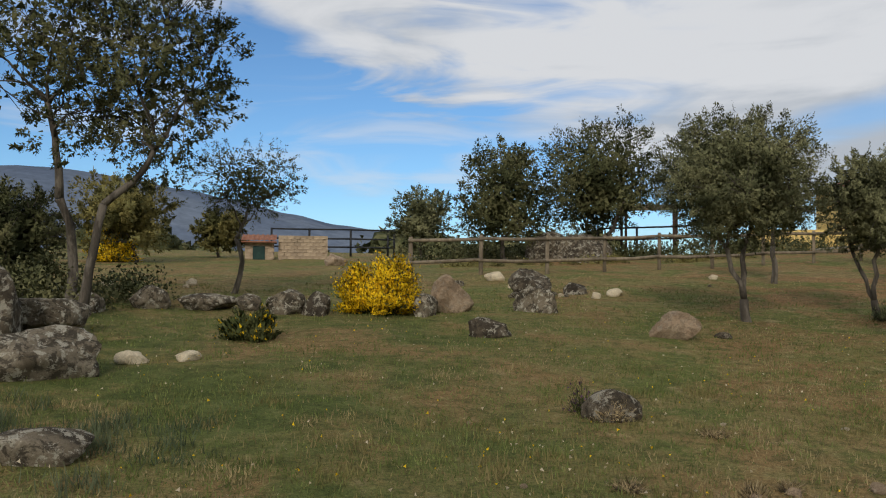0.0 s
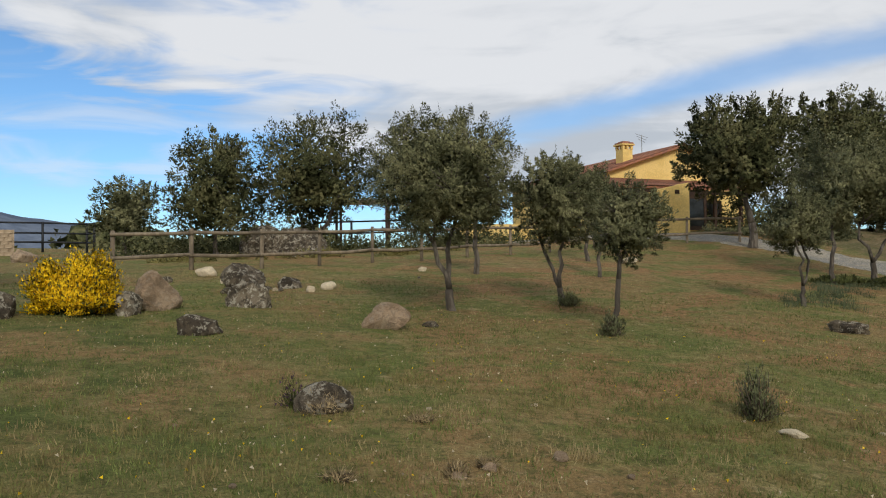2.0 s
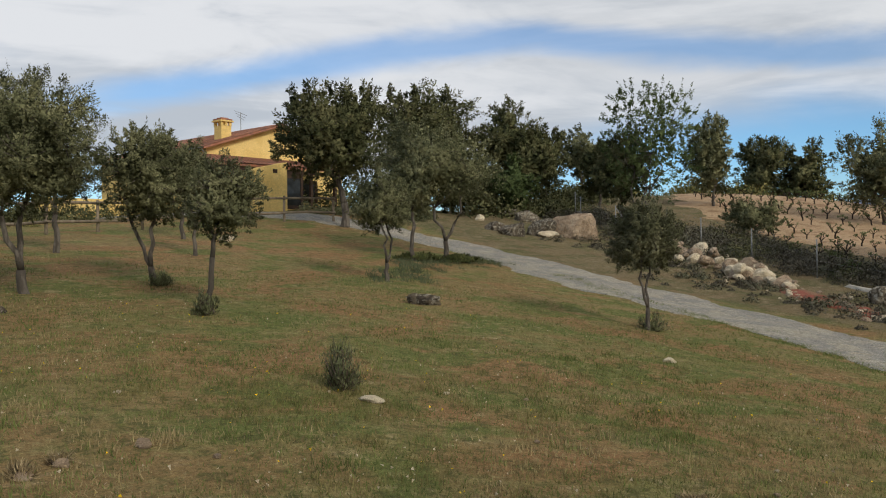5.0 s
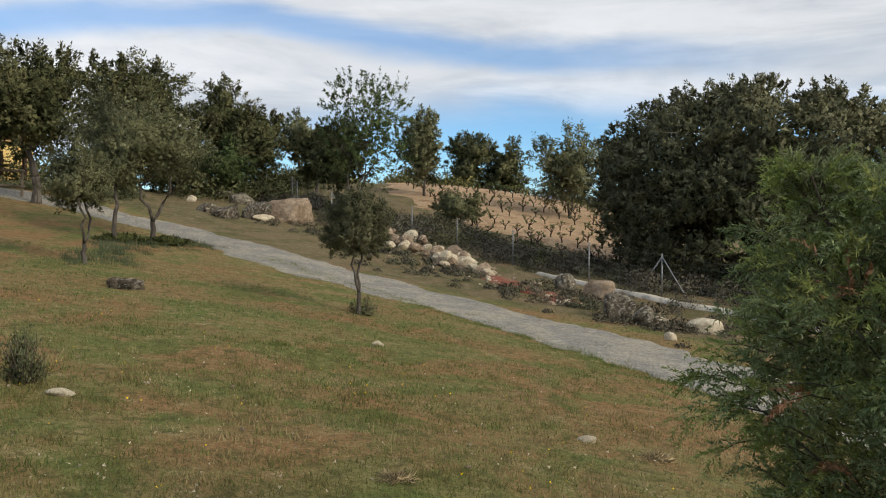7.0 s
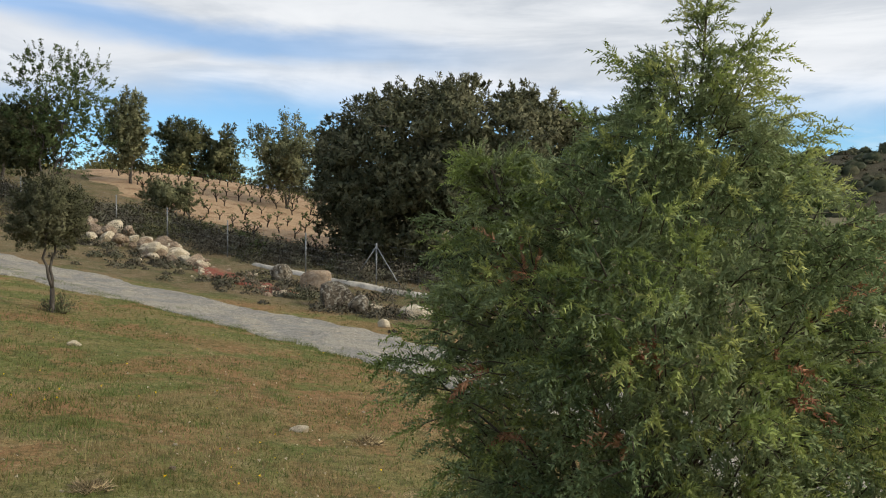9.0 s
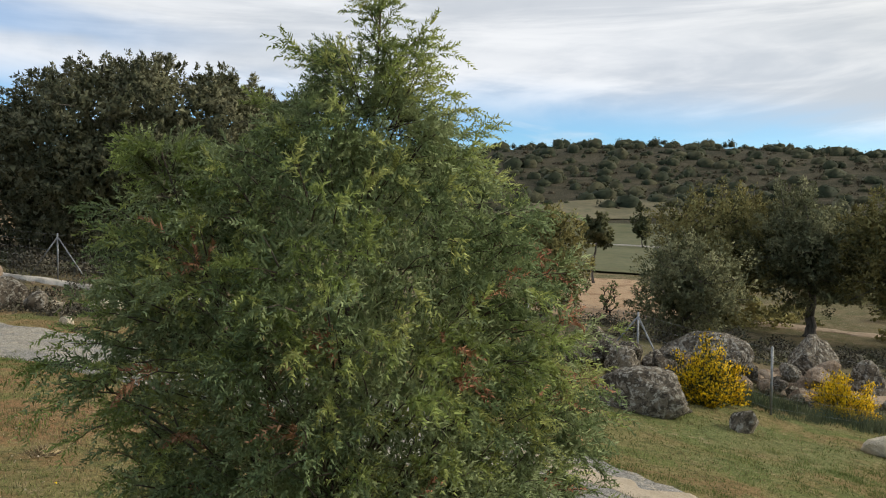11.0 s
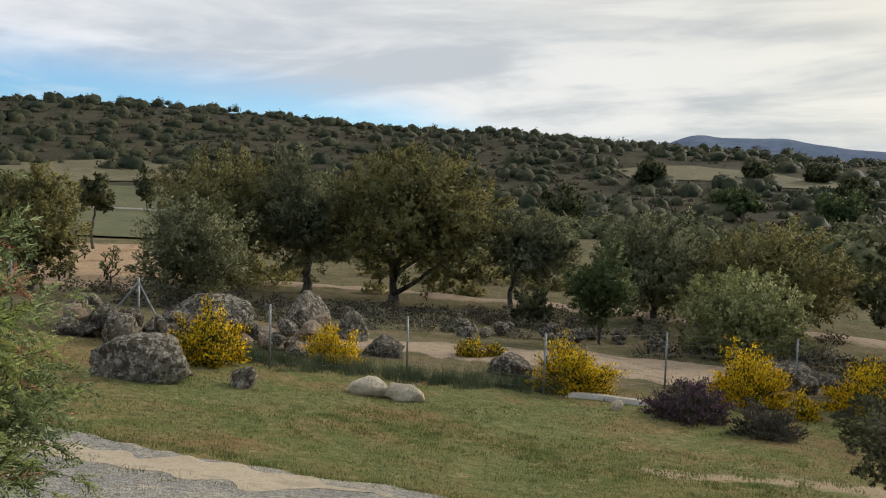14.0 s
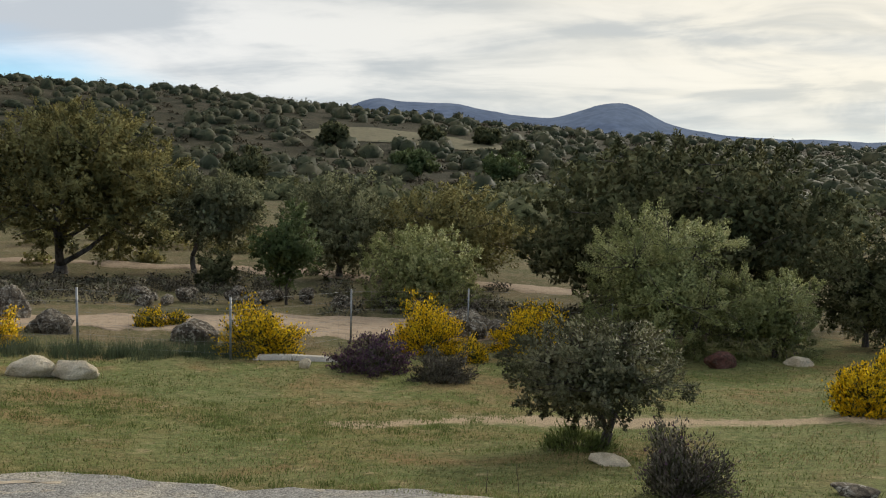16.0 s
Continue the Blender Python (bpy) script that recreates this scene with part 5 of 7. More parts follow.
make_tree("holm_oak_tree", 32.22, -30.15, 8.03, 8.62, 1.0, 0.3, BROWN_LEAF, "large dark oak with spreading drooping crown", shift=(-1.03, -0.76), count=26000, leaf=0.13, clumps=170, skirt=0.3, seed=46, stems=2, lumps=0.42, tuft=0.13, flat=0)
make_tree("almond_tree", 27.59, -34.20, 5.18, 4.47, 1.0, 0.13, OLIVE_LEAF, "grey-green tree with a dark slanting trunk", shift=(-0.70, -0.48), count=9000, leaf=0.12, clumps=70, skirt=0.85, seed=47, lean=(0.3, 0))
make_tree("holm_oak_tree", 23.38, -30.53, 1.69, 1.88, 0.03, 0.06, OAK_LEAF, "low dark bush under the trees", shift=(0.04, 0.04), count=2200, leaf=0.09, clumps=30, seed=48, flat=0.1)
make_tree("almond_tree", 17.99, -27.74, 3.97, 2.49, 0.48, 0.06, FRESH_LEAF, "fresh green many-stemmed shrub tree", shift=(0.01, 0.03), count=5000, leaf=0.1, clumps=60, seed=49, stems=3, lumps=0.4)
make_tree("holm_oak_tree", 20.83, -36.84, 4.91, 5.77, -0.10, 0.2, OLIVE_LEAF, "broad oak with yellowish new leaves beyond the sand", shift=(-0.09, 0.06), count=14000, leaf=0.12, clumps=100, skirt=0.7, seed=50)
make_tree("holm_oak_tree", 14.48, -37.61, 4.78, 6.16, 0.00, 0.2, BROWN_LEAF, "brownish oak between larger ones", shift=(0.47, 0.31), count=12000, leaf=0.12, clumps=110, skirt=0.7, seed=51)
make_tree("holm_oak_tree", 13.00, -30.11, 3.14, 5.04, -0.19, 0.1, SILVER_LEAF, "silvery dome-shaped oak bush beside broom", shift=(0.22, 0.20), count=13000, leaf=0.085, clumps=130, skirt=0.85, seed=52, flat=0.1, tuft=0.13)
make_tree("holm_oak_tree", 3.91, -34.09, 6.85, 12.2, 0.22, 0.26, OAK_LEAF, "very large dark holm oak behind lighter bushes", shift=(0.20, 0.61), count=38000, leaf=0.13, clumps=260, skirt=0.7, fill=0.7, seed=53, flat=0.1, tuft=0.08, lumps=0.0)
make_tree("holm_oak_tree", 2.97, -24.13, 4.01, 4.50, -0.32, 0.12, SILVER_LEAF, "light grey-green oak bush with fresh leaves", shift=(0.43, 0.16), count=20000, leaf=0.065, clumps=80, skirt=0.85, seed=54, flat=0.1, tuft=0.15, lumps=0.35)
make_tree("holm_oak_tree", 0.35, -24.79, 2.61, 2.65, -0.21, 0.08, SILVER_LEAF, "low light grey-green oak bush", shift=(0.31, 0.04), count=10000, leaf=0.065, clumps=45, skirt=0.85, seed=55, flat=0.1, lumps=0.35, tuft=0.18)
make_tree("holm_oak_tree", -2.09, -27.77, 3.29, 2.93, 0.10, 0.1, OAK_LEAF, "dark oak bush at the edge of the grass", shift=(-0.01, 0.04), count=8000, leaf=0.09, clumps=80, skirt=0.85, seed=56, flat=0.1)
make_tree("young_oak_tree", 2.38, -11.75, 1.81, 2.52, 0.40, 0.075, DUSKY_LEAF, "small spreading oak with black forked stems on the grass", shift=(0.21, 0.11), count=9500, leaf=0.05, clumps=110, seed=57, stems=2, lean=(-0.1, 0), tuft=0.12, lumps=0.4, flat=0.2)
make_tree("holm_oak_tree", 35.88, 37.96, 3.70, 3.60, 0.07, 0.12, OAK_LEAF, "dark oak between the house and the rise", shift=(0.08, -0.12), count=5000, leaf=0.14, clumps=60, seed=151, skirt=0.7)
make_tree("holm_oak_tree", 36.84, 34.15, 2.86, 3.34, 0.06, 0.1, OAK_LEAF, "low dark oak on the rise above the track", shift=(0.00, -0.04), count=4500, leaf=0.13, clumps=60, seed=152, skirt=0.7)
make_tree("valley_tree", 55.9, -165.5, 7.4, 11.1, 0.6, 0.2, FRESH_LEAF, "bright green round tree down in the valley", count=2200, leaf=0.56, clumps=50, seed=200, tuft=0.16, skirt=0.6, flat=0.1)
make_tree("valley_tree", 76.4, -168.2, 6.5, 9.9, 0.5, 0.2, FRESH_LEAF, "fresh green tree down in the valley", count=2200, leaf=0.59, clumps=50, seed=201, tuft=0.16, skirt=0.6, flat=0.1)
make_tree("holm_oak_tree", 67.1, -212.0, 7.0, 8.9, 0.5, 0.2, OAK_LEAF, "dark round oak beside a bright green one", count=2200, leaf=0.71, clumps=50, seed=202, tuft=0.16, skirt=0.6, flat=0.1)
make_tree("holm_oak_tree", 91.3, -126.8, 6.8, 7.9, 0.5, 0.2, OAK_LEAF, "dark round oak on the heath", count=2200, leaf=0.50, clumps=50, seed=203, tuft=0.16, skirt=0.6, flat=0.1)
make_tree("holm_oak_tree", 95.5, -266.7, 5.2, 8.5, 0.4, 0.2, OAK_LEAF, "dark oak standing in a dry field", count=2200, leaf=0.91, clumps=50, seed=204, tuft=0.16, skirt=0.6, flat=0.1)
make_tree("holm_oak_tree", 111.0, -257.4, 5.1, 8.3, 0.4, 0.2, OAK_LEAF, "dark oak at the edge of a dry field", count=2200, leaf=0.90, clumps=50, seed=205, tuft=0.16, skirt=0.6, flat=0.1)
make_tree("holm_oak_tree", 125.9, -218.7, 7.1, 8.5, 0.5, 0.2, OAK_LEAF, "dark oak on the slope of the hill", count=2200, leaf=0.81, clumps=50, seed=206, tuft=0.16, skirt=0.6, flat=0.1)
# ---- shrubs ----
make_shrub("broom_shrub", -13.18, 33.74, 1.37, 1.96, BROOM_STEM, "yellow flowering broom beside a holm oak", count=1200, leaf=0.09, seed=61, flower=BROOM_FLOWER, flowers=3000, group="flowering broom")
make_shrub("broom_shrub", -1.15, 15.69, 1.14, 1.53, BROOM_STEM, "rounded broom covered in yellow flowers among rocks", count=3500, leaf=0.05, seed=62, flower=BROOM_FLOWER, flowers=15000, group="flowering broom", bloom=0.55)
make_shrub("broom_shrub", -2.70, 12.24, 0.48, 0.77, BROOM_STEM, "low green broom with few yellow flowers", count=4000, leaf=0.06, seed=63, flower=BROOM_FLOWER, flowers=160, group="flowering broom", bloom=0.8)
make_shrub("broom_shrub", 17.42, -10.51, 1.49, 1.74, BROOM_STEM, "leggy broom with yellow flower tips beside a boulder", count=4000, leaf=0.06, seed=64, flower=BROOM_FLOWER, flowers=4500, group="flowering broom", bloom=0.6)
make_shrub("broom_shrub", 17.48, -14.20, 1.16, 1.60, BROOM_STEM, "compact broom covered in yellow flowers", count=1500, leaf=0.055, seed=65, flower=BROOM_FLOWER, flowers=7000, group="flowering broom")
make_shrub("broom_shrub", 17.60, -19.77, 0.65, 1.08, BROOM_STEM, "small sparse yellow broom on the sand", count=1500, leaf=0.06, seed=66, flower=BROOM_FLOWER, flowers=1200, group="flowering broom")
make_shrub("broom_shrub", 17.24, -20.56, 0.47, 0.71, BROOM_STEM, "small sparse yellow broom on the sand", count=800, leaf=0.06, seed=67, flower=BROOM_FLOWER, flowers=600, group="flowering broom")
make_shrub("broom_shrub", 12.72, -18.35, 1.35, 2.23, BROOM_STEM, "wide yellow broom at the wire fence", count=3500, leaf=0.06, seed=68, flower=BROOM_FLOWER, flowers=7500, group="flowering broom")
make_shrub("broom_shrub", 9.29, -21.20, 1.58, 2.06, BROOM_STEM, "tall yellow broom above purple lavender", count=2500, leaf=0.06, seed=69, flower=BROOM_FLOWER, flowers=8500, group="flowering broom")
make_shrub("broom_shrub", 7.60, -20.59, 0.70, 0.79, BROOM_STEM, "small yellow broom at the edge of lavender", count=900, leaf=0.05, seed=70, flower=BROOM_FLOWER, flowers=1600, group="flowering broom")
make_shrub("broom_shrub", 6.52, -22.81, 1.48, 2.74, BROOM_STEM, "wide golden broom beside a pale oak bush", count=3500, leaf=0.06, seed=71, flower=BROOM_FLOWER, flowers=9500, group="flowering broom")
make_shrub("broom_shrub", -1.26, -16.48, 1.10, 1.24, BROOM_STEM, "golden broom on the dry grass", count=2500, leaf=0.055, seed=72, flower=BROOM_FLOWER, flowers=7500, group="flowering broom")
make_shrub("lavender_bush", 9.26, -18.07, 0.96, 1.88, SCRUB_LEAF, "dark purple flowering lavender bush", count=3500, leaf=0.06, seed=73, flower=LAVENDER, flowers=3500, bloom=0.7, group="lavender")
make_shrub("lavender_bush", 7.32, -17.91, 0.79, 1.55, SCRUB_LEAF, "grey lavender bush beside a purple one", count=3800, leaf=0.06, seed=74, group="lavender")
make_shrub("lavender_bush", 1.01, -8.63, 0.82, 1.00, SCRUB_LEAF, "grey lavender bush with dark flower heads", count=5500, leaf=0.035, seed=75, flower=LAVENDER, flowers=160, bloom=0.95, group="lavender")
make_shrub("juniper_shrub", 5.85, 7.27, 0.63, 0.45, SUCKER_LEAF, "small grey-green upright shrub on the grass", count=1800, leaf=0.035, slim=0.26, cut=0.1, seed=76, rise=1.6)
make_shrub("grass_tuft", 7.2, 12.4, 0.46, 0.5, SUCKER_LEAF, "dark green suckers round a young oak's foot", count=650, leaf=0.05, slim=0.28, cut=0.1, seed=77, rise=1.5)
make_shrub("grass_tuft", 15.93, 9.41, 0.44, 0.77, SUCKER_LEAF, "green suckers round an oak's foot", count=650, leaf=0.05, slim=0.28, cut=0.1, seed=78, rise=1.5)
make_shrub("grass_tuft", 8.21, 15.82, 0.34, 0.5, SUCKER_LEAF, "green suckers round a young oak's foot", count=650, leaf=0.05, slim=0.28, cut=0.1, seed=79, rise=1.5)
make_shrub("grass_tuft", 19.98, 20.78, 0.21, 1.63, BROOM_STEM, "long green grass under the young oaks", count=2500, leaf=0.09, seed=80, rise=1.5)
make_shrub("grass_tuft", 21.93, 20.60, 0.28, 1.65, BROOM_STEM, "long green grass under the young oaks", count=2500, leaf=0.09, seed=81, rise=1.5)
make_shrub("grass_tuft", 2.73, -11.61, 0.28, 1.17, GREEN_GRASS, "long grass and suckers under a small oak", count=1500, leaf=0.07, slim=0.2, seed=82, rise=1.8)

make_shrub("dry_tuft", 1.59, 8.05, 0.24, 0.56, STRAW, "dry brown twigs and grass over a low rock", count=700, leaf=0.045, slim=0.12, cut=0.2, seed=83, rise=0.3, category="dry grass")
make_shrub("lavender_bush", 1.36, 8.35, 0.34, 0.34, SCRUB_LEAF, "few dark purple flower heads on thin stalks", count=120, leaf=0.03, slim=0.2, seed=84, flower=LAVENDER, flowers=70, bloom=0.97, group="lavender")
make_shrub("straw_clump", 2.14, 6.01, 0.10, 0.16, STRAW, "pale dry straw clump in the turf", count=260, leaf=0.06, slim=0.1, cut=0.1, seed=85, rise=0.8, category="dry grass", group="straw clumps")
make_shrub("straw_clump", 2.46, 6.22, 0.07, 0.16, STRAW, "pale dry straw clump in the turf", count=220, leaf=0.06, slim=0.1, cut=0.1, seed=86, rise=0.6, category="dry grass", group="straw clumps")
make_shrub("straw_clump", 1.27, 5.95, 0.06, 0.22, STRAW, "flattened pale straw clump in the turf", count=220, leaf=0.06, slim=0.1, cut=0.1, seed=87, rise=0.3, category="dry grass", group="straw clumps")
make_shrub("straw_clump", 2.36, 7.53, 0.05, 0.30, STRAW, "flattened pale straw clump in the turf", count=220, leaf=0.06, slim=0.1, cut=0.1, seed=88, rise=0.3, category="dry grass", group="straw clumps")
make_shrub("straw_clump", 5.88, 3.19, 0.05, 0.34, STRAW, "flattened pale straw clump in the turf", count=260, leaf=0.06, slim=0.1, cut=0.1, seed=89, rise=0.3, category="dry grass", group="straw clumps")
make_shrub("straw_clump", 8.91, 1.81, 0.06, 0.42, STRAW, "flattened pale straw clump in the turf", count=260, leaf=0.07, slim=0.1, cut=0.1, seed=90, rise=0.3, category="dry grass", group="straw clumps")

# ---- rocks ----
make_rock("boulder", -5.76, 11.98, 1.49, 0.90, 0.55, GRANITE, "lichened grey granite slab lying on another boulder", 1, 26, sink=0.1, level=4)
make_rock("boulder", -4.19, 9.03, 1.49, 0.89, 0.53, GRANITE, "big lichened granite boulder in the grass", 2, 25, level=4)
make_rock("boulder", -3.62, 10.12, 0.36, 0.22, 0.15, PALE_GRANITE, "pale flat stone in the grass", 3, 20)
make_rock("boulder", -3.03, 10.28, 0.34, 0.21, 0.12, PALE_GRANITE, "pale flat stone in the grass", 4, 16)
make_rock("boulder", -2.80, 6.13, 0.86, 0.51, 0.20, GRANITE, "low granite outcrop overgrown with grass", 5, 25, sink=0.6, level=4, cuts=3)
make_rock("boulder", -6.08, 14.65, 0.61, 0.42, 0.39, GRANITE, "grey granite boulder beside the oaks", 6, 23)
make_rock("boulder", -5.40, 15.59, 0.85, 0.51, 0.40, GRANITE, "long grey granite boulder", 7, 19)
make_rock("boulder", -4.36, 15.87, 1.15, 0.69, 0.29, GRANITE, "flat brownish granite slab", 8, 15)
make_rock("boulder", -3.55, 15.68, 0.47, 0.33, 0.31, GRANITE, "grey granite boulder under a thin oak", 9, 13)
make_rock("boulder", -2.74, 15.08, 0.70, 0.43, 0.41, GRANITE, "upright grey granite boulder", 10, 10)
make_rock("boulder", -2.22, 15.04, 0.50, 0.41, 0.39, DARK_GRANITE, "dark lichened boulder beside yellow broom", 11, 8)
make_rock("boulder", -0.32, 15.56, 0.47, 0.40, 0.39, GRANITE, "grey boulder under yellow broom", 12, 1)
make_rock("boulder", 0.19, 16.16, 0.80, 0.69, 0.66, PINK_GRANITE, "rounded pinkish granite boulder", 13, -1, cuts=4, sink=0.2, level=4)
make_rock("boulder", 1.99, 18.94, 1.03, 0.62, 0.61, DARK_GRANITE, "dark lichened granite boulder", 14, -6, level=4)
make_rock("boulder", 1.81, 16.22, 0.86, 0.52, 0.45, GRANITE, "grey granite boulder with pale top", 15, -6, level=4)
make_rock("boulder", 0.71, 13.29, 0.70, 0.42, 0.28, DARK_GRANITE, "low dark lichened boulder in the turf", 16, -3, level=4)
make_rock("boulder", 1.48, 23.31, 0.63, 0.38, 0.23, PALE_GRANITE, "pale stone beside dark boulders", 17, -4)
make_rock("boulder", 3.12, 19.76, 0.60, 0.36, 0.26, DARK_GRANITE, "dark low boulder in the turf", 18, -9)
make_rock("boulder", 3.37, 18.74, 0.24, 0.15, 0.14, PALE_GRANITE, "small pale stone in the turf", 19, -10)
make_rock("boulder", 3.88, 19.15, 0.35, 0.21, 0.18, PALE_GRANITE, "small pale stone in the turf", 20, -11)
make_rock("boulder", 3.66, 13.41, 0.73, 0.44, 0.40, PINK_GRANITE, "pinkish boulder with a dark lichened side", 21, -15, level=4)
make_rock("boulder", 4.46, 13.59, 0.27, 0.16, 0.10, DARK_GRANITE, "small dark stone in the turf", 22, -18)
make_rock("boulder", 1.59, 8.12, 0.52, 0.31, 0.26, DARK_GRANITE, "dark rounded mound of rock in the turf", 23, -11, sink=0.5, level=4, cuts=0, rough=0.2)
make_rock("boulder", 7.61, 23.89, 0.27, 0.17, 0.16, PALE_GRANITE, "small pale stone in the turf", 24, -18)
make_rock("boulder", -7.99, 20.45, 0.46, 0.28, 0.14, PALE_GRANITE, "small pale stone in the turf", 25, 21)
make_rock("boulder", -5.71, 11.14, 0.77, 0.77, 0.95, DARK_GRANITE, "dark boulder under the oaks", 26, 27, level=4)
make_rock("granite_outcrop", 4.48, 35.94, 1.88, 1.17, 1.19, DARK_GRANITE, "dark granite outcrop behind the pole fence", 27, -7, level=4, sink=0.5)
make_rock("granite_outcrop", 5.58, 34.94, 2.60, 1.56, 1.46, DARK_GRANITE, "dark granite outcrop under the holm oaks", 28, -9, level=4, sink=0.5)
make_rock("boulder", 12.45, 12.75, 0.72, 0.45, 0.24, DARK_GRANITE, "dark flat rock in the turf", 29, -45, sink=0.4, level=4, rough=0.3)
make_rock("boulder", 5.81, 6.73, 0.27, 0.16, 0.07, PALE_GRANITE, "pale flat stone in the turf", 30, -41)
make_rock("boulder", 12.47, 7.09, 0.22, 0.13, 0.09, PALE_GRANITE, "small pale stone in the turf", 31, -60)
make_rock("boulder", 9.03, 2.54, 0.22, 0.13, 0.06, PALE_GRANITE, "flat pale stone in the turf", 32, -74)
make_rock("boulder", 3.14, 6.32, 0.12, 0.07, 0.06, PINK_GRANITE, "small pinkish stone in the turf", 33, -26)
make_rock("boulder", 2.47, 6.14, 0.12, 0.07, 0.06, PINK_GRANITE, "small pinkish stone in the turf", 34, -22)
make_rock("boulder", 2.14, 5.98, 0.16, 0.10, 0.06, PINK_GRANITE, "small pinkish stone in the turf", 35, -20)
make_rock("boulder", 3.13, 6.28, 0.12, 0.07, 0.06, PINK_GRANITE, "small pinkish stone in the turf", 36, -27)
make_rock("boulder", 15.85, 25.87, 0.54, 0.32, 0.22, PALE_GRANITE, "pale flat stone in the turf", 37, -32)
make_rock("boulder", 35.77, 25.26, 3.14, 1.88, 1.21, PINK_GRANITE, "broad brownish granite boulder above the track", 38, -55, level=4)
make_rock("boulder", 34.00, 26.20, 1.54, 0.94, 0.90, DARK_GRANITE, "dark granite boulder above the track", 39, -52)
make_rock("boulder", 40.22, 32.59, 2.25, 1.35, 0.49, GRANITE, "grey granite boulder in the scrub", 40, -51)
make_rock("boulder", 32.26, 26.56, 1.43, 0.86, 0.60, DARK_GRANITE, "dark boulder beside the track", 41, -51)
make_rock("boulder", 35.27, 31.45, 0.52, 0.36, 0.34, PALE_GRANITE, "white stone beside the track", 42, -48)
make_rock("boulder", 33.89, 25.81, 1.21, 0.73, 0.29, PALE_GRANITE, "pale flat slab beside the track", 43, -53)
make_rock("boulder", 30.87, 12.75, 0.77, 0.48, 0.45, PINK_GRANITE, "squarish pinkish stone on the bank", 44, -68)
make_rock("stone_block", 28.43, 7.48, 0.98, 0.65, 0.61, PINK_GRANITE, "squared tan stone block on the bank", 45, -75, cuts=2, square=7.0, rough=0.06)
make_rock("boulder", 29.67, 9.03, 0.84, 0.61, 0.58, GRANITE, "grey boulder on the bank", 46, -73)
make_rock("boulder", 24.61, 3.39, 1.12, 0.67, 0.38, PALE_GRANITE, "pale flat boulder beside the track", 47, -82)
make_rock("boulder", 25.15, 6.06, 1.06, 0.88, 0.83, DARK_GRANITE, "dark boulder under scrub", 48, -76)
make_rock("boulder", 24.48, 5.09, 0.70, 0.53, 0.51, GRANITE, "grey boulder beside the track", 49, -78)
make_rock("boulder", 22.25, 3.98, 0.35, 0.23, 0.22, PALE_GRANITE, "pale stone beside the track", 50, -80)
make_rock("boulder", 15.87, -8.04, 1.95, 1.17, 0.84, GRANITE, "big rounded lichened granite boulder on the grass", 51, -117, level=4)
make_rock("boulder", 19.96, -10.70, 0.81, 0.79, 0.75, DARK_GRANITE, "dark granite boulder behind a larger one", 52, -118)
make_rock("boulder", 21.49, -12.80, 2.74, 1.64, 1.20, GRANITE, "long rounded granite outcrop", 53, -121, level=4)
make_rock("granite_slab", 21.40, -16.35, 1.43, 1.43, 1.45, GRANITE, "leaning brownish granite slab in a stone wall", 54, -127, cuts=7)
make_rock("boulder", 14.93, -9.84, 0.58, 0.58, 0.57, GRANITE, "upright grey stone on the grass", 55, -123)
make_rock("boulder", 14.08, -12.39, 0.93, 0.56, 0.40, PALE_GRANITE, "rounded pale boulder on the grass", 56, -131, cuts=9, sink=0.3, level=4, rough=0.2)
make_rock("boulder", 13.46, -12.96, 0.92, 0.55, 0.39, PALE_GRANITE, "rounded cream boulder on the grass", 57, -134, cuts=9, sink=0.3, level=4, rough=0.2)
make_rock("boulder", 15.04, -18.44, 1.47, 0.88, 0.66, DARK_GRANITE, "dark rounded boulder beyond the fence", 58, -141, level=4)
make_rock("boulder", 10.74, -17.41, 0.32, 0.25, 0.23, PALE_GRANITE, "white stone on the grass", 59, -148)
make_rock("boulder", 18.23, -16.76, 1.27, 0.76, 0.48, DARK_GRANITE, "dark rock beyond the fence", 60, -133)
make_rock("boulder", 21.14, -17.96, 1.05, 0.98, 0.95, GRANITE, "grey rock in the stone heap", 61, -130)
make_rock("boulder", 9.06, -24.05, 1.08, 0.95, 0.91, GRANITE, "grey rock behind broom", 62, -159)
make_rock("boulder", 19.52, -9.36, 0.79, 0.79, 0.81, GRANITE, "grey rock in the stone heap", 63, -116)
make_rock("boulder", 2.06, -10.49, 0.54, 0.33, 0.12, PALE_GRANITE, "pale flat stone under a small oak", 64, -169)
make_rock("boulder", -0.24, -23.47, 0.73, 0.44, 0.24, PALE_GRANITE, "pale stone at the edge of the bushes", 65, 179)
make_rock("boulder", -0.63, -9.52, 0.49, 0.29, 0.10, GRANITE, "low grey rock in the dry grass", 66, 176)
make_rock("boulder", 19.17, -13.55, 0.50, 0.36, 0.33, PINK_GRANITE, "brownish rock behind the fence", 67, -125)
make_rock("boulder", 38.57, 30.82, 1.61, 0.96, 0.54, GRANITE, "flat grey slab in the scrub", 68, -51, sink=0.4)
make_rock("boulder", 44.32, 30.71, 1.91, 1.14, 0.44, DARK_GRANITE, "dark flat slab in the scrub", 69, -55, sink=0.4)
make_rock("boulder", 32.86, 28.19, 1.33, 0.80, 0.41, DARK_GRANITE, "low dark rock in the scrub", 70, -49, sink=0.4)
make_rock("boulder", -4.15, 32.55, 0.95, 0.62, 0.50, PINK_GRANITE, "pale rock beside the wall of the hut", 171, -171, level=4, sink=0.3)
make_rock("boulder", 22.69, -9.93, 1.50, 0.98, 0.50, PALE_GRANITE, "pale flat slab on the stone heap", 172, -172, level=4, sink=0.3)
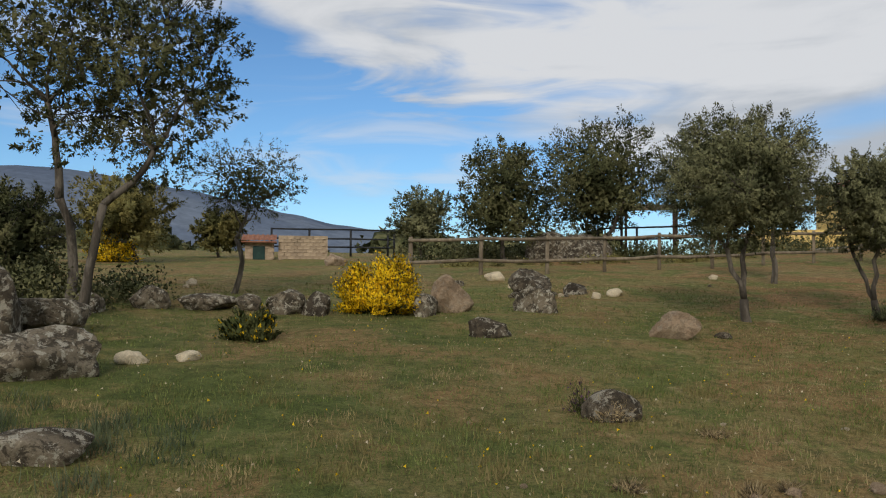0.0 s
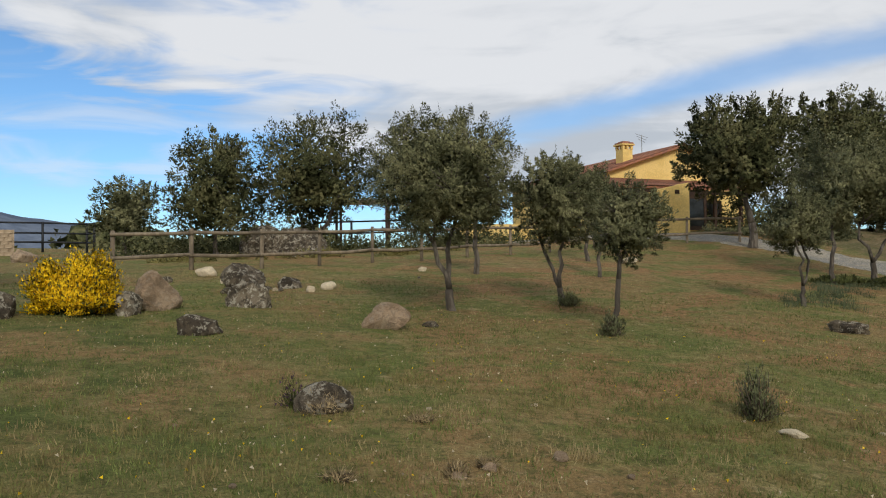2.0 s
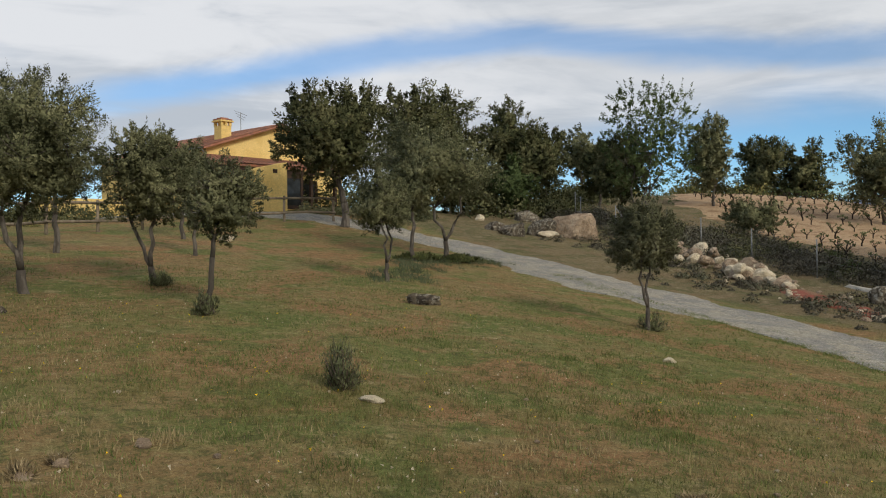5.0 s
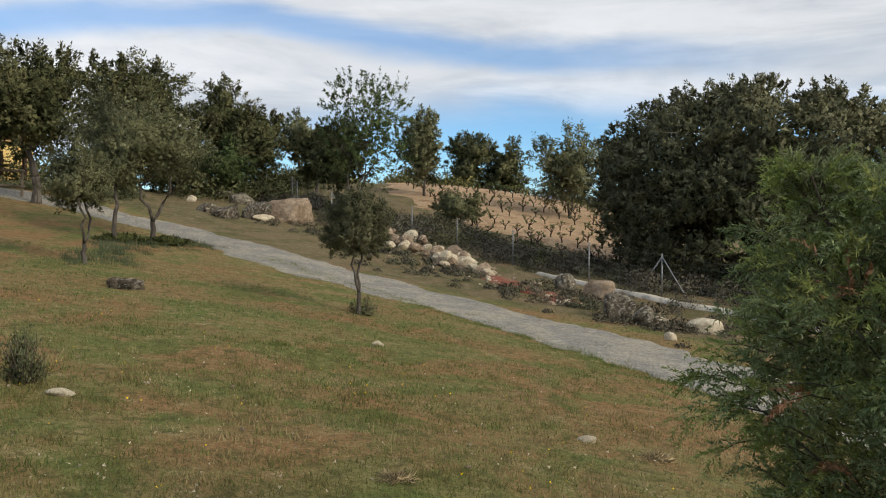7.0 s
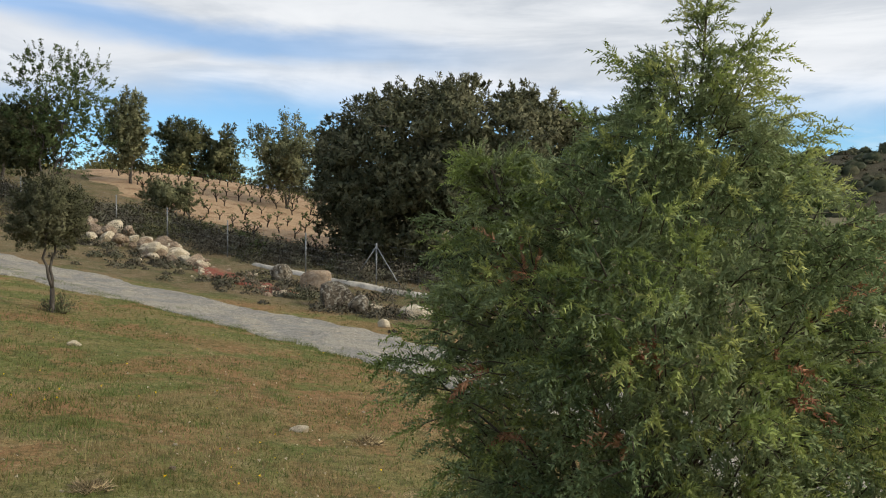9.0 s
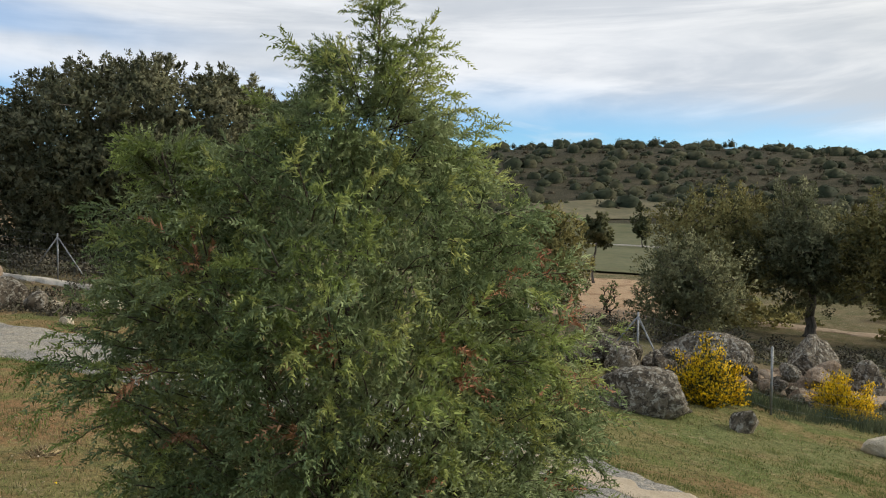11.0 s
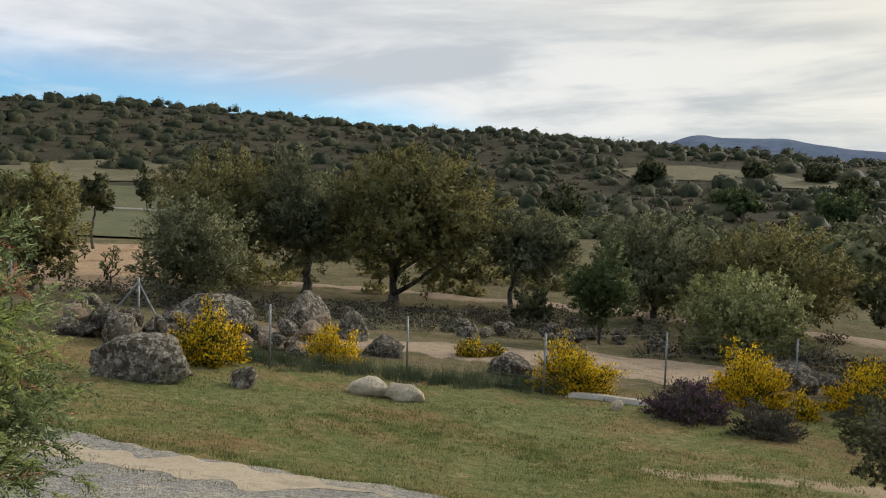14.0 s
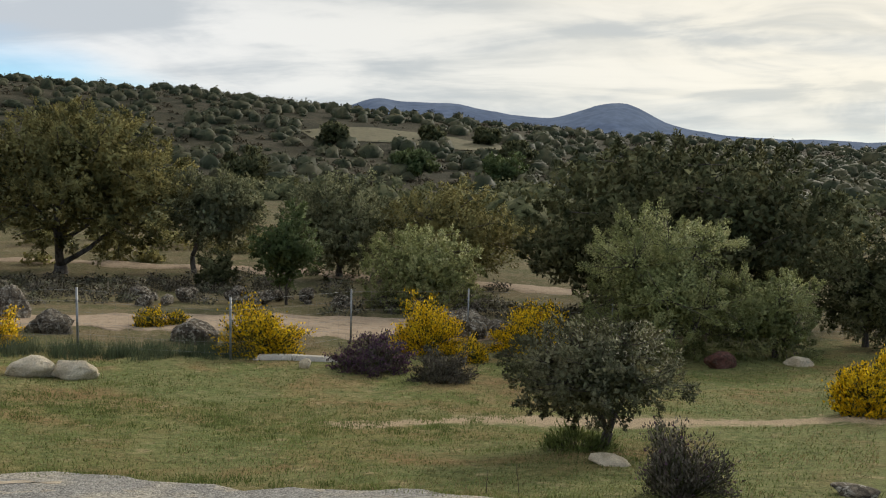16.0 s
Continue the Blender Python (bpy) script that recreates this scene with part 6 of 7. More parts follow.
make_rock("boulder", 21.28, -10.19, 1.20, 0.78, 0.45, GRANITE, "flat grey slab on the stone heap", 173, -173, level=4, sink=0.3)
make_rock("boulder", 21.30, -9.09, 1.30, 0.85, 0.40, DARK_GRANITE, "dark flat slab in the stone heap", 174, -174, level=4, sink=0.3)
make_rock("boulder", 18.45, -17.15, 1.10, 0.72, 0.60, DARK_GRANITE, "dark rock behind the tall grass", 175, -175, level=4, sink=0.3)
make_rock("boulder", 1.59, -22.44, 0.75, 0.55, 0.42, RED_STONE, "dark reddish rock at the foot of a bush", 181, 20, level=4)


def make_stalk(x, y, high, label):
    """A dead stalk with a few side twigs."""
    g = np.random.default_rng(int(x * 100))
    top = thing("dry_stalk", x, y, gz(x, y), label, "dry stalk")
    line = curve((0, 0, -0.03), (g.normal(0, 0.02), g.normal(0, 0.02), high), g, 0.03, 6)
    twigs = Shape().tube(line, np.linspace(0.005, 0.002, 6), 5)
    for k in (2, 3, 4):
        twigs.tube(curve(line[k], line[k] + np.array([g.normal(0, 0.03), g.normal(0, 0.03), 0.05]), g, 0.1, 3), [0.002, 0.0015, 0.001], 4)
    link_mesh("stem", twigs.mesh(True), TWIG, top)


make_stalk(2.59, -8.36, 0.34, "thin dead stalk standing in the dry grass")
make_stalk(2.94, -8.34, 0.24, "short dead stalk standing in the dry grass")


# ---- juniper beside the camera ----
def make_juniper():
    x, y = 3.72, -0.42
    top = thing("juniper", x, y, gz(x, y), "tall feathery green juniper with a few rusty withered sprays", "tree")
    rng = np.random.default_rng(77)
    levels, reach = [-0.1, 0.4, 0.9, 1.4, 1.9, 2.15, 2.38, 2.58, 2.8, 3.2], [0.56, 0.70, 0.82, 0.86, 0.82, 0.70, 0.44, 0.17, 0.06, 0.02]
    lean = np.array([0.0, -0.17, 0.0])
    wood = Shape()
    leader = curve((0, 0.06, -0.2), (0.0, -0.2, 3.2), rng, 0.012, 9)
    wood.tube(leader, np.linspace(0.03, 0.003, 9), 7)
    second = curve((0, 0.1, 0.6), (-0.1, 0.66, 2.42), rng, 0.04, 6)
    wood.tube(second, np.linspace(0.014, 0.003, 6), 6)
    shoots = []

    def bough(p, d, long, kind, twigs, droop):
        """A shoot that rises, bends over at its tip and bears small side shoots."""
        t = np.linspace(0, 1, 6)[:, None]
        line = p + d * long * t + np.array([0, 0, -droop]) * long * t ** 2
        wood.tube(line[::2], [0.0035, 0.0025, 0.001], 3)
        u = np.sort(rng.uniform(0.1, 1.0, twigs))
        for e in u:
            q = p + d * long * e + np.array([0, 0, -droop]) * long * e * e
            ahead = unit(d + np.array([0, 0, -2 * droop * e]))
            way = unit(ahead * 0.9 + unit(np.cross(ahead, rng.normal(0, 1, 3))) * (0.95 - 0.5 * e) + np.array([0, 0, -0.12]))
            # tips in fresh green; the darker foot colour carries some of the inner shade
            shoots.append((q, way, rng.uniform(0.08, 0.15) * (1.15 - 0.45 * e), "blue" if kind == "green" and e < 0.45 else kind))

    for k in range(2250):
        h = rng.uniform(-0.1, 2.8) if k % 3 else rng.uniform(0.3, 2.0)
        wide = float(np.interp(h, levels, reach))
        if rng.random() > wide + 0.3:
            continue
        a = rng.uniform(0, 6.28)
        north = 1 + 0.14 * max(0.0, math.sin(a)) * float(np.clip((h - 1.2) / 0.5, 0, 1))
        w = wide * north * (1 + 0.13 * math.sin(5 * a + 3.1 * h)) * rng.uniform(0.3, 0.95) ** 0.6
        out = np.array([math.cos(a), math.sin(a), 0.0])
        p = out * w + np.array([0, 0, h]) + lean * (h / 3) + np.array([0, 0.06 - 0.22 * float(np.clip((1.7 - h) / 1.2, 0, 1)), 0])
        d = unit(out * 0.9 + np.array([0, 0, rng.uniform(0.25, 1.1)]) + rng.normal(0, 0.28, 3))
        field = noise.noise(Vector(p * 2.1 + np.array([3.0, 8.0, 1.0])))
        kind = "blue" if field + rng.normal(0, 0.25) > 0.05 else "green"
        if w > 0.7 * wide and 0.6 < h < 2.1 and rng.random() < 0.05:
            kind = "dead"
        bough(p, d, rng.uniform(0.16, 0.30) * min(1.0, 0.5 + wide), kind, 6 if kind == "dead" else 9, rng.uniform(0.15, 0.6))
        if k % 30 == 0:
            wood.tube(curve(leader[int(np.clip((h - w * 0.8) / 3.1 * 8, 0, 8))], p, rng, 0.05, 5), np.linspace(0.008, 0.003, 5), 4)
    # the smaller second top
    for k in range(90):
        h = rng.uniform(1.8, 2.42)
        a = rng.uniform(0, 6.28)
        out = np.array([math.cos(a), math.sin(a), 0.0])
        axis = np.array([np.interp(h, second[:, 2], second[:, c]) for c in range(2)] + [h])
        bough(axis + out * 0.30 * max(0.05, (2.5 - h) / 0.7) * rng.uniform(0.3, 1), unit(out * 0.7 + np.array([0, 0, 0.9])), rng.uniform(0.1, 0.2), "green", 8, 0.4)
    # arms and tips that stand out of the top
    for k in range(34):
        h = rng.uniform(2.2, 2.75)
        a = rng.uniform(0, 6.28)
        out = np.array([math.cos(a), math.sin(a), 0.0])
        p = out * float(np.interp(h, levels, reach)) * 0.5 + np.array([0, 0, h]) + lean * (h / 3)
        bough(p, unit(out * rng.uniform(0.5, 1.0) + np.array([0, 0, 0.9])), rng.uniform(0.30, 0.55), "green", 15, rng.uniform(0.15, 0.4))
    for k in range(30):
        h = rng.uniform(2.5, 3.15)
        a = rng.uniform(0, 6.28)
        out = np.array([math.cos(a), math.sin(a), 0.0])
        p = np.array([np.interp(h, leader[:, 2], leader[:, c]) for c in range(2)] + [h])
        bough(p, unit(out * 0.7 + np.array([0, 0, 1.0])), rng.uniform(0.08, 0.24) * (3.6 - h), "green", 6, 0.3)
    link_mesh("trunk", wood.mesh(True), TWIG, top)
    groups = {"green": [], "blue": [], "dead": []}
    faces = {"green": [], "blue": [], "dead": []}
    # fill needles close the middle near the leader, its shade in their darker green
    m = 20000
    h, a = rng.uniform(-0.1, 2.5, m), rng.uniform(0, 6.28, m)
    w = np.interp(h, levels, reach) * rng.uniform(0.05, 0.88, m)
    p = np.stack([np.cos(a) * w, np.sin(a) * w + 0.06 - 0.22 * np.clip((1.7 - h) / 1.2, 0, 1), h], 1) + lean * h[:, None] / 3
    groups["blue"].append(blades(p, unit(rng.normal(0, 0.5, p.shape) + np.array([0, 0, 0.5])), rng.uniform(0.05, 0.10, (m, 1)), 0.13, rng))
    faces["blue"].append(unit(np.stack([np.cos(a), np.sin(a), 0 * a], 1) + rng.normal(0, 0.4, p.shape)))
    for p, d, long, kind in shoots:
        m = max(5, int(long / 0.0108))
        t = np.linspace(0.0, 1, m)[:, None]
        axis = p + d * long * t + np.array([0, 0, -0.15]) * long * t ** 2
        way = unit(d + np.array([0, 0, -0.3]) * t)
        outward = unit(np.array([p[0], p[1], 0.25]))
        for side in range(2):
            r = unit(np.cross(way, rng.normal(0, 1, (m, 3))))
            along = unit(way * 0.8 + r * 0.75)
            across = unit(np.cross(along, rng.normal(0, 1, (m, 3)))) * 0.0042
            q = rng.uniform(0.018, 0.034, (m, 1)) * (1.15 - 0.4 * t)
            groups[kind].append(np.stack([axis + across, axis - across, axis + along * q], 1))
            faces[kind].append(unit(r * 0.8 + outward * 0.35 + np.array([0, 0, 0.75])))
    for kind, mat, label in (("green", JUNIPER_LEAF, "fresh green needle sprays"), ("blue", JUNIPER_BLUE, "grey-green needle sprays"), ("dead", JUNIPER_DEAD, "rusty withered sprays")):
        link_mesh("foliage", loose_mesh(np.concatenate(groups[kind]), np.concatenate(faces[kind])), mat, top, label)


make_juniper()


# ---- loose stones ----
def make_rubble(centre_line, count, spread, sizes, mats, label, group, seed, pile=0.0):
    """Single stones tumbled along a line; pile: how high they are heaped."""
    g = np.random.default_rng(seed)
    first = []
    for k, m in enumerate(mats):
        first.append(make_rock("rubble_stone", 0, 0, 1.0, 0.8, 0.62, m, label, 300 + seed * 10 + k, 0, 0.15, 15, 2, group, "stone", 0.0))
    spots = along_line(centre_line, count, spread, g, *sizes)
    for k, (x, y, s) in enumerate(spots):
        z = gz(x, y) + (pile * g.random() ** 1.5 if pile else 0.0) - 0.12 * s
        m = pose(x, y, z, g.uniform(-18, 18), g.uniform(-18, 18), g.uniform(0, 360)) @ Matrix.Diagonal((s, s, s, 1))
        if k < len(first):
            first[k].matrix_world = m
        else:
            ob = copy_thing(first[k % len(first)], pose(0, 0, 0))
            ob.matrix_basis = m


# ---- vines ----
def make_vines():
    rng = np.random.default_rng(21)
    kinds = []
    for k in range(3):
        vine = thing("grape_vine", 0, 0, -60, "knotty pruned grape vine with first green shoots in ploughed soil", "vine", "vines in rows")
        wood = Shape().tube(curve((0, 0, -0.1), (0.05, 0.02, 0.32), rng, 0.15, 5), [0.06, 0.05, 0.045, 0.05, 0.04], 6)
        tips = []
        for _ in range(5):
            a = rng.uniform(0, 6.28)
            e = np.array([0.32 * math.cos(a), 0.32 * math.sin(a), rng.uniform(0.5, 0.75)])
            wood.tube(curve((0.05, 0.02, 0.3), e, rng, 0.15, 4), [0.03, 0.022, 0.018, 0.01], 5)
            tips.append(e)
        link_mesh("stem", wood.mesh(True), VINE_WOOD, vine)
        tagged(link_mesh("foliage", loose_mesh(*leaves(np.array(tips), np.full(5, 0.11), 70, 0.09, rng, 0.3, 0.4, 0.8)), FRESH_LEAF, vine), kind="stuff")
        kinds.append(vine)
    used = set()

    def plant(x0, y0, x1, y1, wide, step):
        way = np.array([x1 - x0, y1 - y0])
        long = np.hypot(*way)
        way = way / long
        side = np.array([way[1], -way[0]])
        for u in np.arange(-wide, wide + 0.1, 2.0):
            for a in np.arange(0, long, step):
                x, y = np.array([x0, y0]) + way * (a + 0.55 * u + rng.normal(0, 0.2)) + side * (u + rng.normal(0, 0.2))
                k = int(rng.integers(0, 3))
                m = pose(x, y, gz(x, y) + 0.05, 0, 0, rng.uniform(0, 360)) @ Matrix.Scale(rng.uniform(0.72, 1.05), 4)
                if k not in used:
                    used.add(k)
                    kinds[k].matrix_world = m
                else:
                    copy_thing(kinds[k], pose(0, 0, 0)).matrix_basis = m

    plant(44, 8, 72, 30, 8, 2.3)
    plant(40, -16, 60, -26, 4, 2.3)


make_vines()


# ---- scrub, far woods, grass ----
def make_scrub(name, places, size, mat, label, per=90, leaf=0.09, seed=3, tall=0.8, category="scrub", heart=0.0, raised=0.0):
    """Low bushes too many to count, as one mass. places: array of x, y, scale."""
    rng = np.random.default_rng(seed)
    parts, faces = [], []
    for x, y, s in places:
        stretch = rng.uniform(0.72, 1.35, 3) if heart else np.ones(3)
        n = int(per * 1.6 * (0.6 + 0.4 * s))
        d = unit(rng.normal(0, 1, (n, 3)))
        d[:, 2] = np.abs(d[:, 2])
        p = d * rng.uniform(0.82 if heart else 0.55, 1.05, (n, 1)) * np.array([size * s, size * s, size * s * tall]) * stretch * (1 + 0.2 * np.sin(6 * d[:, :1] + x) * np.cos(5 * d[:, 1:2] + y))
        p = p + np.array([x, y, gz(x, y) - 0.05 + raised * s])
        along = unit(rng.normal(0, 1, (n, 3)))
        parts.append(blades(p - along * leaf * 0.4, along, leaf * rng.uniform(0.6, 1.4, (n, 1)) * (0.6 + 0.4 * s), 0.85, rng))
        faces.append(np.repeat(unit(d + rng.normal(0, 0.22, (n, 3)) + np.array([0, 0, 0.25]))[:, None], 3, axis=1))
        if heart:
            turn = np.linspace(0, 2 * np.pi, 8)
            rings = [np.stack([c * np.cos(turn + e), c * np.sin(turn + e), np.full(8, h)], 1) * rng.uniform(0.8, 1.12, (8, 1)) for c, h, e in ((0.9, -0.15, 0.0), (1.0, 0.4, 0.3), (0.66, 0.82, 0.1), (0.06, 1.0, 0.0))]
            for q in rings:
                q[-1] = q[0]
            tri = []
            for lo, hi in zip(rings, rings[1:]):
                tri += [np.stack([lo[:-1], lo[1:], hi[1:]], 1), np.stack([lo[:-1], hi[1:], hi[:-1]], 1)]
            tri = np.concatenate(tri)
            faces.append(unit(tri + np.array([0, 0, 0.15]) + rng.normal(0, 0.12, tri.shape)))
            parts.append(tri * np.array([size * s, size * s, size * s * tall]) * stretch * heart + np.array([x, y, gz(x, y) - 0.05 + raised * s]))
        if raised:
            stem = np.array([[-0.12, 0, -0.3], [0.12, 0, -0.3], [0.1, 0, raised + 0.3], [0, -0.12, -0.3], [0, 0.12, -0.3], [0, 0.1, raised + 0.3]]) * s
            parts.append(stem.reshape(2, 3, 3) + np.array([x, y, gz(x, y)]))
            faces.append(np.repeat(np.array([[0, -1.0, 0], [1.0, 0, 0]])[:, None], 3, axis=1))
    tagged(link_mesh(name, loose_mesh(np.concatenate(parts), np.concatenate(faces)), mat), label, category, "", "stuff")


def along_line(points, count, spread, rng, low=0.6, high=1.3):
    pts = np.asarray(points, float)
    s = np.concatenate([[0], np.cumsum(np.hypot(*np.diff(pts, axis=0).T))])
    q = rng.uniform(0, s[-1], count)
    x = np.interp(q, s, pts[:, 0]) + rng.normal(0, spread, count)
    y = np.interp(q, s, pts[:, 1]) + rng.normal(0, spread, count)
    return np.stack([x, y, rng.uniform(low, high, count)], 1)


def make_tall_grass(name, points, count, spread, tall, label, mat=None):
    """Standing blades in tufts along a line."""
    g = np.random.default_rng(len(name))
    tufts = along_line(points, count // 40, spread, g)
    k = g.integers(0, len(tufts), count)
    x = tufts[k, 0] + g.normal(0, 0.10, count)
    y = tufts[k, 1] + g.normal(0, 0.10, count)
    p = np.stack([x, y, ground_z(x, y) - 0.01], 1)
    way = unit(np.concatenate([g.normal(0, 0.3, (count, 2)), np.ones((count, 1))], 1))
    side = unit(np.cross(way, g.normal(0, 1, (count, 3)))) * 0.006
    h = tall * g.uniform(0.4, 1.2, (count, 1)) * tufts[k, 2:3]
    tagged(link_mesh(name, loose_mesh(np.stack([p - side, p + side, p + way * h], 1)), mat or TALL_GRASS), label, "grass", "", "stuff")


rng = np.random.default_rng(31)
make_scrub("oak_undergrowth", along_line([(-9.5, 13.0), (-7.6, 14.5), (-6.6, 17.0)], 26, 0.8, rng), 0.75, OAK_LEAF, "dark undergrowth between boulders and oaks", 300, 0.07, 17, 1.2)
make_scrub("bank_scrub", along_line([(44, 31), (41, 25), (39.5, 19), (37, 13), (34.5, 8), (32.5, 3), (31, -2)], 200, 1.3, rng), 0.8, SCRUB_LEAF, "grey heathery scrub along the wire fence", 270, 0.075, 4)
make_scrub("crest_scrub", along_line([(0, 40), (6, 38.5), (14, 39), (20, 41)], 60, 0.9, rng), 1.0, OAK_LEAF, "dark low bushes along the crest behind the fence", 240, 0.1, 16)
make_scrub("bank_heath", along_line([(38, 28), (35, 22), (31.5, 16.5), (28.6, 11), (26.6, 6), (24, 1)], 260, 1.3, rng, 0.4, 1.3), 0.34, SCRUB_LEAF, "low brown heath on the bank beside the track", 110, 0.06, 18)
make_scrub("ridge_scrub", along_line([(31, 38), (38, 36), (46, 36), (54, 40), (62, 43)], 60, 2.0, rng), 1.5, OAK_LEAF, "dark bushes along the rise beside the house", 260, 0.15, 20, 1.0)
make_scrub("ridge_scrub_far", along_line([(62, 43), (72, 40), (82, 36), (86, 28), (88, 18)], 50, 2.5, rng), 1.6, BROWN_LEAF, "brownish bushes along the upper edge of the vineyard", 220, 0.2, 21, 0.9)
make_scrub("fence_scrub", along_line([(-0.5, 30.5), (4, 32), (9, 33.5), (12, 35.5)], 26, 0.7, rng, 0.4, 1.1), 0.5, BROWN_LEAF, "low dark bushes between outcrop and fence", 260, 0.06, 22)
make_scrub("house_hedge", along_line([(25.5, 35.2), (29, 33.5), (32.5, 31.5)], 22, 0.6, rng), 0.6, OLIVE_LEAF, "low grey-green shrubs before the house", 260, 0.08, 19)
make_scrub("bank_scrub_green", along_line([(48, 38), (45, 30), (43, 22), (38, 15), (34, 7)], 45, 1.4, rng), 0.7, OAK_LEAF, "dark green scrub along the fence", 330, 0.07, 5)
make_scrub("field_scrub", along_line([(34, -14), (30, -22), (24, -30), (16, -33), (8, -31), (0, -31)], 130, 2.2, rng), 0.75, SCRUB_LEAF, "grey scrub under the trees beyond the fence", 220, 0.09, 6)
make_tall_grass("fence_grass", [(18.5, -11.6), (16.4, -14.0), (14.0, -16.6), (12.2, -18.6)], 9000, 0.4, 0.42, "tall blue-green grass along the wire fence")
make_tall_grass("track_grass", [(12.4, -2.6), (10.6, -3.9), (9.0, -4.7), (7.8, -5.2)], 2600, 0.16, 0.07, "short grass between the wheel ruts", GREEN_GRASS)
make_tall_grass("verge_grass", [(24.0, 18.0), (20.2, 10.3), (17.6, 5.4), (14.6, 2.0), (11.0, -1.0)], 9000, 0.22, 0.09, "ragged grass along the edge of the track", GREEN_GRASS)
make_tall_grass("track_side_grass", [(14.2, -3.4), (10.6, -5.5), (9.9, -6.0), (5.8, -7.6), (1.5, -8.2), (-3.0, -8.1)], 9000, 0.13, 0.07, "ragged grass below the track", GREEN_GRASS)
make_tall_grass("oak_grass", [(14.6, 16.0), (19.2, 20.0), (21.6, 20.6), (23.4, 20.0)], 5000, 0.5, 0.22, "long green grass under young oaks")
make_tall_grass("rock_grass", [(-5.5, 7.2), (-3.5, 6.6), (-1.8, 6.4)], 5000, 0.5, 0.16, "long grass over a low rock")
make_tall_grass("turf_tufts", [(-5, 8), (3, 9), (10, 7), (11.5, 3)], 15000, 2.2, 0.075, "low grass tufts in the turf", GREEN_GRASS)
make_tall_grass("straw_tufts", [(-3, 7), (4, 7), (9, 4), (10, 1)], 22000, 2.0, 0.08, "dry straw tufts in the turf", GRASS)
make_tall_grass("lower_tufts", [(13, -10), (9, -12), (4, -13)], 16000, 1.3, 0.08, "green grass tufts below the track", GREEN_GRASS)


def far_bushes(count, low, high, r0, r1, seed):
    g = np.random.default_rng(seed)
    az = np.radians(g.uniform(low, high, count))
    r = np.sqrt(g.uniform(r0 * r0, r1 * r1, count))
    keep = np.array([noise.noise(Vector((a * 40, b * 0.018, seed))) for a, b in zip(np.degrees(az) / 10, r)]) > -0.3
    deg = np.degrees(az)
    for a0, a1, q0, q1 in ((110.5, 118.6, 60, 200), (108.0, 120.0, 188, 222), (149, 162, 262, 300)):
        keep &= ~((deg > a0) & (deg < a1) & (r > q0) & (r < q1))
    return np.stack([r * np.sin(az), r * np.cos(az), g.uniform(0.35, 1.4, count) ** 1.3], 1)[keep]


make_scrub("hill_woods", far_bushes(3500, 95, 200, 150, 460, 9), 2.45, WOODS_LEAF, "dark holm oak scrub scattered over the far hillside", 18, 0.6, 8, 0.95, "woods", 0.9)
make_scrub("hill_scrub", far_bushes(2200, 95, 200, 120, 440, 10), 1.3, HEATH_LEAF, "brownish heath scrub on the far hillside", 26, 0.5, 9, 0.7, "woods", 0.0)
def skyline(count, low, high, seed):
    """Places along the brow of the hill."""
    g = np.random.default_rng(seed)
    r = np.linspace(150, 460, 90)
    rows = []
    for a in np.radians(g.uniform(low, high, count)):
        k = int(np.argmax((ground_z(r * math.sin(a), r * math.cos(a)) - 1.7) / r))
        rows.append((r[k] * math.sin(a), r[k] * math.cos(a), g.uniform(0.5, 1.2)))
    return rows


make_scrub("skyline_trees", skyline(60, 100, 188, 24), 1.7, WOODS_LEAF, "small dark trees along the brow of the hill", 90, 0.45, 25, 1.3, "woods", 0.7, 1.0)
make_scrub("valley_woods", far_bushes(520, 95, 205, 62, 170, 11), 2.0, OAK_LEAF, "olive bushes on the valley floor", 70, 0.45, 10, 0.85, "woods", 0.88)
make_scrub("front_woods", far_bushes(350, -50, 10, 62, 200, 12), 2.0, OAK_LEAF, "dark bushes below the crest of the slope", 90, 0.5, 11, 0.8, "woods", 0.88)
make_scrub("rise_woods", far_bushes(260, 22, 95, 88, 150, 13), 2.3, OAK_LEAF, "dark oak bushes on the rise behind the vineyard", 110, 0.5, 12, 0.9, "woods", 0.88)


make_scrub("orchard_scrub", far_bushes(150, 120, 200, 47, 66, 14), 1.1, BROWN_LEAF, "olive scrub behind the oaks beyond the fence", 150, 0.2, 23, 0.8)


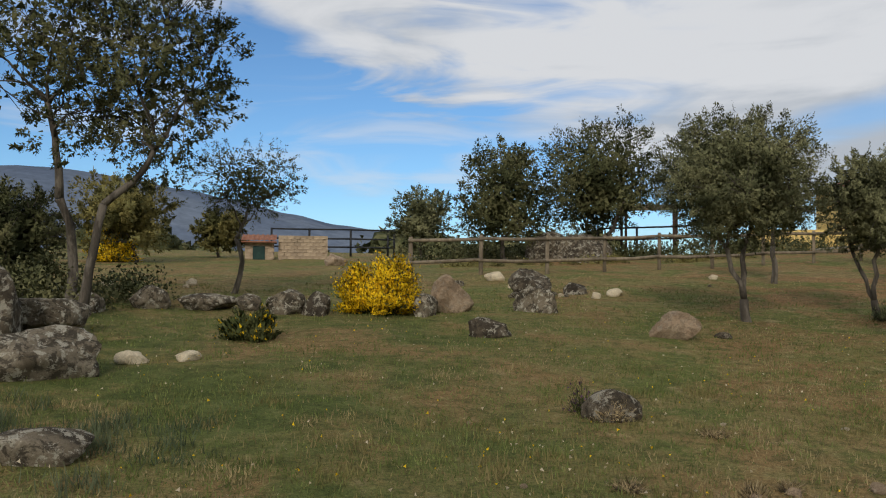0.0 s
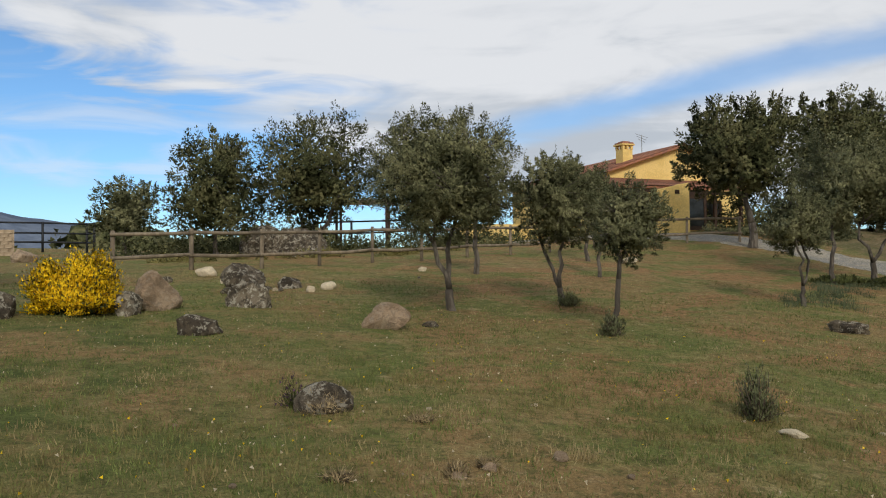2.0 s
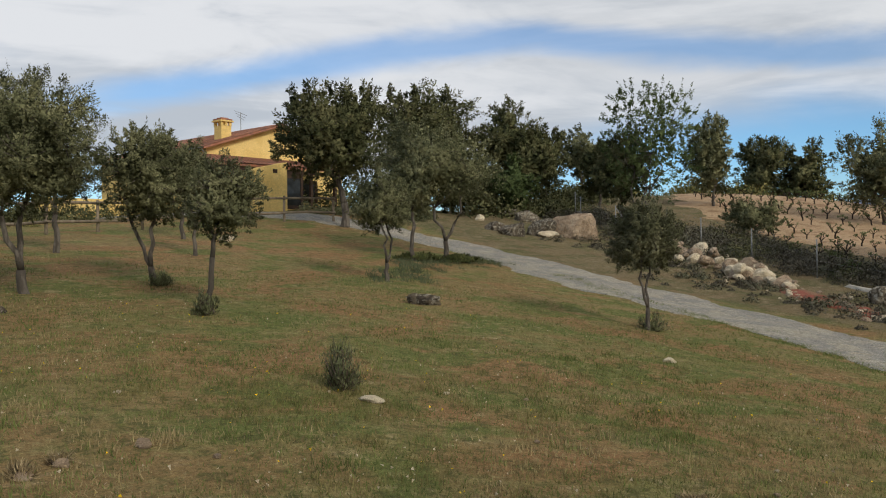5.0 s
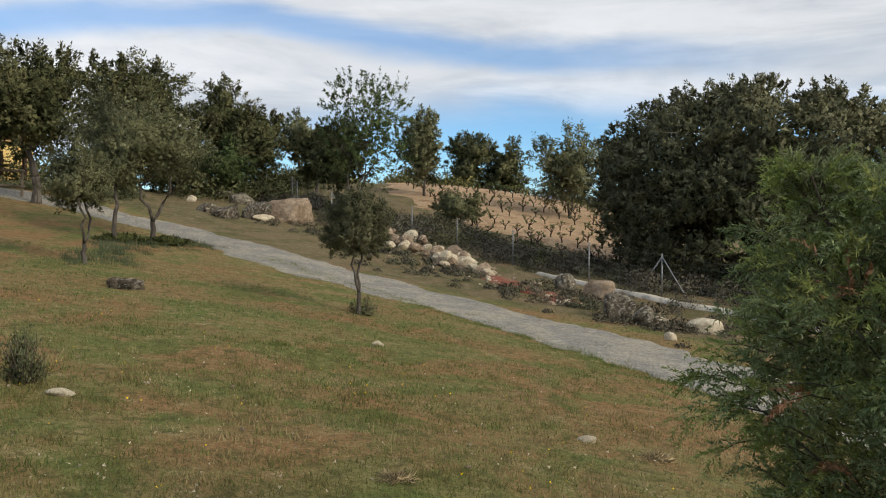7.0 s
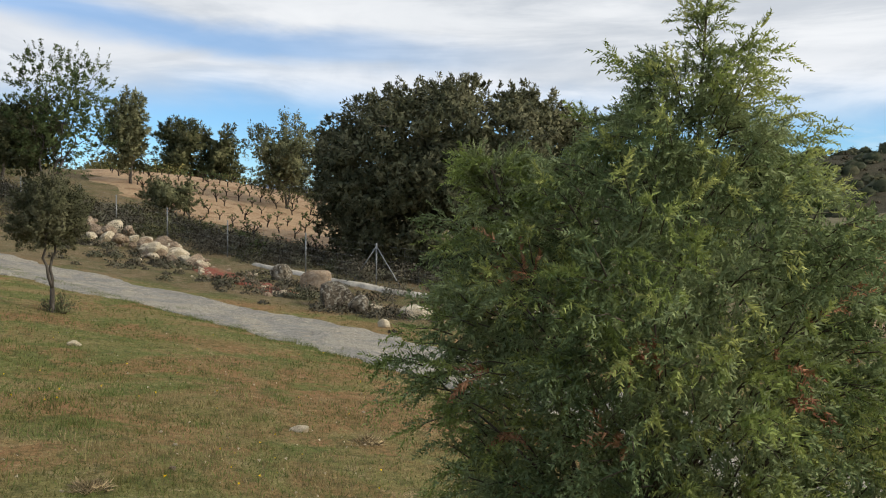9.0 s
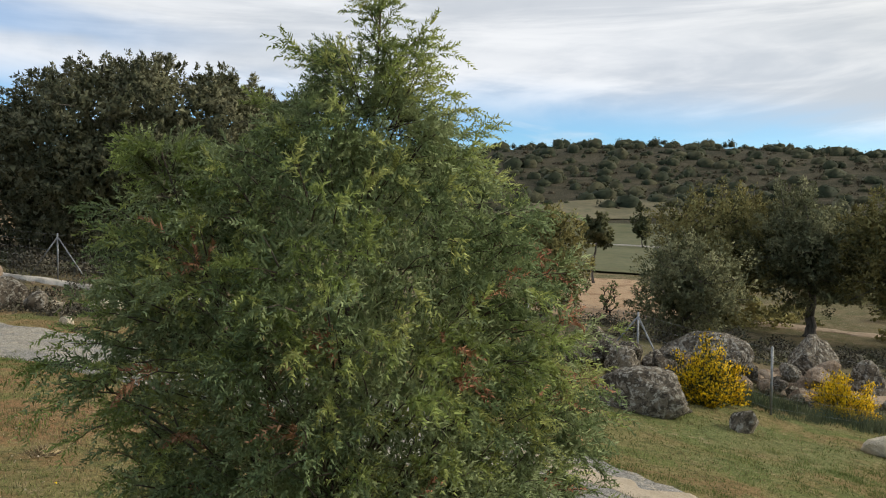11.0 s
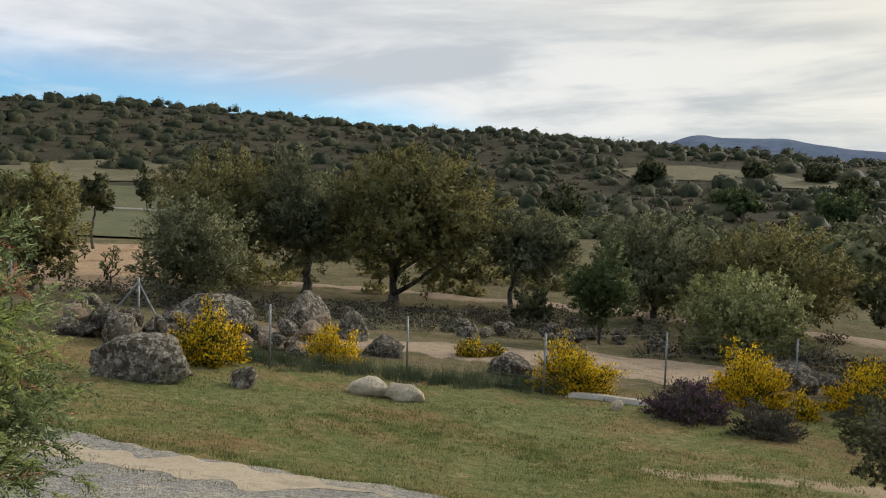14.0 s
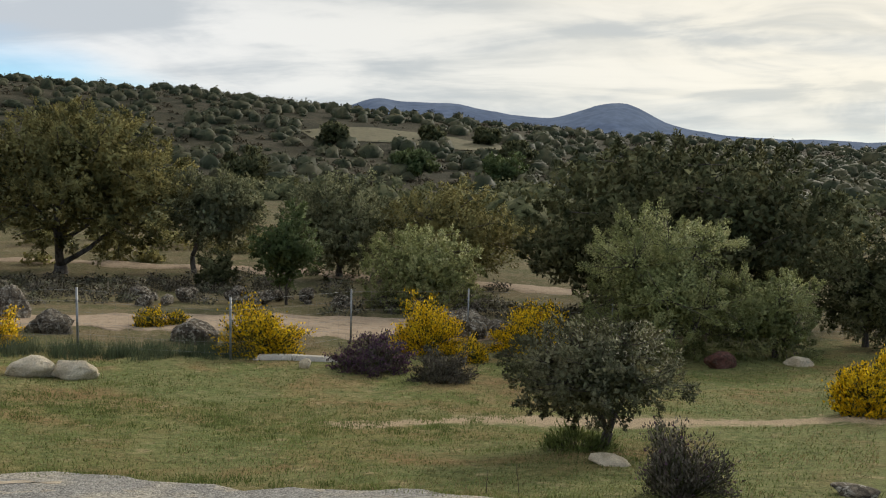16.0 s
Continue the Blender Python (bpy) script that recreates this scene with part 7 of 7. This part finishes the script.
def make_grass(name, count, r0, r1, az0, az1, mat, label, tall, seed):
    """Short blades strewn over the near turf, thicker in patches, none on the track."""
    g = np.random.default_rng(seed)
    az = np.radians(g.uniform(az0, az1, count))
    r = np.exp(g.uniform(math.log(r0), math.log(r1), count))
    x, y = r * np.sin(az), r * np.cos(az)
    patch = np.sin(x * 1.3 + 1.1 * np.sin(y * 0.9 + seed)) * np.sin(y * 1.1 + np.sin(x * 0.7)) + 0.5 * np.sin(x * 3.7 + seed) * np.sin(y * 4.1)
    keep = patch + g.normal(0, 0.5, count) > -0.35
    if mat is GRASS:
        # little straw where the grass is lush
        keep &= g.random(count) > 0.85 * np.clip((4.0 - x) / 5.0, 0, 1) * np.clip((18.0 - y) / 5.0, 0, 1) * np.clip((y - 2.0) / 2.0, 0, 1)
    track = np.array(ROAD)
    for a, b in zip(track, track[1:]):
        way = b[:2] - a[:2]
        t = np.clip(((x - a[0]) * way[0] + (y - a[1]) * way[1]) / (way @ way), 0, 1)
        keep &= np.hypot(x - a[0] - t * way[0], y - a[1] - t * way[1]) > a[2] + t * (b[2] - a[2]) - np.abs(g.normal(0, 0.16, count))
    for a, b, w in PATH:
        way = np.subtract(b, a)
        t = np.clip(((x - a[0]) * way[0] + (y - a[1]) * way[1]) / (way @ way), 0, 1)
        keep &= np.hypot(x - a[0] - t * way[0], y - a[1] - t * way[1]) > w * 0.8 + np.abs(g.normal(0, 0.2, count))
    x, y, r = x[keep], y[keep], r[keep]
    n = len(x)
    p = np.stack([x, y, ground_z(x, y) - 0.005], 1)
    h = tall * g.uniform(0.4, 1.3, (n, 1)) * (0.8 + 0.02 * r[:, None])
    way = unit(np.concatenate([g.normal(0, 0.45, (n, 2)), np.ones((n, 1))], 1))
    side = unit(np.cross(way, g.normal(0, 1, (n, 3)))) * (0.0022 + 0.00045 * r[:, None])
    v = np.stack([p - side, p + side, p + way * h], 1)
    tagged(link_mesh(name, loose_mesh(v), mat), label, "grass", "", "stuff")


make_grass("grass_dry", 215000, 4.0, 26, -35, 185, GRASS, "short dry straw-coloured grass blades", 0.045, 14)
make_grass("grass_green", 150000, 4.0, 22, -35, 185, GREEN_GRASS, "short green grass blades", 0.05, 15)

make_rubble([(36.6, 20.2), (34.6, 18.0), (32.6, 15.6), (31.0, 13.4)], 64, 0.5, (0.18, 0.92), (PALE_GRANITE, PINK_GRANITE, PINK_GRANITE), "tumbled pale granite stone on the bank", "rubble on the bank", 41, 0.35)
make_rubble([(36, 20), (33, 16), (29, 10.5), (26.4, 5.0), (24, 0.5)], 130, 0.9, (0.08, 0.34), (PALE_GRANITE, PINK_GRANITE), "loose granite stone beside the track", "stones beside the track", 42)
make_rubble([(21.5, -9.4), (20.0, -12.6), (19.4, -15.5)], 90, 0.7, (0.35, 0.9), (GRANITE, PINK_GRANITE, DARK_GRANITE), "granite stone of a tumbled dry wall", "tumbled dry wall", 43, 0.7)
make_rubble([(24, -24), (19, -28.5), (12, -30), (9.5, -24.2)], 45, 0.9, (0.3, 0.9), (GRANITE, DARK_GRANITE), "granite stone of an old field wall", "field wall stones", 44, 0.2)
make_rubble([(-7, 20), (-3, 19), (2, 20.5), (5, 21)], 26, 1.2, (0.12, 0.35), (GRANITE, PALE_GRANITE), "small granite stone in the grass", "stones in the grass", 45)
make_rubble([(-2, 6.5), (2, 6.2), (4.5, 5.6), (7, 3.2), (8.5, 1.0)], 22, 1.6, (0.03, 0.08), (PALE_GRANITE, PINK_GRANITE), "pebble lying in the short turf", "pebbles in the turf", 46)


def make_flecks(name, count, size, mat, label, seed):
    """Tiny flowers in the turf."""
    g = np.random.default_rng(seed)
    az = np.radians(g.uniform(-32, 80, count))
    r = np.exp(g.uniform(math.log(4.5), math.log(17), count))
    x, y = r * np.sin(az), r * np.cos(az)
    keep = np.sin(x * 0.9 + seed) * np.sin(y * 1.1) + g.normal(0, 0.5, count) > 0.1
    p = np.stack([x, y, ground_z(x, y) + g.uniform(0.03, 0.07, count)], 1)[keep]
    along = unit(g.normal(0, 1, p.shape))
    tagged(link_mesh(name, loose_mesh(blades(p, along, size * g.uniform(0.7, 1.4, (len(p), 1)), 1.0, g)), mat), label, "flowers", "", "stuff")


make_flecks("daisies", 1600, 0.022, PALE_GRANITE, "tiny white daisies in the turf", 51)
make_flecks("buttercups", 900, 0.02, BROOM_FLOWER, "tiny yellow flowers in the turf", 52)
